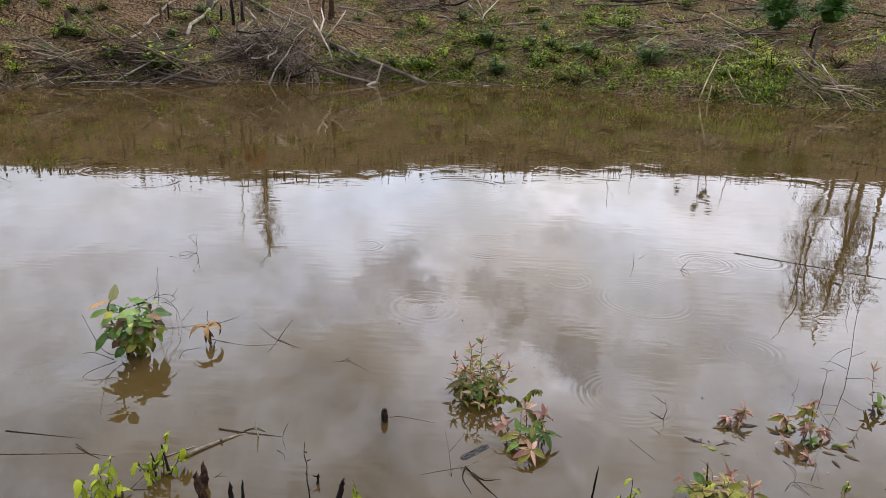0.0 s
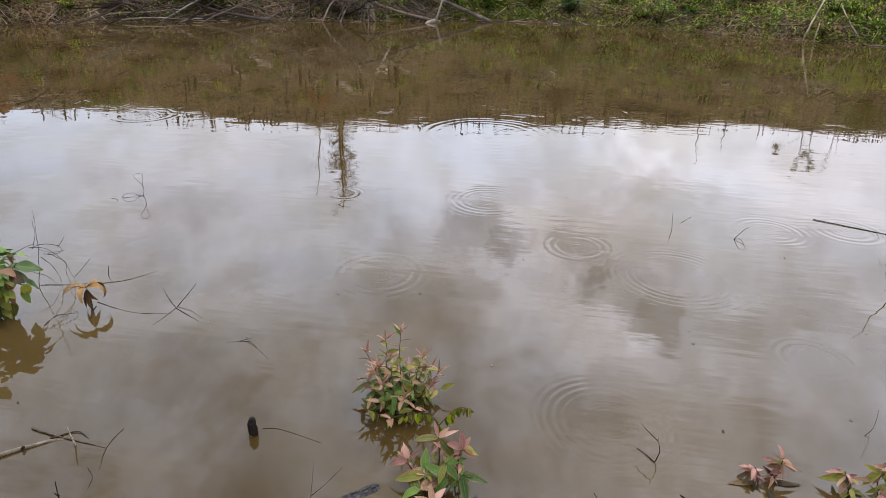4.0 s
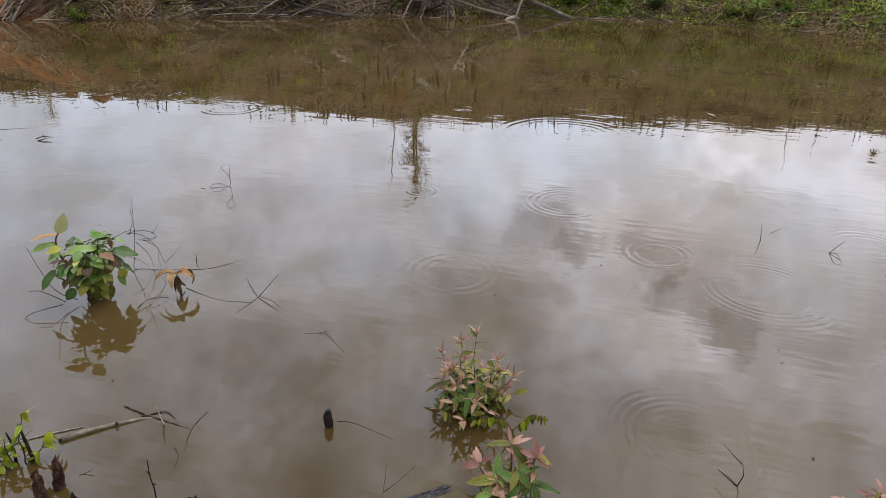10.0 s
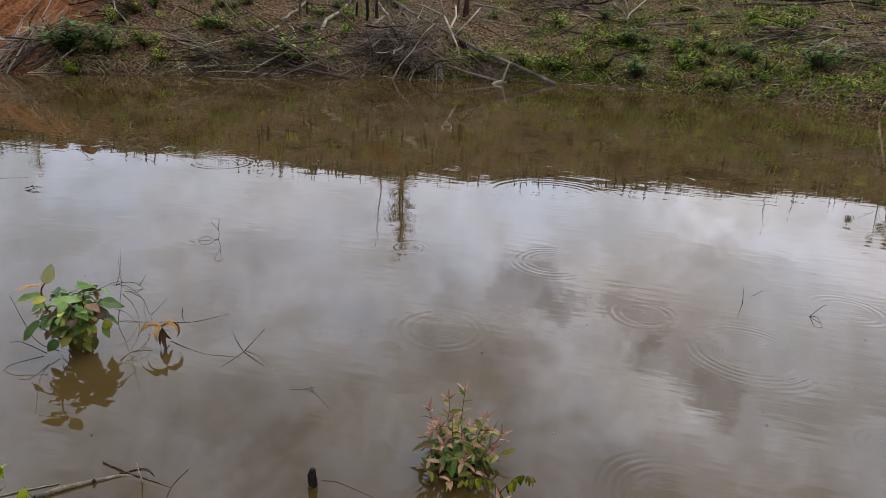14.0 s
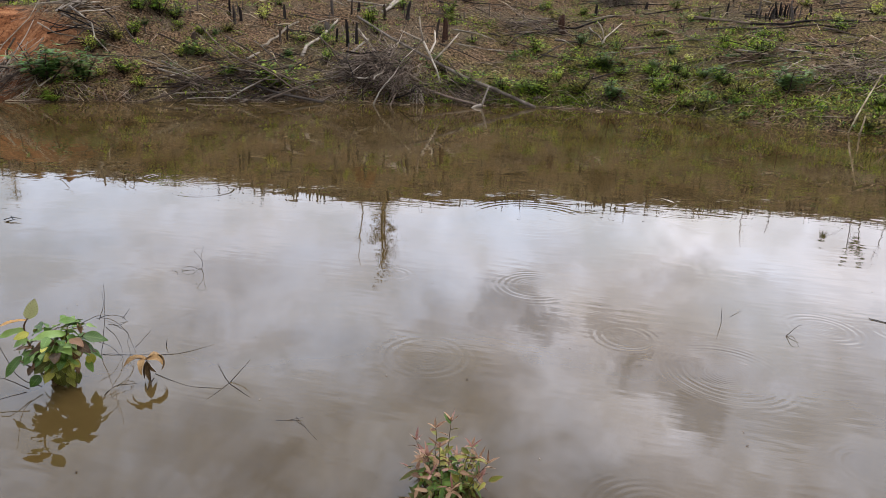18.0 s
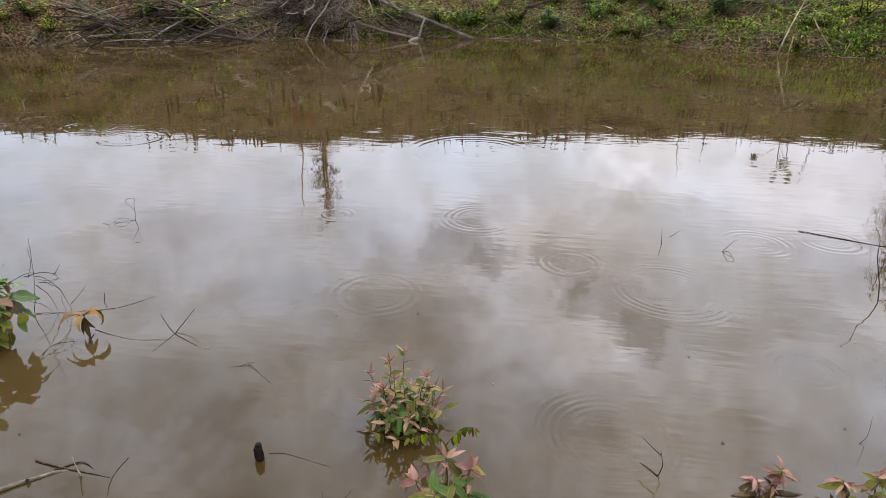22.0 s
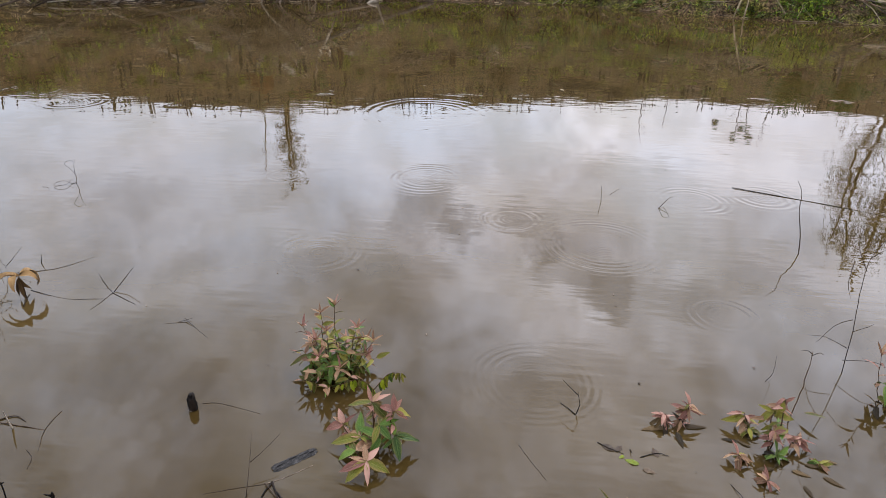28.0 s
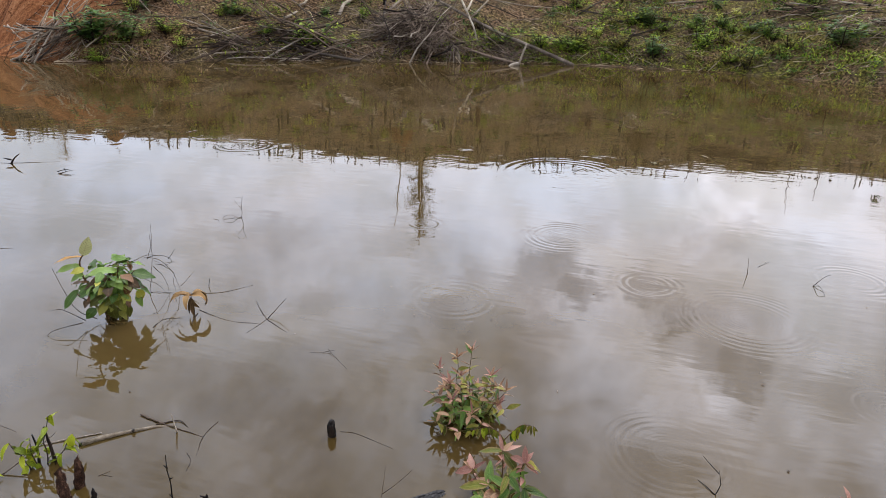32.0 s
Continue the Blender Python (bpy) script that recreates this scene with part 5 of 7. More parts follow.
# ---- plants standing in the water ----
def leaf_surface(name, dark, mid, light, vein, rough=0.4, edge=None, veins=9.0, through=0.25, ribs=0.2):
    """A leaf blade: mottled colour, pale midrib and side veins, a tinted margin; brightness varies from leaf to leaf."""
    m = bpy.data.materials.new(name)
    m.use_nodes = True
    t = m.node_tree
    b = t.nodes["Principled BSDF"]
    b.inputs["Roughness"].default_value, b.inputs["Specular IOR Level"].default_value = rough, 0.18
    at = t.nodes.new("ShaderNodeAttribute")
    at.attribute_name = "blade"
    sep = t.nodes.new("ShaderNodeSeparateColor")
    t.links.new(at.outputs["Color"], sep.inputs[0])
    across = math_node(t, "ABSOLUTE", math_node(t, "MULTIPLY", math_node(t, "SUBTRACT", sep.outputs[0], 0.5), 2.0))
    where = t.nodes.new("ShaderNodeTexCoord")
    mottle = node(t, "ShaderNodeTexNoise", Scale=30.0, Detail=5.0, Roughness=0.6)
    t.links.new(where.outputs["Object"], mottle.inputs["Vector"])
    info = t.nodes.new("ShaderNodeObjectInfo")
    f = math_node(t, "ADD", math_node(t, "ADD", math_node(t, "MULTIPLY", mottle.outputs["Fac"], 0.5), 0.25), math_node(t, "MULTIPLY", math_node(t, "SUBTRACT", info.outputs["Random"], 0.5), 0.4))
    r = ramp(t, stops3(dark, mid, light))
    t.links.new(f, r.inputs[0])
    colour = r.outputs[0]
    if edge:
        rim = math_node(t, "POWER", across, 2.5)
        colour = mix_colour(t, math_node(t, "MULTIPLY", rim, 0.45), colour, edge)
    rib = math_node(t, "LESS_THAN", across, 0.07)
    saw = math_node(t, "FRACT", math_node(t, "SUBTRACT", math_node(t, "MULTIPLY", sep.outputs[1], veins), math_node(t, "MULTIPLY", across, 1.6)))
    side = math_node(t, "MULTIPLY", math_node(t, "LESS_THAN", saw, 0.13), ribs)
    colour = mix_colour(t, math_node(t, "MAXIMUM", math_node(t, "MULTIPLY", rib, 0.3), side), colour, vein)
    t.links.new(colour, b.inputs["Base Color"])
    bp = node(t, "ShaderNodeBump", Strength=0.5, Distance=0.002)
    t.links.new(math_node(t, "ADD", math_node(t, "MAXIMUM", rib, side), mottle.outputs["Fac"]), bp.inputs["Height"])
    t.links.new(bp.outputs[0], b.inputs["Normal"])
    mix, tr = t.nodes.new("ShaderNodeMixShader"), t.nodes.new("ShaderNodeBsdfTranslucent")
    mix.inputs[0].default_value = through
    t.links.new(colour, tr.inputs["Color"])
    t.links.new(b.outputs[0], mix.inputs[1])
    t.links.new(tr.outputs[0], mix.inputs[2])
    t.links.new(mix.outputs[0], t.nodes["Material Output"].inputs["Surface"])
    return m


broad_green = leaf_surface("broad green leaf", (0.035, 0.072, 0.01), (0.085, 0.155, 0.026), (0.155, 0.23, 0.05), (0.2, 0.28, 0.09), 0.32)
broad_yellow = leaf_surface("broad yellowing leaf", (0.1, 0.12, 0.015), (0.24, 0.25, 0.03), (0.36, 0.33, 0.06), (0.42, 0.4, 0.15))
broad_brown = leaf_surface("broad browning leaf", (0.04, 0.026, 0.013), (0.1, 0.06, 0.027), (0.2, 0.1, 0.05), (0.24, 0.15, 0.08))
broad_olive = leaf_surface("broad olive leaf", (0.05, 0.056, 0.008), (0.13, 0.14, 0.018), (0.27, 0.25, 0.04), (0.22, 0.2, 0.07))
rust = leaf_surface("dead rust-brown leaf", (0.03, 0.017, 0.008), (0.11, 0.062, 0.023), (0.27, 0.16, 0.062), (0.34, 0.24, 0.12), 0.6)
gum_green = leaf_surface("narrow green leaf", (0.018, 0.045, 0.005), (0.052, 0.115, 0.012), (0.12, 0.195, 0.03), (0.2, 0.27, 0.08), 0.35, (0.2, 0.16, 0.05), 6, ribs=0.15)
gum_olive = leaf_surface("narrow olive leaf", (0.036, 0.048, 0.004), (0.105, 0.115, 0.01), (0.2, 0.195, 0.025), (0.3, 0.28, 0.1), 0.35, (0.3, 0.14, 0.08), 6, ribs=0.15)
gum_pink = leaf_surface("young pink leaf", (0.12, 0.05, 0.036), (0.245, 0.118, 0.085), (0.4, 0.235, 0.175), (0.4, 0.26, 0.19), 0.4, (0.28, 0.1, 0.075), 6, ribs=0.15)
gum_salmon = leaf_surface("young salmon leaf", (0.11, 0.056, 0.028), (0.23, 0.132, 0.07), (0.36, 0.23, 0.13), (0.42, 0.32, 0.2), 0.4, (0.3, 0.13, 0.07), 6, ribs=0.15)
drowned = leaf_surface("drowned dull brown leaf", (0.016, 0.011, 0.005), (0.046, 0.03, 0.013), (0.11, 0.07, 0.03), (0.12, 0.09, 0.05), 0.7, ribs=0.1)
lime = leaf_surface("yellow-green leaflet", (0.075, 0.105, 0.004), (0.17, 0.21, 0.007), (0.3, 0.33, 0.018), (0.22, 0.26, 0.04))


def leaf_meshes(name, material, ratio, seed, fold=0.3, wave=0.0, droops=(0.15, 0.45, 0.8), stations=6):
    """Blades one unit long, in a few bends, shared between alike leaves."""
    out_ = []
    for i, d in enumerate(droops):
        s = Shape().leaf(Matrix(), 1.0, ratio * (0.9 + 0.1 * i), fold, d, stations, wave)
        out_.append(s.mesh(name, material))
    return out_


BROAD = {m: leaf_meshes("leaf", m, 0.54, i, 0.2, 0.07, (0.2, 0.5, 0.8), 9) for i, m in enumerate((broad_green, broad_yellow, broad_brown, broad_olive))}
NARROW = {m: leaf_meshes("leaf", m, 0.27, i, 0.35, 0.02) for i, m in enumerate((gum_green, gum_olive, gum_pink, gum_salmon, drowned))}
SLIM = {m: leaf_meshes("leaf", m, 0.19, i, 0.4, 0.03, (0.0, 0.3, 0.6)) for i, m in enumerate((gum_pink, gum_salmon, gum_olive, drowned))}
LEAFLET = leaf_meshes("leaflet", lime, 0.38, 3, 0.3, 0.04, (0.3, 0.7, 1.1))
DEAD = []
for sweep in (2.2, 2.7, 3.1):
    s = Shape()
    for i in range(11):
        t = i / 10
        a = 0.7 - sweep * t
        y, z = (math.sin(0.7) - math.sin(a)) / sweep, (math.cos(a) - math.cos(0.7)) / sweep
        w = 0.14 * math.sin(math.pi * min(1, t ** 0.8 * 0.97 + 0.03)) ** 0.8
        for u in (-1, 0, 1):
            s.v.append((u * w * (1 + 0.15 * math.sin(7 * t + u)), y, z + 0.5 * w * abs(u) + 0.03 * math.sin(11 * t + 2 * u) * abs(u)))
            s.blade.append((u * 0.5 + 0.5, t))
    s.f = [(i * 3 + u, i * 3 + u + 1, i * 3 + u + 4, i * 3 + u + 3) for i in range(10) for u in (0, 1)]
    DEAD.append(s.mesh("dead_leaf", rust))
LIMP_LEAF = leaf_meshes("dead_leaf", rust, 0.24, 5, 0.7, 0.09, (0.1, 0.4))
near = random.Random(23)


def set_leaf(mesh, parent, base, way, up, length, roll=0.0, name="leaf", label="", broad=1.0):
    """Places a shared blade: it starts at base and runs along way, its face turned to up."""
    y = Vector(way).normalized()
    x = y.cross(Vector(up))
    x = x.normalized() if x.length > 1e-4 else y.orthogonal().normalized()
    z = x.cross(y)
    m = Matrix((x, y, z)).transposed().to_4x4()
    ob = new(name, mesh)
    ob.parent = parent
    ob.matrix_basis = Matrix.Translation(base) @ m @ Matrix.Rotation(roll, 4, "Y") @ Matrix.Diagonal((length * broad, length, length, 1))
    if label:
        tagged(ob, label)
    return ob


stalk = surface("reddish green stalk", stops3((0.02, 0.012, 0.006), (0.055, 0.03, 0.014), (0.1, 0.06, 0.03)), 20, 0.7, 0.3, 90)


def shoot(plant, foot, top, leaves, size, palette, rnd, whorl=None, r=0.002, first=0.25, bend=0.018, spread=0.9, material=stalk):
    """One stem with alternate leaves; palette: leaf meshes from the foot to the top; whorl: meshes round the tip."""
    s = Shape()
    n = 6
    pts = stick(s, foot, top, r, r * 0.5, rnd, n, bend, 5, 0.1)
    plant = part("stem", s, material, plant)
    a = rnd.uniform(0, 6.28)
    for k in range(leaves):
        f = first + (0.97 - first) * k / max(1, leaves - 1)
        i = min(n - 1, int(f * n))
        o = pts[i].lerp(pts[i + 1], f * n - i)
        a += 2.4 + rnd.uniform(-0.4, 0.4)
        rise = rnd.uniform(-0.25, 0.45) + 0.3 * f
        way = Vector((math.cos(a) * spread, math.sin(a) * spread, rise))
        set_leaf(rnd.choice(palette[min(len(palette) - 1, int(f * len(palette)))]), plant, o, way, (0, 0, 1), size * rnd.uniform(0.7, 1.15) * (1.1 - 0.35 * f), rnd.uniform(-0.9, 0.9))
    if whorl:
        for k in range(5):
            b = a + k * 1.257
            set_leaf(rnd.choice(whorl), plant, pts[-1], (math.cos(b) * 0.8, math.sin(b) * 0.8, rnd.uniform(0.5, 1.3)), (0, 0, 1), size * rnd.uniform(0.55, 0.9), rnd.uniform(-0.5, 0.5))


GREENS = NARROW[gum_green] + NARROW[gum_olive]
PINKS = NARROW[gum_pink] + NARROW[gum_salmon]

def flowing(pts, steps=5):
    """A smooth line through the given points."""
    ends = [pts[0] * 2 - pts[1]] + pts + [pts[-1] * 2 - pts[-2]]
    out_ = []
    for a, b, c, d in zip(ends, ends[1:], ends[2:], ends[3:]):
        for k in range(steps):
            t = k / steps
            out_.append(0.5 * (2 * b + (c - a) * t + (2 * a - 5 * b + 4 * c - d) * t * t + (3 * b - a - 3 * c + d) * t ** 3))
    return out_ + [pts[-1]]


# the large-leaved green bush
YOUNG_BLADE = leaf_meshes("leaf", leaf_surface("young ribbed leaf", (0.11, 0.12, 0.04), (0.19, 0.21, 0.08), (0.3, 0.3, 0.13), (0.1, 0.06, 0.035), 0.5, veins=8.0, ribs=0.75), 0.6, 1, 0.25, 0.05, (0.1,), 8)
OCHRE = leaf_meshes("leaf", leaf_surface("ochre leaf", (0.11, 0.05, 0.012), (0.22, 0.1, 0.02), (0.33, 0.17, 0.04), (0.4, 0.26, 0.09), 0.45), 0.5, 2, 0.25, 0.04, (0.3,), 8)
bush_g = thing("broadleaf_bush", (-1.786, 3.266, 0), "leafy green bush with broad veined leaves standing in the water", "bush")
side = Vector((0.66, 0.75, 0))
deep_side = Vector((-0.75, 0.66, 0))
at_bush = lambda u, h, w=0.0: side * (u - 0.02) + deep_side * w + Vector((0, 0, h * 0.95))
MAIN = [at_bush(0.0, -0.04), at_bush(0.0, 0.09), at_bush(-0.07, 0.25), at_bush(-0.08, 0.35), at_bush(-0.06, 0.395)]
s = Shape()
s.tube(flowing(MAIN), [0.0065 - 0.0036 * i / 20 for i in range(21)], 6, 0.1, near)
main_stem = part("stem", s, stalk, bush_g)
arms = [main_stem]
for u, h, w in ((0.09, 0.3, 0.02), (0.16, 0.25, 0.0), (-0.12, 0.2, -0.04), (0.05, 0.22, -0.09), (0.12, 0.14, -0.07), (-0.04, 0.16, 0.09), (0.06, 0.26, 0.1)):
    s = Shape()
    stick(s, at_bush(0.01, 0.02, 0), at_bush(u, h, w), 0.005, 0.003, near, 6, 0.03, 6, 0.1)
    arms.append(part("stem", s, stalk, bush_g))
FACE = -deep_side * 0.55 + Vector((0, 0, 0.85))
# foot (across, up), run (across, up), depth, breadth against length
BUSH_LEAVES = {"green": [(-0.08, 0.34, -0.115, 0.0, 0.0, 0.85), (0.08, 0.29, -0.145, 0.02, -0.03, 0.95), (0.06, 0.325, 0.1, -0.01, 0.06, 0.85), (0.15, 0.255, 0.115, -0.04, -0.02, 1.05), (0.12, 0.26, -0.1, -0.06, -0.07, 0.85), (0.08, 0.28, 0.06, -0.04, -0.05, 1.0),
                          (-0.03, 0.235, -0.1, -0.05, -0.04, 1.15), (-0.11, 0.21, -0.09, -0.085, -0.02, 0.75), (0.17, 0.165, 0.06, -0.06, 0.0, 0.75), (0.15, 0.13, 0.02, -0.075, -0.04, 0.85), (-0.05, 0.1, -0.06, -0.04, -0.05, 1.1)],
               "lime": [(-0.065, 0.33, -0.07, -0.005, -0.03, 1.0), (0.08, 0.165, -0.1, 0.0, -0.1, 1.0), (0.16, 0.17, 0.02, -0.08, -0.06, 0.9)],
               "olive": [(0.0, 0.18, -0.08, -0.045, -0.07, 1.0), (0.06, 0.14, 0.03, -0.075, -0.09, 0.95), (0.01, 0.125, -0.06, -0.05, -0.09, 1.1), (0.03, 0.13, -0.02, -0.115, -0.1, 0.85), (0.1, 0.1, 0.0, -0.08, -0.08, 0.9)],
               "brown": [(0.04, 0.245, -0.14, 0.0, -0.05, 0.7), (0.13, 0.215, -0.05, -0.04, -0.08, 1.3), (-0.07, 0.15, -0.05, -0.03, -0.05, 1.1)]}
BUSH_KIND = {"green": BROAD[broad_green], "lime": BROAD[broad_yellow], "olive": BROAD[broad_olive], "brown": BROAD[broad_brown]}
for kind, leaves in BUSH_LEAVES.items():
    for u, h, du, dh, w, wide in leaves:
        way = side * du + deep_side * near.uniform(-0.03, 0.01) + Vector((0, 0, dh))
        set_leaf(near.choice(BUSH_KIND[kind]), near.choice(arms), at_bush(u, h, w), way, FACE, math.hypot(du, dh) * 0.98, near.uniform(-0.35, 0.35), broad=wide * 1.08)
set_leaf(YOUNG_BLADE[0], main_stem, at_bush(-0.06, 0.39), side * 0.045 + Vector((0, 0, 0.1)), -deep_side + side * 0.3 + Vector((0, 0, 0.25)), 0.105, broad=1.05, label="pale upright young leaf with dark veins")
set_leaf(OCHRE[0], main_stem, at_bush(-0.065, 0.385), -side + Vector((0, 0, 0.1)), (0, 0, 1), 0.125, 0.15, label="ochre-brown leaf near the top")
for k in range(5):
    set_leaf(near.choice(SLIM[gum_salmon]), arms[2], at_bush(0.145, 0.26), side * near.uniform(-0.4, 0.4) + deep_side * near.uniform(-0.3, 0.3) + Vector((0, 0, 1)), FACE, near.uniform(0.035, 0.06))
for k in range(135):
    h = 0.04 + 0.255 * near.random() ** 0.75
    a = near.uniform(0, 6.28)
    r = 0.1 * math.sqrt(near.random()) * (0.22 + 3.9 * h)
    kind = near.choice(("olive", "olive", "olive", "green", "brown", "green", "lime") if h < 0.16 else ("green", "green", "green", "green", "brown", "olive", "lime"))
    o = side * 0.02 + Vector((r * math.cos(a), r * math.sin(a), h))
    set_leaf(near.choice(BUSH_KIND[kind]), near.choice(arms), o, (math.cos(a), math.sin(a), near.uniform(-1.1, -0.2) if h < 0.15 else near.uniform(-0.4, 0.25)), (0, 0, 1), near.uniform(0.045, 0.08) * (1.3 if h > 0.2 else 1.1), near.uniform(-0.7, 0.7), broad=1.05)

# the bare branches beside it
dry = thing("dry_branch", (-1.75, 3.6, 0), "thin dry branches rising from the water beside the bush", "branch")
W = Vector((-1.75, 3.6, 0))


def twig_part(parent, origin, points, r=0.0025, material=twig, name="twig", wander=0.0, rnd=near):
    s = Shape()
    pts = [Vector(p) - origin for p in points]
    if len(pts) > 2:
        pts = flowing(pts)
    if wander:
        size = sum((b - a).length for a, b in zip(pts, pts[1:])) / len(pts) * 1.5
        pts = [p + Vector((rnd.gauss(0, 1), rnd.gauss(0, 1), rnd.gauss(0, 0.7))) * wander * size * (0 < i < len(pts) - 1) for i, p in enumerate(pts)]
    s.tube(pts, [r * (1 - 0.6 * i / (len(pts) - 1)) for i in range(len(pts))], 5, 0.15, rnd)
    return part(name, s, material, parent)


for pts in ([(-1.8, 3.56, 0.0), (-1.773, 3.587, 0.223), (-1.765, 3.595, 0.316), (-1.758, 3.602, 0.42)], [(-1.79, 3.571, 0.218), (-1.771, 3.59, 0.301), (-1.768, 3.59, 0.37)],
            [(-1.8, 3.561, 0.23), (-1.753, 3.607, 0.211), (-1.711, 3.648, 0.14), (-1.693, 3.665, 0.062), (-1.683, 3.675, 0.0)], [(-1.681, 3.677, 0.024), (-1.654, 3.704, 0.058), (-1.62, 3.737, 0.108)],
            [(-1.795, 3.566, 0.226), (-1.756, 3.604, 0.235), (-1.712, 3.647, 0.214), (-1.704, 3.655, 0.182), (-1.742, 3.618, 0.185), (-1.773, 3.588, 0.213)], [(-1.762, 3.598, 0.184), (-1.728, 3.632, 0.168), (-1.691, 3.668, 0.185)],
            [(-1.772, 3.588, 0.17), (-1.745, 3.615, 0.112), (-1.732, 3.628, 0.056), (-1.727, 3.632, 0.006)], [(-1.747, 3.613, 0.18), (-1.701, 3.658, 0.116), (-1.706, 3.653, 0.059), (-1.701, 3.658, 0.0)],
            [(-1.713, 3.646, 0.204), (-1.695, 3.663, 0.233), (-1.684, 3.674, 0.257)], [(-1.84, 3.5, 0.22), (-1.788, 3.572, 0.244), (-1.757, 3.604, 0.229)], [(-1.82, 3.59, 0.001), (-1.75, 3.61, 0.003), (-1.67, 3.63, 0.003), (-1.56, 3.68, 0.0005)],
            [(-1.8, 3.52, 0.12), (-1.74, 3.56, 0.08), (-1.7, 3.6, 0.0)], [(-1.51, 3.25, 0.0005), (-1.52, 3.34, 0.001), (-1.44, 3.39, 0.0005)]):
    twig_part(dry, W, pts, 0.0017, wander=0.05)
left_twig = thing("dry_twig", (-1.93, 3.1, 0), "dark bent twig at the foot of the leafy bush", "twig")
for pts in ([(-1.82, 3.2, 0.02), (-1.9, 3.15, 0.1), (-1.96, 3.12, 0.32)], [(-1.84, 3.15, 0.03), (-1.92, 3.1, 0.1), (-1.97, 3.08, 0.1)], [(-1.8, 3.1, 0.05), (-1.9, 3.02, 0.03), (-1.94, 3.0, 0.0)]):
    twig_part(left_twig, Vector((-1.93, 3.1, 0)), pts, 0.0024, wander=0.03)

# the wilted seedling with rust-coloured leaves
wilt = thing("wilted_seedling", (-1.4, 3.44, 0), "wilted seedling with drooping rust-brown leaves in the water", "seedling")
WILT = Vector((-1.4, 3.44, 0))
o = Vector((-0.01, 0.0, 0.115))
twig_part(wilt, WILT, [(-1.38, 3.42, -0.02), (-1.4, 3.44, 0.06), (-1.41, 3.44, 0.12)], 0.0025, wander=0.02)
for way, l in (((-0.7, -0.7, 0), 0.15), ((0.7, 0.75, 0), 0.14), ((0.25, -0.7, 0), 0.13), ((0.6, 0.2, 0), 0.12), ((0.45, 0.6, 0), 0.15), ((-0.65, -0.3, 0), 0.12)):
    set_leaf(near.choice(DEAD), wilt, o, way, (0, 0, 1), l, near.uniform(-0.5, 0.5), "dead_leaf")
for way, l in (((0.12, -0.1, -1), 0.12), ((-0.15, -0.2, -1), 0.1), ((0.3, 0.2, -1), 0.09)):
    set_leaf(near.choice(LIMP_LEAF), wilt, o + Vector((0, 0, -0.01)), way, (0.3, -1, 0.4), l, near.uniform(-0.5, 0.5), "dead_leaf")
twig_part(wilt, WILT, [(-1.53, 3.68, 0.001), (-1.43, 3.74, 0.001), (-1.33, 3.88, 0.0005)], 0.0015, wander=0.02, name="tendril")
twig_part(wilt, WILT, [(-1.42, 3.5, 0.001), (-1.2, 3.45, 0.0008), (-1.0, 3.48, 0.0005)], 0.0015, wander=0.02, name="tendril")
twig_part(wilt, WILT, [(-1.36, 3.42, 0.03), (-1.36, 3.38, 0.01), (-1.34, 3.33, -0.01)], 0.003, name="root")

cross = thing("crossed_twig", (-1.015, 3.535, 0), "thin crossed twigs poking out of the water", "twig")
C = Vector((-1.015, 3.535, 0))
twig_part(cross, C, [(-1.015, 3.545, 0.0), (-0.98, 3.6, 0.05), (-0.94, 3.62, 0.1)], 0.0024, wander=0.01)
twig_part(cross, C, [(-1.015, 3.535, 0.001), (-0.95, 3.5, 0.0012), (-0.85, 3.45, 0.0005)], 0.0024, wander=0.02)
twig_part(cross, C, [(-1.015, 3.535, 0.001), (-1.1, 3.61, 0.004), (-1.19, 3.7, 0.006)], 0.0015, wander=0.02)
twig_part(cross, C, [(-1.015, 3.535, 0.001), (-1.02, 3.45, 0.001), (-1.03, 3.37, 0.0003)], 0.0013, wander=0.02)

# pink-tipped coppice shoots
p1 = thing("pink_coppice", (0.23, 3.08, 0), "bushy green coppice with pink shoot tips standing in the water", "shrub", "coppice shrubs", size=0.94)
ELL = {m: leaf_meshes("leaf", m, 0.4, i, 0.3, 0.06, (0.1, 0.35, 0.7)) for i, m in enumerate((gum_green, gum_olive, gum_salmon, gum_pink))}
TIPS = SLIM[gum_pink] + SLIM[gum_salmon]
YOUNG = NARROW[gum_salmon] + NARROW[gum_olive] + SLIM[gum_salmon][:2] + SLIM[gum_pink][:1]
FULL = ELL[gum_green] + ELL[gum_olive] + NARROW[gum_green]
BLUSH = ELL[gum_salmon] * 2 + ELL[gum_olive] * 2 + NARROW[gum_olive] + NARROW[gum_salmon][:2] + NARROW[gum_pink][:2] + NARROW[gum_green][:2]
for k in range(24):
    a = k * 2.4 + near.uniform(-0.2, 0.2)
    f = math.sqrt((k + 0.5) / 24)
    r, h = 0.19 * f, 0.19 - 0.14 * f * f + near.uniform(-0.03, 0.03)
    shoot(p1, (0.06 * math.cos(a), 0.06 * math.sin(a), -0.03), (r * math.cos(a), r * math.sin(a), h), 9, 0.078, [FULL, FULL, FULL, BLUSH] if k % 3 else [FULL, FULL, BLUSH], near, TIPS if k % 3 == 1 else None, 0.0018, 0.2, spread=1.0)
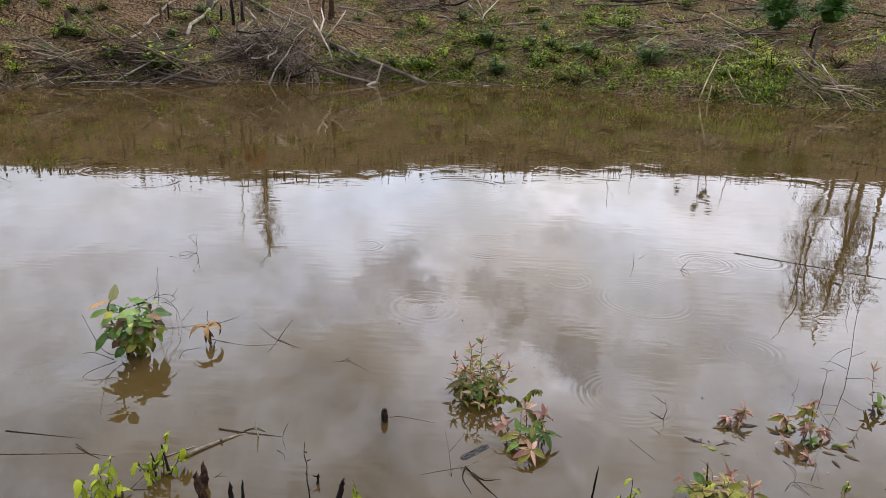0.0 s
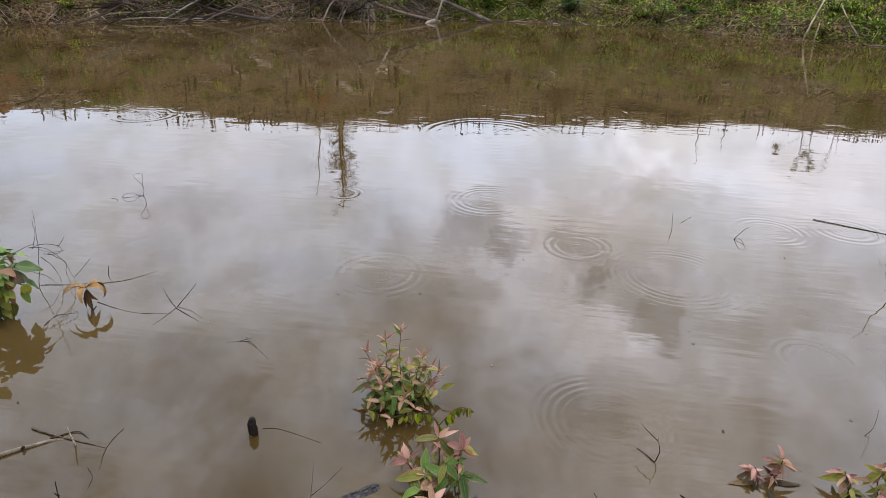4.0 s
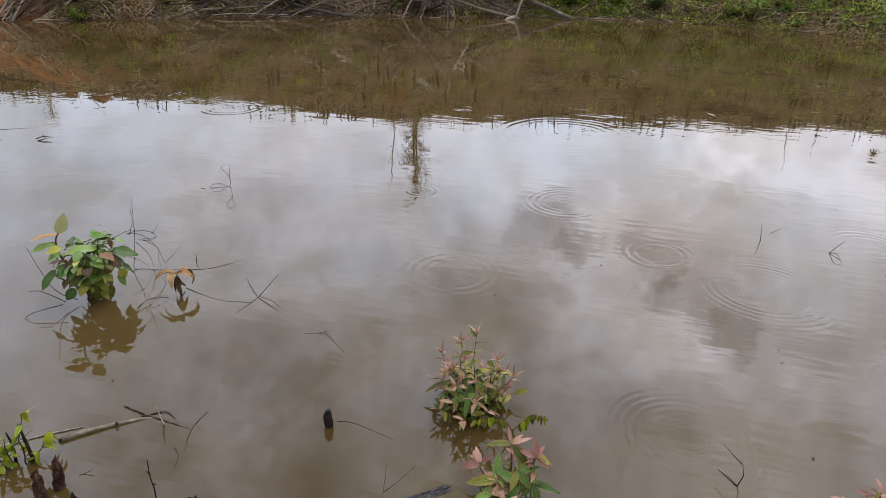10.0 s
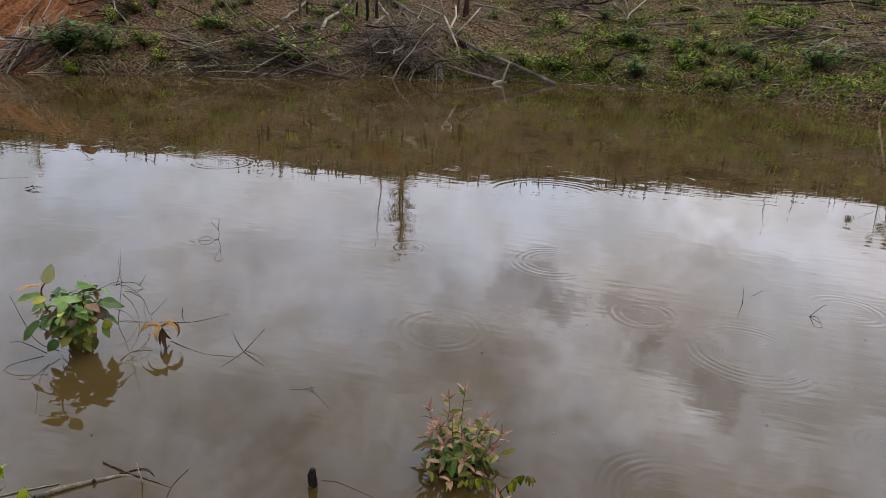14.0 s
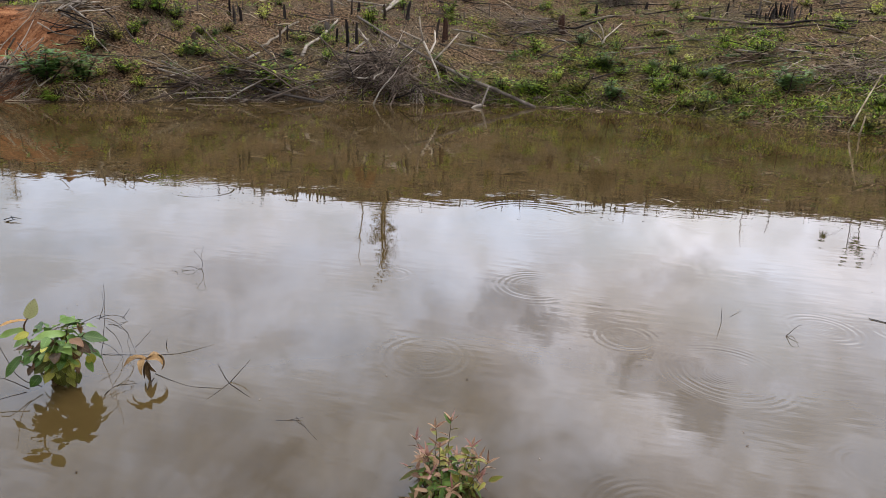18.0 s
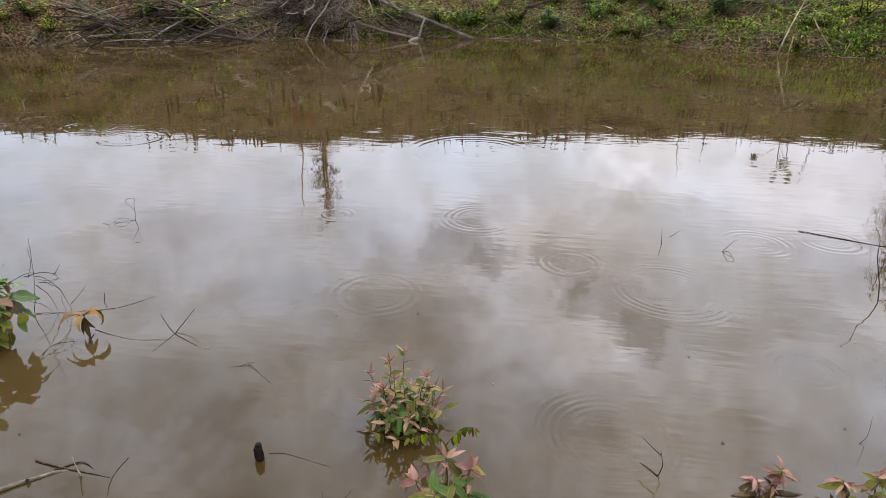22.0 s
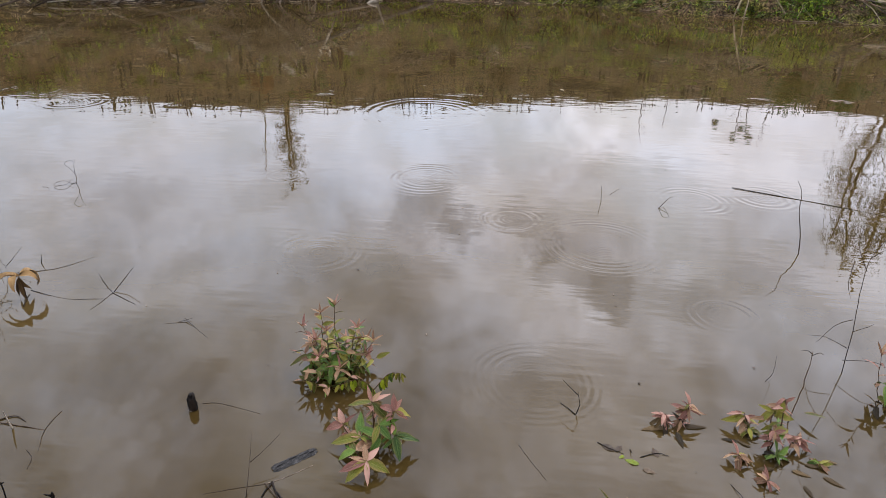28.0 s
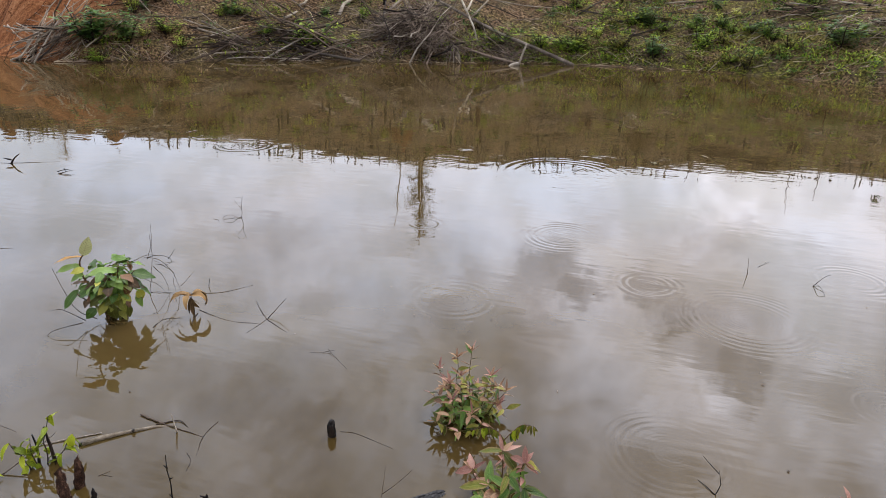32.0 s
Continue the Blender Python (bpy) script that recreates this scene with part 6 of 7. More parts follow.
for top, n in (((-0.05, 0.0, 0.29), 9), ((0.01, 0.02, 0.325), 10), ((0.1, 0.02, 0.22), 8), ((-0.14, 0.02, 0.2), 7), ((0.17, 0.0, 0.17), 7)):
    shoot(p1, (top[0] * 0.4, 0, 0), top, n, 0.072, [FULL, FULL, BLUSH, BLUSH], near, TIPS, 0.0022)
set_leaf(NARROW[gum_olive][0], p1, Vector((-0.11, -0.02, 0.09)), (-0.8, -0.3, -0.45), (-0.2, -0.6, 1), 0.1, label="large yellow-green leaf")
for a in (4.2, 4.9, 5.3):
    set_leaf(NARROW[gum_green][1], p1, Vector((0.05 * math.cos(a), 0.08 * math.sin(a), 0.09)), (0.5 * math.cos(a), math.sin(a), -0.5), (0, -0.4, 1), 0.085)

ROSETTE = {"pink": ELL[gum_pink] + NARROW[gum_pink][:1], "salmon": ELL[gum_salmon] + NARROW[gum_salmon][:1], "olive": ELL[gum_olive], "green": ELL[gum_green], "lime": ELL[gum_olive], "dull": NARROW[drowned]}


def rosette(plant, foot, centre, leaves, size=1.0, more=6, limp=0.0):
    """A shoot with a spray of leaves at its end; leaves: kind, bearing in degrees, rise against run, length."""
    s = Shape()
    stick(s, foot, centre, 0.0032, 0.0018, near, 5, 0.03, 5, 0.1)
    stem = part("stem", s, stalk, plant)
    for kind, bearing, rise, length in leaves:
        a = radians(bearing)
        o = Vector(centre).lerp(Vector(foot), limp * near.uniform(0, 0.5))
        o.z = max(o.z, 0.008)
        set_leaf(near.choice(ROSETTE[kind]), stem, o, (math.cos(a), math.sin(a), rise - limp * near.uniform(0.0, 0.8)), (0, -0.35, 1), (length + 0.012) * size, near.uniform(-0.3, 0.3) * (1 + 3 * limp), broad=0.95 - 0.25 * limp)
    kinds = [k for k, *rest in leaves if k != "dull"] or ["salmon"]
    for k in range(more):
        f = near.uniform(0.45, 1.0)
        a = near.uniform(0, 6.28)
        o = Vector(foot).lerp(Vector(centre), f)
        if o.z > 0.01:
            set_leaf(near.choice(ROSETTE[near.choice(kinds)]), stem, o, (math.cos(a), math.sin(a), near.uniform(-0.5, 0.5)), (0, -0.3, 1), near.uniform(0.028, 0.055) * size, near.uniform(-0.6, 0.6), broad=0.8)


p2 = thing("pink_coppice", (0.48, 2.645, 0), "low coppice with large green leaves and pink young ones", "shrub", "coppice shrubs")
rosette(p2, (0.0, -0.03, -0.03), (0.0, -0.1, 0.06), [("pink", -162, -0.3, 0.088), ("pink", 61, 0.2, 0.055), ("pink", -76, -0.5, 0.07), ("salmon", 169, 0.0, 0.055), ("olive", -141, -0.5, 0.09), ("olive", 4, -0.5, 0.085), ("salmon", 110, 0.4, 0.05)])
rosette(p2, (-0.06, 0.02, -0.03), (-0.113, 0.044, 0.08), [("pink", -159, -0.1, 0.06), ("pink", 29, 0.7, 0.045), ("pink", 140, 1.5, 0.045), ("salmon", 162, 0.35, 0.035), ("olive", 52, -0.8, 0.05)])
rosette(p2, (0.05, 0.03, -0.03), (0.066, 0.05, 0.15), [("pink", 103, 0.87, 0.05), ("pink", 154, 0.0, 0.06), ("olive", 41, -0.6, 0.085), ("pink", 5, -0.7, 0.05), ("olive", -160, -1.3, 0.045), ("pink", 63, 0.78, 0.04)])
rosette(p2, (-0.01, 0.05, -0.03), (-0.021, 0.087, 0.15), [("pink", 129, 1.7, 0.05), ("pink", 33, 0.2, 0.064), ("lime", 180, -0.25, 0.08), ("olive", -23, -0.7, 0.085), ("salmon", 32, 0.95, 0.04)])
rosette(p2, (0.02, 0.0, -0.03), (0.027, 0.002, 0.07), [("green", 159, 0.13, 0.085), ("olive", 143, -0.1, 0.08), ("green", -127, -0.7, 0.06)])
rosette(p2, (0.05, 0.01, -0.03), (0.074, 0.017, 0.075), [("green", 12, -0.36, 0.08), ("green", -68, -0.8, 0.08), ("green", 123, 0.6, 0.06), ("green", 33, -0.2, 0.05)])
rosette(p2, (-0.04, -0.03, -0.03), (-0.052, -0.044, 0.045), [("green", -167, -0.25, 0.065), ("salmon", 41, 0.25, 0.08), ("olive", 124, 0.0, 0.05), ("green", 143, -0.2, 0.05), ("salmon", 47, 0.2, 0.05)])
rosette(p2, (-0.03, 0.01, -0.03), (-0.046, 0.01, 0.06), [("salmon", 158, 0.0, 0.06), ("olive", -172, -0.28, 0.1), ("green", 103, 0.33, 0.09), ("green", -9, -0.4, 0.04)])
rosette(p2, (0.0, 0.02, -0.03), (0.015, 0.03, 0.1), [("green", -40, -0.3, 0.06), ("olive", 80, 0.1, 0.07), ("olive", -100, -0.5, 0.06), ("green", 20, 0.2, 0.06)])
sprig = thing("drooping_sprig", (0.43, 2.86, 0), "dark sprig with small hanging leaflets in the water", "sprig")
SPRIG = Vector((0.43, 2.86, 0))
for line in ([(0.45, 2.8, 0), (0.44, 2.84, 0.11), (0.38, 2.87, 0.13), (0.3, 2.88, 0.09)], [(0.44, 2.84, 0.11), (0.47, 2.85, 0.15), (0.5, 2.86, 0.18), (0.54, 2.88, 0.17)]):
    stem = twig_part(sprig, SPRIG, line, 0.002, stalk)
    for p in flowing([Vector(c) - SPRIG for c in line])[4:]:
        for k in range(2):
            set_leaf(near.choice(NARROW[gum_olive] * 2 + NARROW[gum_green] + LEAFLET), stem, p, (near.uniform(-0.5, 0.5), near.uniform(-0.5, 0.2), -0.9), (0, -1, 0.3), near.uniform(0.03, 0.05), name="leaflet")

FLAT = leaf_meshes("leaf", drowned, 0.3, 4, 0.06, 0.03, (0.0, 0.04))
p3 = thing("drowned_shrub", (1.88, 2.83, 0), "half-drowned shrub with limp pinkish leaves spread on the water", "shrub", "coppice shrubs")
WIDE = {m: leaf_meshes("leaf", m, 0.38, i, 0.25, 0.05, (0.4, 0.9, 1.4)) for i, m in enumerate((drowned, gum_olive, gum_salmon))}
LIMP = WIDE[drowned] * 2 + WIDE[gum_salmon] + WIDE[gum_olive] * 2 + NARROW[gum_green][1:2]
rosette(p3, (-0.05, 0.09, -0.02), (-0.079, 0.135, 0.06), [("pink", -177, 0.2, 0.06), ("salmon", -126, -0.8, 0.065), ("pink", -13, 0.0, 0.04), ("olive", -171, -0.1, 0.085), ("salmon", -136, -0.2, 0.06)], 0.92, 14, 0.55)
rosette(p3, (-0.015, 0.02, -0.02), (0.009, 0.065, 0.19), [("pink", 40, 1.6, 0.035), ("salmon", 168, 0.3, 0.045), ("pink", 17, 0.4, 0.035), ("olive", -120, -0.6, 0.06), ("olive", 60, -0.3, 0.06)], 0.92, 14, 0.55)
rosette(p3, (-0.02, -0.01, -0.02), (-0.029, 0.0, 0.1), [("pink", 180, 0.0, 0.04), ("pink", -27, -0.8, 0.04), ("pink", 12, 0.8, 0.04), ("salmon", -100, -0.5, 0.035), ("olive", 29, 0.1, 0.09), ("pink", 19, 0.0, 0.1)], 0.92, 14, 0.55)
rosette(p3, (0.0, 0.0, -0.02), (0.089, 0.037, 0.05), [("salmon", 33, 1.2, 0.04), ("salmon", -43, -0.9, 0.06), ("pink", -18, -0.15, 0.06), ("pink", -33, 0.25, 0.05)], 0.92, 14, 0.55)
rosette(p3, (-0.1, -0.04, -0.02), (-0.157, -0.067, 0.04), [("pink", 91, 0.2, 0.06), ("salmon", -98, -0.7, 0.065), ("salmon", 178, -0.25, 0.05), ("olive", 14, -0.4, 0.055)], 0.92, 14, 0.55)
rosette(p3, (-0.06, -0.11, -0.02), (-0.088, -0.169, 0.03), [("pink", 89, 0.6, 0.05), ("salmon", 164, -0.15, 0.065), ("pink", -75, -0.6, 0.045), ("pink", -5, -0.4, 0.055)], 0.92, 14, 0.55)
rosette(p3, (0.08, -0.03, -0.02), (0.126, -0.046, 0.015), [("salmon", -46, -0.1, 0.075), ("olive", 3, 0.1, 0.06), ("green", 170, -0.1, 0.05), ("dull", -60, -0.1, 0.06)], 0.92, 14, 0.55)
rosette(p3, (-0.01, -0.03, -0.02), (-0.017, -0.041, 0.03), [("green", -149, 3.0, 0.095), ("green", 165, 0.0, 0.055), ("green", 31, 0.5, 0.07), ("dull", 13, -0.2, 0.1), ("dull", 130, 0.0, 0.085), ("dull", -50, -0.4, 0.06)], 0.92, 14, 0.55)
rosette(p3, (-0.015, 0.03, -0.02), (-0.019, 0.064, 0.15), [("olive", -176, -0.9, 0.075), ("olive", 168, 0.5, 0.05), ("salmon", 166, -0.1, 0.075), ("salmon", -28, 0.2, 0.05), ("olive", 11, -0.1, 0.1)], 0.92, 14, 0.55)
rosette(p3, (-0.04, 0.06, -0.02), (-0.072, 0.091, 0.03), [("green", -5, 0.0, 0.065), ("olive", -161, -0.2, 0.06), ("dull", -124, -0.5, 0.05)], 0.92, 14, 0.55)
for x, y, a in ((-0.13, -0.05, 3.6), (-0.08, -0.14, 4.4), (0.05, -0.18, 4.9), (0.15, -0.12, 5.6), (0.19, -0.02, 6.0), (-0.15, 0.05, 3.0), (0.0, -0.05, 4.0), (0.03, -0.1, 5.9), (0.1, -0.06, 6.2), (-0.04, -0.1, 3.3), (0.08, 0.05, 0.5), (-0.1, 0.02, 2.5)):
    set_leaf(near.choice(FLAT), p3, Vector((x * 0.8, y * 0.8, 0.003)), (math.cos(a), math.sin(a), 0), (0, 0, 1), near.uniform(0.045, 0.07), name="floating_leaf")
set_leaf(NARROW[gum_green][0], p3, Vector((0.0, -0.01, 0.07)), (0.15, 0.9, 0.25), (0, -0.6, 0.8), 0.11, label="fresh green leaf")
twig_part(p3, Vector((1.88, 2.83, 0)), [(1.98, 3.0, 0.0), (2.03, 3.07, 0.12), (2.04, 3.1, 0.26)], 0.0026, stalk, wander=0.06)
twig_part(p3, Vector((1.88, 2.83, 0)), [(2.04, 3.1, 0.25), (2.02, 3.1, 0.262), (2.0, 3.1, 0.258)], 0.0016)
twig_part(p3, Vector((1.88, 2.83, 0)), [(2.04, 3.1, 0.24), (2.06, 3.09, 0.262), (2.075, 3.09, 0.255)], 0.0016)
set_leaf(NARROW[gum_olive][0], p3, Vector((0.16, 0.2, 0.03)), (0.6, -0.5, 0.3), (0, 0, 1), 0.08)

p4 = thing("drowned_shrub", (1.55, 2.92, 0), "small half-drowned shrub with limp brownish-pink leaves", "shrub", "coppice shrubs")
rosette(p4, (0.03, 0.02, -0.02), (0.046, 0.032, 0.09), [("pink", 149, 0.0, 0.06), ("pink", 91, 1.6, 0.045), ("salmon", 1, -0.15, 0.07), ("pink", -11, -0.4, 0.055), ("olive", 173, -0.7, 0.045), ("salmon", -21, 0.25, 0.05), ("salmon", -90, -0.4, 0.05)], 0.92, 14, 0.55)
rosette(p4, (-0.03, 0.01, -0.02), (-0.041, 0.01, 0.05), [("pink", 163, 0.6, 0.045), ("pink", 20, 0.3, 0.045), ("pink", -13, -0.9, 0.045), ("dull", -173, -0.4, 0.08), ("dull", -92, -0.35, 0.11), ("dull", -126, -0.7, 0.07)], 0.92, 14, 0.55)
rosette(p4, (0.02, 0.01, -0.02), (0.023, 0.011, 0.03), [("dull", -176, 2.0, 0.04), ("pink", -36, -0.4, 0.03), ("dull", -123, -0.3, 0.075), ("dull", 6, -0.3, 0.09), ("salmon", -113, -0.3, 0.045)], 0.92, 14, 0.55)
for a, l in ((3.4, 0.1), (4.8, 0.08), (0.1, 0.09)):
    set_leaf(near.choice(FLAT), p4, Vector((0.03 * math.cos(a), 0.03 * math.sin(a), 0.003)), (math.cos(a), math.sin(a), 0.0), (0, 0, 1), l, name="floating_leaf")
sodden = leaf_surface("sodden black-brown leaf", (0.015, 0.009, 0.005), (0.045, 0.027, 0.015), (0.1, 0.065, 0.035), (0.12, 0.08, 0.05), 0.35, ribs=0.1)
for x, y, a, l, m, label in ((1.39, 2.71, 1.2, 0.05, lime, "curled yellow-green leaf floating on the water"), (1.275, 2.79, -2.1, 0.055, sodden, "sodden brown leaf floating on the water"), (1.32, 2.765, 5.6, 0.04, sodden, "sodden dark leaf floating on the water"),
                             (1.345, 2.745, 2.2, 0.026, lime, "small green leaf tip floating on the water"), (1.4, 2.69, 4.4, 0.045, sodden, "sodden brown leaf floating on the water"), (1.46, 2.755, 0.2, 0.045, sodden, "sodden dark leaf floating on the water"),
                             (0.33, 2.79, 0.5, 0.042, gum_pink, "fallen pink leaf floating on the water")):
    s = Shape().leaf(Matrix(), l, l * 0.5, 0.08, 0.05, 8, 0.05)
    single("floating_leaf", s, m, (x, y, 0.002), label, "leaf", "floating leaves", turn=a)

p5 = thing("pink_seedling", (2.37, 3.15, 0), "seedling with a pink shoot and drooping green leaves", "shrub", "coppice shrubs")
shoot(p5, (0, 0, -0.02), (-0.04, 0.03, 0.22), 7, 0.07, [LIMP, YOUNG, TIPS], near, TIPS, 0.002)
shoot(p5, (0, 0, -0.02), (0.1, -0.05, 0.09), 5, 0.075, [GREENS, YOUNG], near, None, 0.002)
shoot(p5, (0, 0, -0.02), (-0.05, -0.05, 0.06), 5, 0.07, [LIMP, LIMP], near, None, 0.003)
for a in (0.4, 1.5, 4.4):
    set_leaf(NARROW[gum_green][2], p5, Vector((0, 0, 0.1)), (math.cos(a), math.sin(a), -0.2), (0, 0, 1), 0.085)
twig_part(p5, Vector((2.37, 3.15, 0)), [(2.4, 3.05, 0.0), (2.5, 2.98, 0.02), (2.62, 2.9, 0.0)], 0.004, wander=0.02)

p6 = thing("yellow_coppice", (1.26, 2.32, 0), "low coppice with broad yellow-green leaves and pink margins", "shrub", "coppice shrubs")
YELLOWS = BROAD[broad_yellow] * 3 + ELL[gum_olive] * 2 + BROAD[broad_green][:1]
for k in range(15):
    a = k * 2.4 + 0.3
    f = math.sqrt((k + 0.5) / 15)
    shoot(p6, (0.03 * math.cos(a), 0.03 * math.sin(a), -0.03), (0.18 * f * math.cos(a), 0.12 * f * math.sin(a), 0.17 - 0.09 * f), 7, 0.088, [YELLOWS, YELLOWS, YELLOWS, YOUNG], near, TIPS if k % 5 == 0 else None, 0.002)


def seedling(x, y, tops, label, leaves=7, size=0.05, lean=0.0):
    """Thin dark stems with hanging yellow-green leaflets."""
    p = thing("seedling", (x, y, 0), label, "seedling", "yellow-green seedlings")
    for dx, dy, h in tops:
        s = Shape()
        pts = stick(s, (dx * 0.2, dy * 0.2, -0.03), (dx, dy, h), 0.0028, 0.0014, near, 5, 0.03, 5)
        stem = part("stem", s, twig, p)
        for k in range(leaves):
            f = 0.35 + 0.65 * k / max(1, leaves - 1)
            i = min(4, int(f * 5))
            o = pts[i].lerp(pts[i + 1], f * 5 - i)
            a = near.uniform(0, 6.28)
            set_leaf(near.choice(LEAFLET), stem, o, (math.cos(a), math.sin(a), near.uniform(-1.3, 0.2)), (0, 0, 1), size * near.uniform(0.6, 1.15), near.uniform(-0.4, 0.4), "leaflet")
    return p


a = seedling(-1.14, 2.26, [(0.03, 0.05, 0.2), (-0.06, -0.05, 0.13), (0.07, 0.09, 0.1), (-0.02, 0.0, 0.12)], "seedling with hanging yellow-green leaves beside the stumps", 9, 0.062)
twig_part(a, Vector((-1.14, 2.26, 0)), [(-1.12, 2.3, -0.02), (-1.13, 2.3, 0.07), (-1.14, 2.3, 0.15)], 0.008, wet_wood, "dead_stem")
twig_part(a, Vector((-1.14, 2.26, 0)), [(-1.17, 2.27, -0.02), (-1.17, 2.28, 0.06), (-1.18, 2.28, 0.12)], 0.006, wet_wood, "dead_stem")
twig_part(a, Vector((-1.14, 2.26, 0)), [(-1.24, 2.18, 0.0), (-1.17, 2.26, 0.06), (-1.11, 2.32, 0.12)], 0.003, grey_wood, "dead_stem")
seedling(-1.33, 2.12, [(0.05, 0.04, 0.18), (-0.06, -0.03, 0.12), (0.08, 0.03, 0.08), (0.0, 0.0, 0.1), (-0.02, 0.05, 0.14)], "leafy yellow-green seedling at the pond margin", 10, 0.066)
seedling(0.88, 2.31, [(0.0, 0.0, 0.12), (0.04, 0.02, 0.06), (-0.04, -0.02, 0.05)], "tiny bright green seedling in the water", 3, 0.05)
seedling(1.87, 2.47, [(0.0, 0.0, 0.05), (0.02, 0.02, 0.04)], "tiny yellow seedling breaking the surface", 4, 0.035)
seedling(2.1, 2.45, [(0.0, 0.0, 0.05), (0.03, 0.0, 0.04)], "small yellow seedling beside a sunken log", 4, 0.035)
fern = thing("fern_sprig", (-0.27, 2.2, 0), "small bright green fern sprig", "fern")
twig_part(fern, Vector((-0.27, 2.2, 0)), [(-0.26, 2.16, 0.0), (-0.27, 2.2, 0.06), (-0.29, 2.22, 0.1)], 0.0015)
for k in range(12):
    f = k / 12
    for sg in (-1, 1):
        set_leaf(LEAFLET[0], fern, Vector((-0.02 * f, 0.01 * f, 0.02 + 0.08 * f)), (sg, 0.2, 0.3), (0, -1, 0.5), 0.022 * (1.1 - f), name="leaflet")
twig_part(fern, Vector((-0.27, 2.2, 0)), [(-0.26, 2.16, 0), (-0.24, 2.15, 0.05)], 0.0015)
flower = thing("pink_sprout", (-0.42, 2.12, 0), "sprout with pale pink leaves by a snag", "seedling")
for k in range(6):
    set_leaf(near.choice(PINKS + NARROW[gum_olive]), flower, Vector((0.06, 0, 0.02)), (math.cos(k * 1.05), math.sin(k * 1.05), 0.35), (0, 0, 1), 0.045)
twig_part(flower, Vector((-0.42, 2.12, 0)), [(-0.36, 2.12, -0.02), (-0.36, 2.12, 0.02)], 0.002)


# ---- stumps, snags and floating wood ----
def snag(x, y, tip, r, label, material=bark, name="stump", lumps=0.18, point=0.35, sides=9, seed=1, taper=0.0, round_top=False):
    """A broken stem: uneven shaft, splintered point; tip: offset of its top."""
    rnd = random.Random(seed)
    t = thing(name, (x, y, 0), label, "stump" if name == "stump" else "snag", "broken stems in the water")
    dx, dy, h = tip
    s = Shape()
    rows = [(-0.1, 1.08), (0.05, 1.0), (0.18, 1.05), (0.32, 0.93), (0.46, 0.99), (0.6, 0.88), (0.72, 0.86), (0.82, 0.72), (0.92, 0.55), (1.0, point)]
    if round_top:
        rows = [(-0.1, 1.05), (0.1, 1.0), (0.3, 1.03), (0.5, 0.98), (0.68, 0.97), (0.8, 0.9), (0.9, 0.76), (0.97, 0.5), (1.0, 0.2)]
    rows = [(f, k * (1 - taper * max(0, f) ** 1.5)) for f, k in rows]
    s.tube([(dx * f + rnd.gauss(0, 0.13) * r, dy * f + rnd.gauss(0, 0.13) * r, h * f) for f, k in rows], [r * k for f, k in rows], sides, lumps, rnd, slant=0.0 if round_top else r * 0.5)
    part("shaft", s, material, t)
    return t


def waterline(t, r):
    s = Shape()
    s.tube([(r * 1.04 * math.cos(a), r * 1.04 * math.sin(a), 0.0006) for a in [k * 0.4488 for k in range(15)]], 0.0006, 4, 0.8, near)
    part("foam_ring", s, brush_wood, t, "pale scum line at the water")


t = snag(-0.239, 2.78, (0.004, 0.0, 0.068), 0.0165, "short black stub sticking out of the water", wet_wood, point=0.62, seed=2, lumps=0.1, round_top=True)
waterline(t, 0.017)
snag(-0.935, 2.228, (0.0, 0.018, 0.115), 0.0175, "split brown stump leaning in the water", seed=3, point=0.3, taper=0.25, lumps=0.1, sides=12)
snag(-0.9, 2.145, (-0.04, 0.026, 0.118), 0.0185, "thick leaning brown stump in the water", seed=4, point=0.7, lumps=0.09, sides=12)
snag(-0.71, 2.08, (0.0, 0.02, 0.16), 0.0065, "thin black snag in the water", wet_wood, "snag", seed=5)
t = thing("snag", (-0.46, 2.16, 0), "slender black stem standing in the water", "snag", "broken stems in the water")
twig_part(t, Vector((0, 0, 0)), [(0.006, 0, -0.05), (0.002, 0, 0.06), (-0.006, 0.004, 0.14), (-0.004, 0.006, 0.2), (-0.014, 0.01, 0.25), (-0.01, 0.01, 0.31)], 0.0032, wet_wood, "shaft", wander=0.012)
for z, a in ((0.08, 1.0), (0.16, 3.8), (0.23, 0.3), (0.27, 3.4)):
    twig_part(t, Vector((0, 0, 0)), [(0, 0, z), (0.014 * math.cos(a), 0, z + 0.008)], 0.003, wet_wood, "bud")
snag(-0.35, 2.18, (0.03, 0.01, 0.125), 0.012, "dark broken stub leaning in the water", wet_wood, "snag", seed=7)
snag(-0.79, 2.16, (0.0, 0.0, 0.09), 0.01, "short black stub in the water", wet_wood, "snag", seed=8)
t = snag(-0.46, 2.3, (0.005, 0.0, 0.05), 0.006, "tiny forked black snag in the water", wet_wood, "snag", seed=10)
twig_part(t, Vector((0, 0, 0)), [(0, 0, 0.035), (-0.02, -0.005, 0.042)], 0.004, wet_wood)
snag(0.72, 2.29, (0.01, 0.0, 0.19), 0.0045, "thin black stem standing in the water", wet_wood, "snag", seed=11)
snag(1.22, 2.34, (-0.02, 0.02, 0.19), 0.0045, "thin dark stem among the yellow leaves", wet_wood, "snag", seed=12)

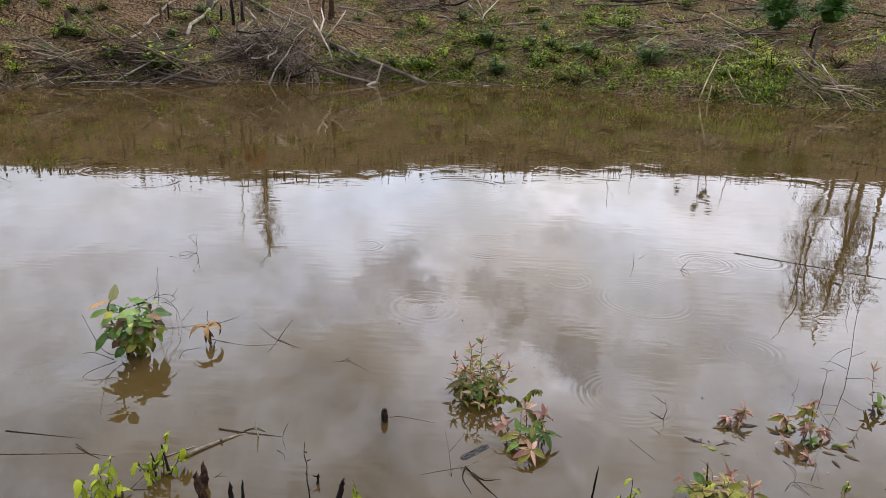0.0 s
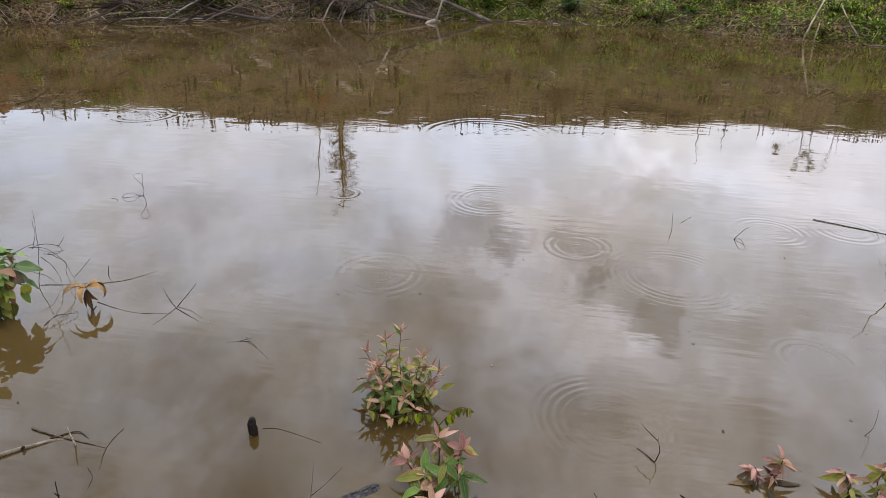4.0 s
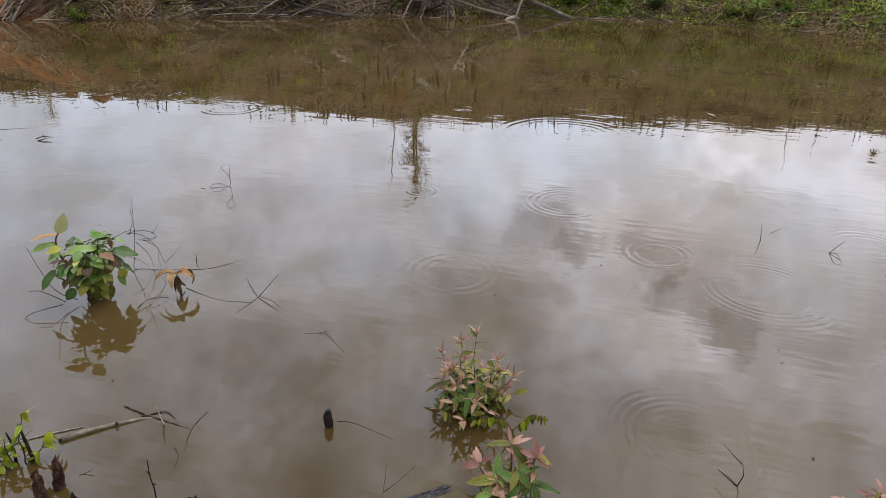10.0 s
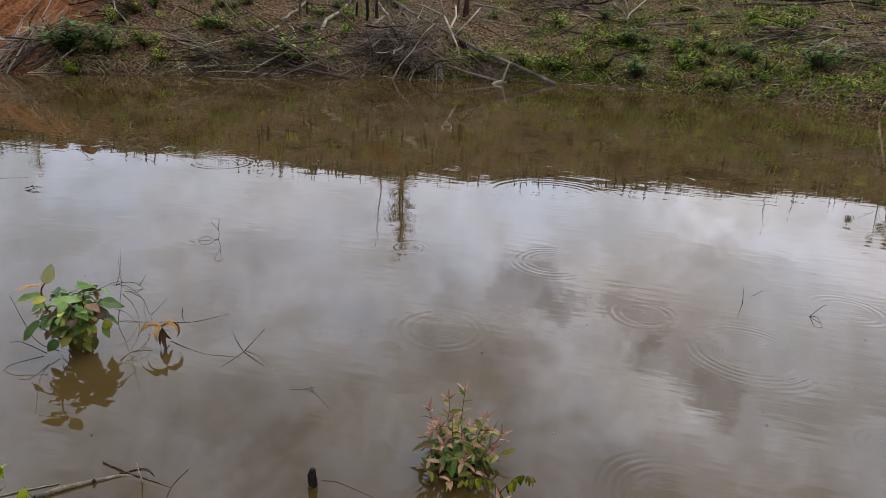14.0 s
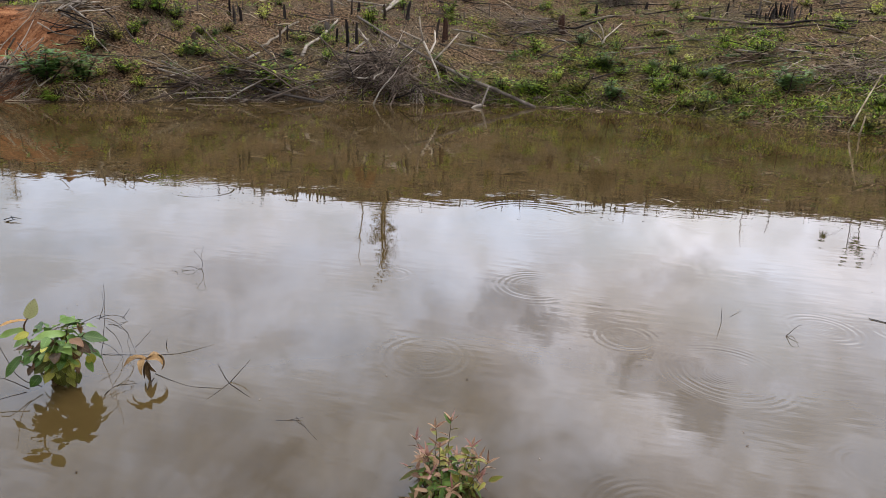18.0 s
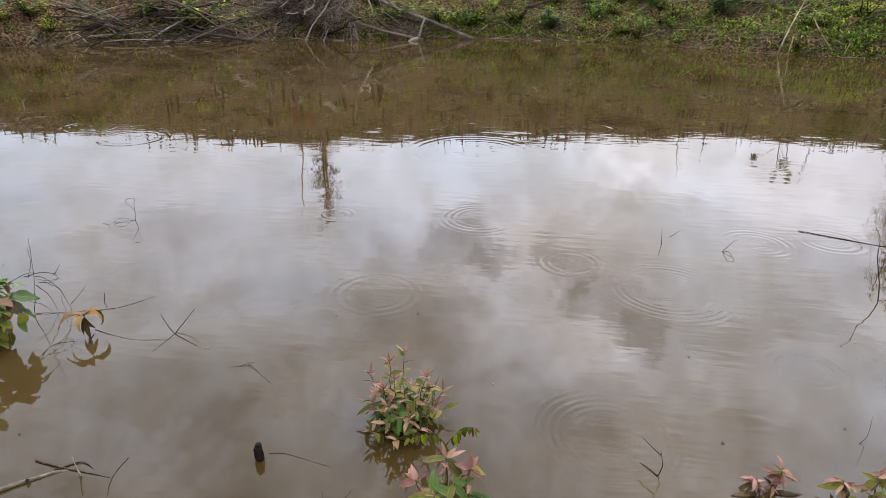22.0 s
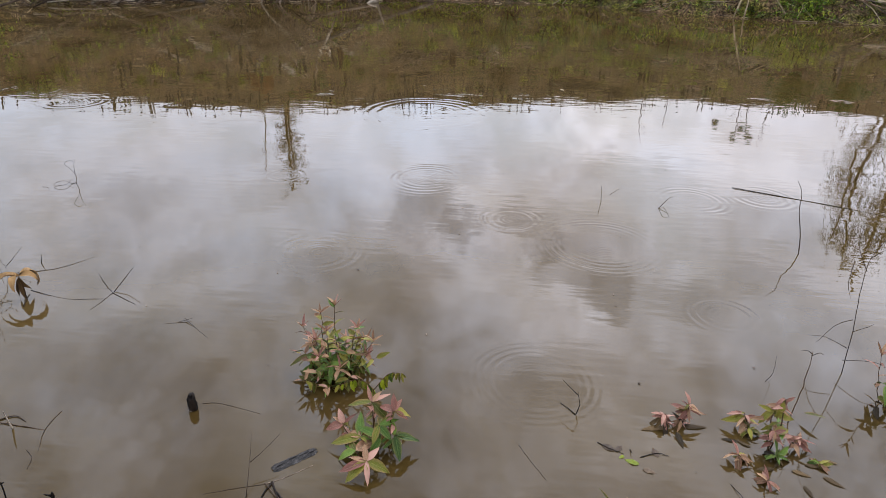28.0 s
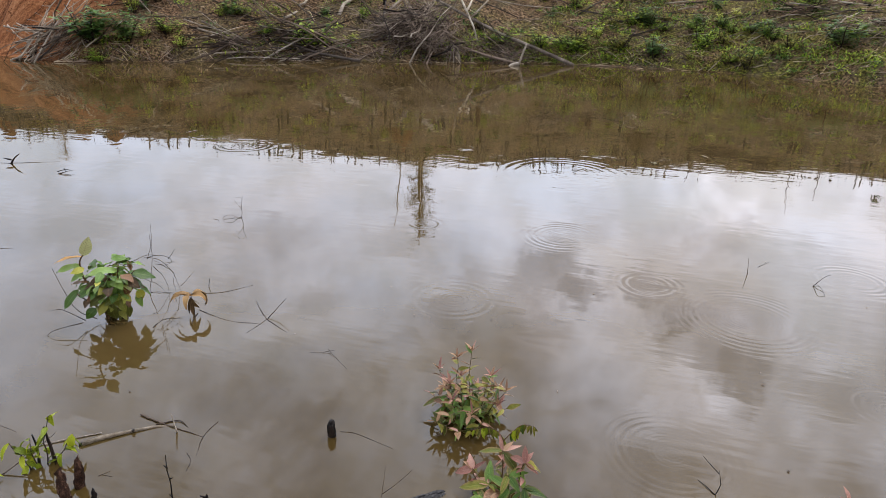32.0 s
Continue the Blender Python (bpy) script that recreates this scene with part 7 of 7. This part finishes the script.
plank = thing("driftwood_plank", (0.225, 2.58, 0.0), "dark weathered slab of wood floating on the water", "driftwood")
turn = math.atan2(0.12, 0.13)
ux = Vector((math.cos(turn), math.sin(turn), 0))
uy = Vector((-math.sin(turn), math.cos(turn), 0))
s = Shape()
rows, cols = 22, 9
for face in (1, -1):
    for i in range(rows):
        for k in range(cols):
            a, b = -0.085 + 0.16 * i / (rows - 1), (k - 4) / 4
            end = 1 - 0.35 * smooth(0.82, 1.0, abs(2 * i / (rows - 1) - 1))
            across = 0.0185 * b * end * (1 + 0.12 * noise.noise((i * 0.5, face, 3.0)))
            ridge = 0.003 * noise.noise((a * 9, b * 5.0, 1.0)) + 0.0015 * noise.noise((a * 60, b * 5.0, 5.0))
            s.v.append(tuple(ux * (a + 0.006 * noise.noise((b * 3, i * 0.2, 2.0)) * (i in (0, rows - 1))) + uy * across + Vector((0, 0, face * 0.005 * (1 - 0.8 * b * b) + (ridge if face > 0 else 0)))))
for f in (0, 1):
    for i in range(rows - 1):
        for k in range(cols - 1):
            o = f * rows * cols + i * cols + k
            s.f.append((o, o + 1, o + cols + 1, o + cols) if f else (o, o + cols, o + cols + 1, o + 1))
part("slab", s, slab_wood, plank, smooth_faces=False)
for k in range(4):
    o = ux * (-0.085 + 0.05 * k + near.uniform(-0.01, 0.01)) + uy * near.uniform(-0.012, 0.012)
    part("splinter", Shape().tube([o * 0.8 + Vector((0, 0, 0.006)), o * 0.8 + ux * 0.03 + uy * near.uniform(-0.004, 0.004) + Vector((0, 0, 0.0065))], [0.0018, 0.0008], 5, 0.3, near), slab_wood, plank)

rot = thing("drift_branch", (-0.95, 2.55, 0), "bleached branch with dark side twigs floating in the water", "branch")
B = Vector((-0.95, 2.55, 0))
s = Shape()
pts = [Vector(p) - B for p in ((-1.105, 2.405, 0.004), (-1.06, 2.46, 0.005), (-1.0, 2.52, 0.004), (-0.92, 2.59, 0.0), (-0.86, 2.62, -0.004))]
s.tube(pts, [0.0105, 0.0095, 0.008, 0.006, 0.004], 8, 0.2, near, slant=0.004)
part("stem", s, pale_wood, rot)
part("knot", Shape().tube([Vector((-0.98, 2.533, 0.008)) - B, Vector((-0.975, 2.525, 0.0125)) - B, Vector((-0.972, 2.522, 0.014)) - B], [0.006, 0.0045, 0.002], 7, 0.25, near), wet_wood, rot, "dark knot")
part("broken_end", Shape().tube([Vector((-1.104, 2.404, 0.004)) - B, Vector((-1.112, 2.397, 0.003)) - B], [0.0098, 0.006], 8, 0.35, near), wet_wood, rot, "dark splintered end")
twig_part(rot, B, [(-1.3, 2.3, -0.002), (-1.18, 2.41, 0.002), (-1.09, 2.485, 0.003)], 0.005, grey_wood, wander=0.03)
twig_part(rot, B, [(-1.03, 2.63, 0.004), (-0.93, 2.615, 0.004), (-0.86, 2.61, 0.003), (-0.71, 2.6, 0.0)], 0.0042, dark_wood, wander=0.03)
twig_part(rot, B, [(-0.82, 2.59, -0.005), (-0.825, 2.585, 0.05), (-0.827, 2.583, 0.086)], 0.0036, pale_wood, wander=0.01)
twig_part(rot, B, [(-0.93, 2.6, 0.001), (-0.86, 2.65, 0.004), (-0.8, 2.63, 0.001)], 0.0032, dark_wood, wander=0.03)
twig_part(rot, B, [(-0.71, 2.7, 0.001), (-0.705, 2.6, 0.001), (-0.66, 2.5, 0.0003)], 0.0014, twig, wander=0.04)
twig_part(rot, B, [(-0.7, 2.5, 0.0005), (-0.66, 2.47, 0.0008), (-0.64, 2.42, 0.0003)], 0.0018, twig, wander=0.04)


def floating(label, lines, name="floating_twig", r=0.003, material=twig, wander=0.02):
    """Twigs lying at the water's surface."""
    o = Vector((lines[0][0][0], lines[0][0][1], 0))
    t = thing(name, o, label, "twig", "twigs in the water")
    for pts in lines:
        twig_part(t, o, [(p[0], p[1], p[2] if len(p) > 2 else 0.0006) for p in pts], r * 0.5, material, wander=wander)
    return t


floating("fine twig lying on the water beside a black stub", [[(-0.215, 2.81), (-0.15, 2.82), (0.02, 2.785)]], r=0.0025, wander=0.008)
floating("thin twigs just breaking the surface", [[(-0.55, 3.35, 0.012), (-0.48, 3.3, 0.001), (-0.39, 3.23, 0)], [(-0.53, 3.34, 0.001), (-0.63, 3.31, 0.0)], [(-0.57, 3.33, 0.003), (-0.52, 3.36, 0.008)]], r=0.0025)
floating("curled vine rising from the water", [[(-2.12, 4.91, 0.0), (-2.112, 4.916, 0.052), (-2.126, 4.905, 0.098), (-2.153, 4.886, 0.148), (-2.128, 4.904, 0.167), (-2.107, 4.919, 0.156)],
                                               [(-2.116, 4.913, 0.005), (-2.142, 4.893, 0.004), (-2.172, 4.872, 0.029), (-2.21, 4.843, 0.026), (-2.229, 4.829, 0.006), (-2.2, 4.851, 0.001), (-2.166, 4.876, 0.004), (-2.136, 4.898, 0.034)],
                                               [(-2.113, 4.915, 0.07), (-2.111, 4.917, 0.122), (-2.099, 4.925, 0.172)], [(-2.3, 4.81), (-2.25, 4.8), (-2.21, 4.75)]], r=0.0034, wander=0.03)
floating("bent twig standing out of the water", [[(1.89, 5.09, 0), (1.96, 5.15, 0.05), (1.99, 5.16, 0.06)], [(1.89, 5.09, 0.0), (1.91, 5.02, 0.03), (1.93, 4.95, 0.0)]], r=0.004)
floating("long dark stick floating on the water", [[(2.5, 5.57, 0.004), (3.01, 5.36, 0.001), (3.47, 5.15, 0.001), (4.3, 4.85, 0.0)]], "floating_stick", 0.006, wet_wood, 0.006)
FORK = [[(1.19, 2.94, -0.01), (1.203, 2.945, 0.04), (1.2, 2.945, 0.06), (1.19, 2.943, 0.105)], [(1.19, 2.94, 0.002), (1.165, 2.97, 0.003), (1.137, 3.0, 0.001)], [(1.19, 2.945, 0.09), (1.165, 2.98, 0.093), (1.14, 3.02, 0.095)]]
floating("forked black twig in the water", FORK, r=0.004, material=wet_wood)
floating("grey twigs around a sunken slab", [[(-0.02, 2.395, -0.001), (0.07, 2.43), (0.16, 2.46)], [(0.16, 2.46), (0.22, 2.5), (0.29, 2.56)], [(0.16, 2.46, 0.006), (0.24, 2.4, 0.005), (0.34, 2.4, 0)]], r=0.0035, material=brush_wood)
floating("thin reed leaning out of the water", [[(0.12, 2.4, 0), (0.1, 2.5, 0.06), (0.08, 2.58, 0.1)], [(0.1, 2.5, 0.05), (0.14, 2.55, 0.07), (0.17, 2.6, 0.09)]], r=0.003)
floating("thick dark forked twig beside the sunken slab", [[(0.18, 2.47, 0.004), (0.25, 2.37, 0.004), (0.34, 2.26, 0.0)], [(0.21, 2.43, 0.003), (0.26, 2.39, 0.002), (0.31, 2.39, 0.0)], [(0.18, 2.47, 0.003), (0.17, 2.39, 0.001), (0.21, 2.3, 0.0)]], r=0.007, material=wet_wood)
floating("long sunken stick with one end showing", [[(-2.02, 2.51, 0.002), (-1.8, 2.5, 0.0005), (-1.6, 2.49, -0.0015)]], "floating_stick", 0.006, dark_wood, 0.006)
floating("long sunken stick with a side twig", [[(-2.2, 2.32, 0.0), (-1.8, 2.36, 0.0005), (-1.56, 2.39, 0.001), (-1.41, 2.38, 0.0)], [(-1.63, 2.44, 0.01), (-1.54, 2.39, 0.002), (-1.47, 2.36, 0.0)]], "floating_stick", 0.006, dark_wood, 0.01)
floating("short twig upright in the water", [[(1.52, 5.15, 0), (1.51, 5.16, 0.11)]], r=0.004)
floating("short dark twig upright by the wilted seedling", [[(-1.56, 3.77, 0), (-1.555, 3.78, 0.05)]], r=0.005, material=wet_wood)
floating("small dark twig lying on the water", [[(1.6, 5.3), (1.68, 5.42)]], r=0.003)
floating("short twig lying flat on the water", [[(-3.31, 3.76), (-3.14, 3.81)]], r=0.004)
floating("black forked twig tip above the water", [[(-5.17, 5.49, 0.0), (-5.12, 5.5, 0.06), (-5.07, 5.52, 0.1)], [(-5.16, 5.49, 0.04), (-5.24, 5.48, 0.05)]], r=0.02, material=wet_wood)
floating("small black twig cluster on the water", [[(-4.48, 5.4, 0.01), (-4.41, 5.43, 0.03), (-4.34, 5.45, 0.02)], [(-4.46, 5.46, 0.03), (-4.4, 5.42, 0.01)], [(-4.44, 5.38, 0.0), (-4.37, 5.44, 0.02)]], r=0.009, material=wet_wood)
floating("long thin vine lying on the water", [[(-6.2, 5.2, 0.002), (-5.68, 5.37, 0.002), (-5.2, 5.5, 0.002), (-4.81, 5.73, 0.0005)]], r=0.006)
floating("fine dark twigs at the pond margin", [[(1.75, 2.53, 0.0), (1.8, 2.6, 0.04)], [(1.6, 2.45, 0.0), (1.66, 2.5, 0.01), (1.78, 2.48, 0.0)], [(1.66, 2.5, 0.01), (1.7, 2.42, 0.0)], [(1.68, 2.66, 0.0), (1.7, 2.58, 0.01), (1.66, 2.5, 0.01)]], r=0.003, material=wet_wood)
floating("thin bare twig beside the drowned shrub", [[(1.98, 3.25, 0.0), (2.01, 3.27, 0.03), (2.0, 3.26, 0.12)]], r=0.0025)
floating("thin dark twig caught among sodden leaves", [[(1.26, 2.8), (1.3, 2.77, 0.004), (1.345, 2.755)], [(1.4, 2.745), (1.46, 2.77, 0.003), (1.5, 2.765)], [(1.37, 2.78, 0.0), (1.372, 2.75, 0.012)]], r=0.004, material=wet_wood, wander=0.06)
floating("tiny forked twig lying on the water", [[(-0.915, 2.29), (-0.895, 2.325)], [(-0.91, 2.3), (-0.865, 2.305)]], r=0.0022)
floating("thin dark twig under the surface", [[(0.98, 2.75), (1.02, 2.68), (1.07, 2.6)]], r=0.002)

drift = thing("drift_log", (-3.95, 4.1, 0), "broken blackened log end jutting out of the water", "log")
s = Shape()
s.tube([Vector(p) - Vector((-3.95, 4.1, 0)) for p in ((-4.9, 3.7, -0.03), (-4.4, 3.88, 0.01), (-4.05, 4.05, 0.035), (-3.84, 4.15, 0.06))], [0.042, 0.04, 0.037, 0.03], 9, 0.12, near, slant=0.03)
part("shaft", s, charred, drift)
part("split_face", Shape().tube([Vector(p) - Vector((-3.95, 4.1, 0)) for p in ((-4.3, 3.925, 0.047), (-4.05, 4.05, 0.068), (-3.85, 4.145, 0.088))], [0.008, 0.012, 0.007], 6, 0.3, near), pale_wood, drift, "pale split face")

stem1 = thing("bent_stem", (2.56, 4.53, 0), "thin bent bare stem standing in the water", "stem")
twig_part(stem1, Vector((2.56, 4.53, 0)), [(2.57, 4.5, -0.02), (2.57, 4.55, 0.1), (2.56, 4.62, 0.22), (2.56, 4.65, 0.32), (2.53, 4.67, 0.385)], 0.0034, wander=0.008)
stem2 = thing("branched_stem", (2.32, 3.35, 0), "slender bare stem with forked twigs standing in the water", "stem")
S = Vector((2.32, 3.35, 0))
twig_part(stem2, S, [(2.32, 3.35, -0.02), (2.31, 3.36, 0.2), (2.29, 3.37, 0.4), (2.29, 3.37, 0.54), (2.34, 3.34, 0.69)], 0.0019, wander=0.008)
for pts in ([(2.29, 3.37, 0.53), (2.31, 3.35, 0.57), (2.335, 3.34, 0.59)], [(2.29, 3.37, 0.47), (2.25, 3.4, 0.56), (2.24, 3.4, 0.66)], [(2.25, 3.4, 0.5), (2.255, 3.4, 0.4), (2.27, 3.38, 0.34)],
            [(2.3, 3.37, 0.25), (2.26, 3.4, 0.2), (2.22, 3.42, 0.1)], [(2.31, 3.36, 0.2), (2.35, 3.34, 0.24), (2.36, 3.33, 0.26)], [(2.31, 3.36, 0.12), (2.24, 3.4, 0.14), (2.2, 3.44, 0.12)], [(2.31, 3.36, 0.06), (2.4, 3.3, 0.1), (2.45, 3.27, 0.08)]):
    twig_part(stem2, S, pts, 0.0015, wander=0.02)
sunk = thing("sunken_log", (2.3, 2.42, 0), "dark sunken log at the pond margin", "log")
part("shaft", Shape().tube([(0.25, -0.1, -0.02), (0.1, -0.02, 0.02), (0, 0.02, 0.02), (-0.08, 0.05, -0.02)], [0.04, 0.04, 0.035, 0.02], 8, 0.2, near), wet_wood, sunk)
twig_part(sunk, Vector((2.3, 2.42, 0)), [(2.25, 2.47, 0.02), (2.16, 2.55, 0.04), (2.06, 2.5, 0.0)], 0.004, wet_wood, wander=0.03)

# specks of leaf and bark on the still surface
bits = Shape()
for k in range(60):
    x, y = near.uniform(-2.6, 3.2), near.uniform(2.3, 7.0)
    a, l = near.uniform(0, 6.28), near.uniform(0.006, 0.02)
    bits.blade_quad((x, y, 0.002), (x + l * math.cos(a), y + l * math.sin(a), 0.003), l * 0.4, (-math.sin(a), math.cos(a), 0))
single("floating_specks", bits, brush_wood, (0, 0, 0), "tiny specks of leaf floating on the water", "debris", kind="stuff")
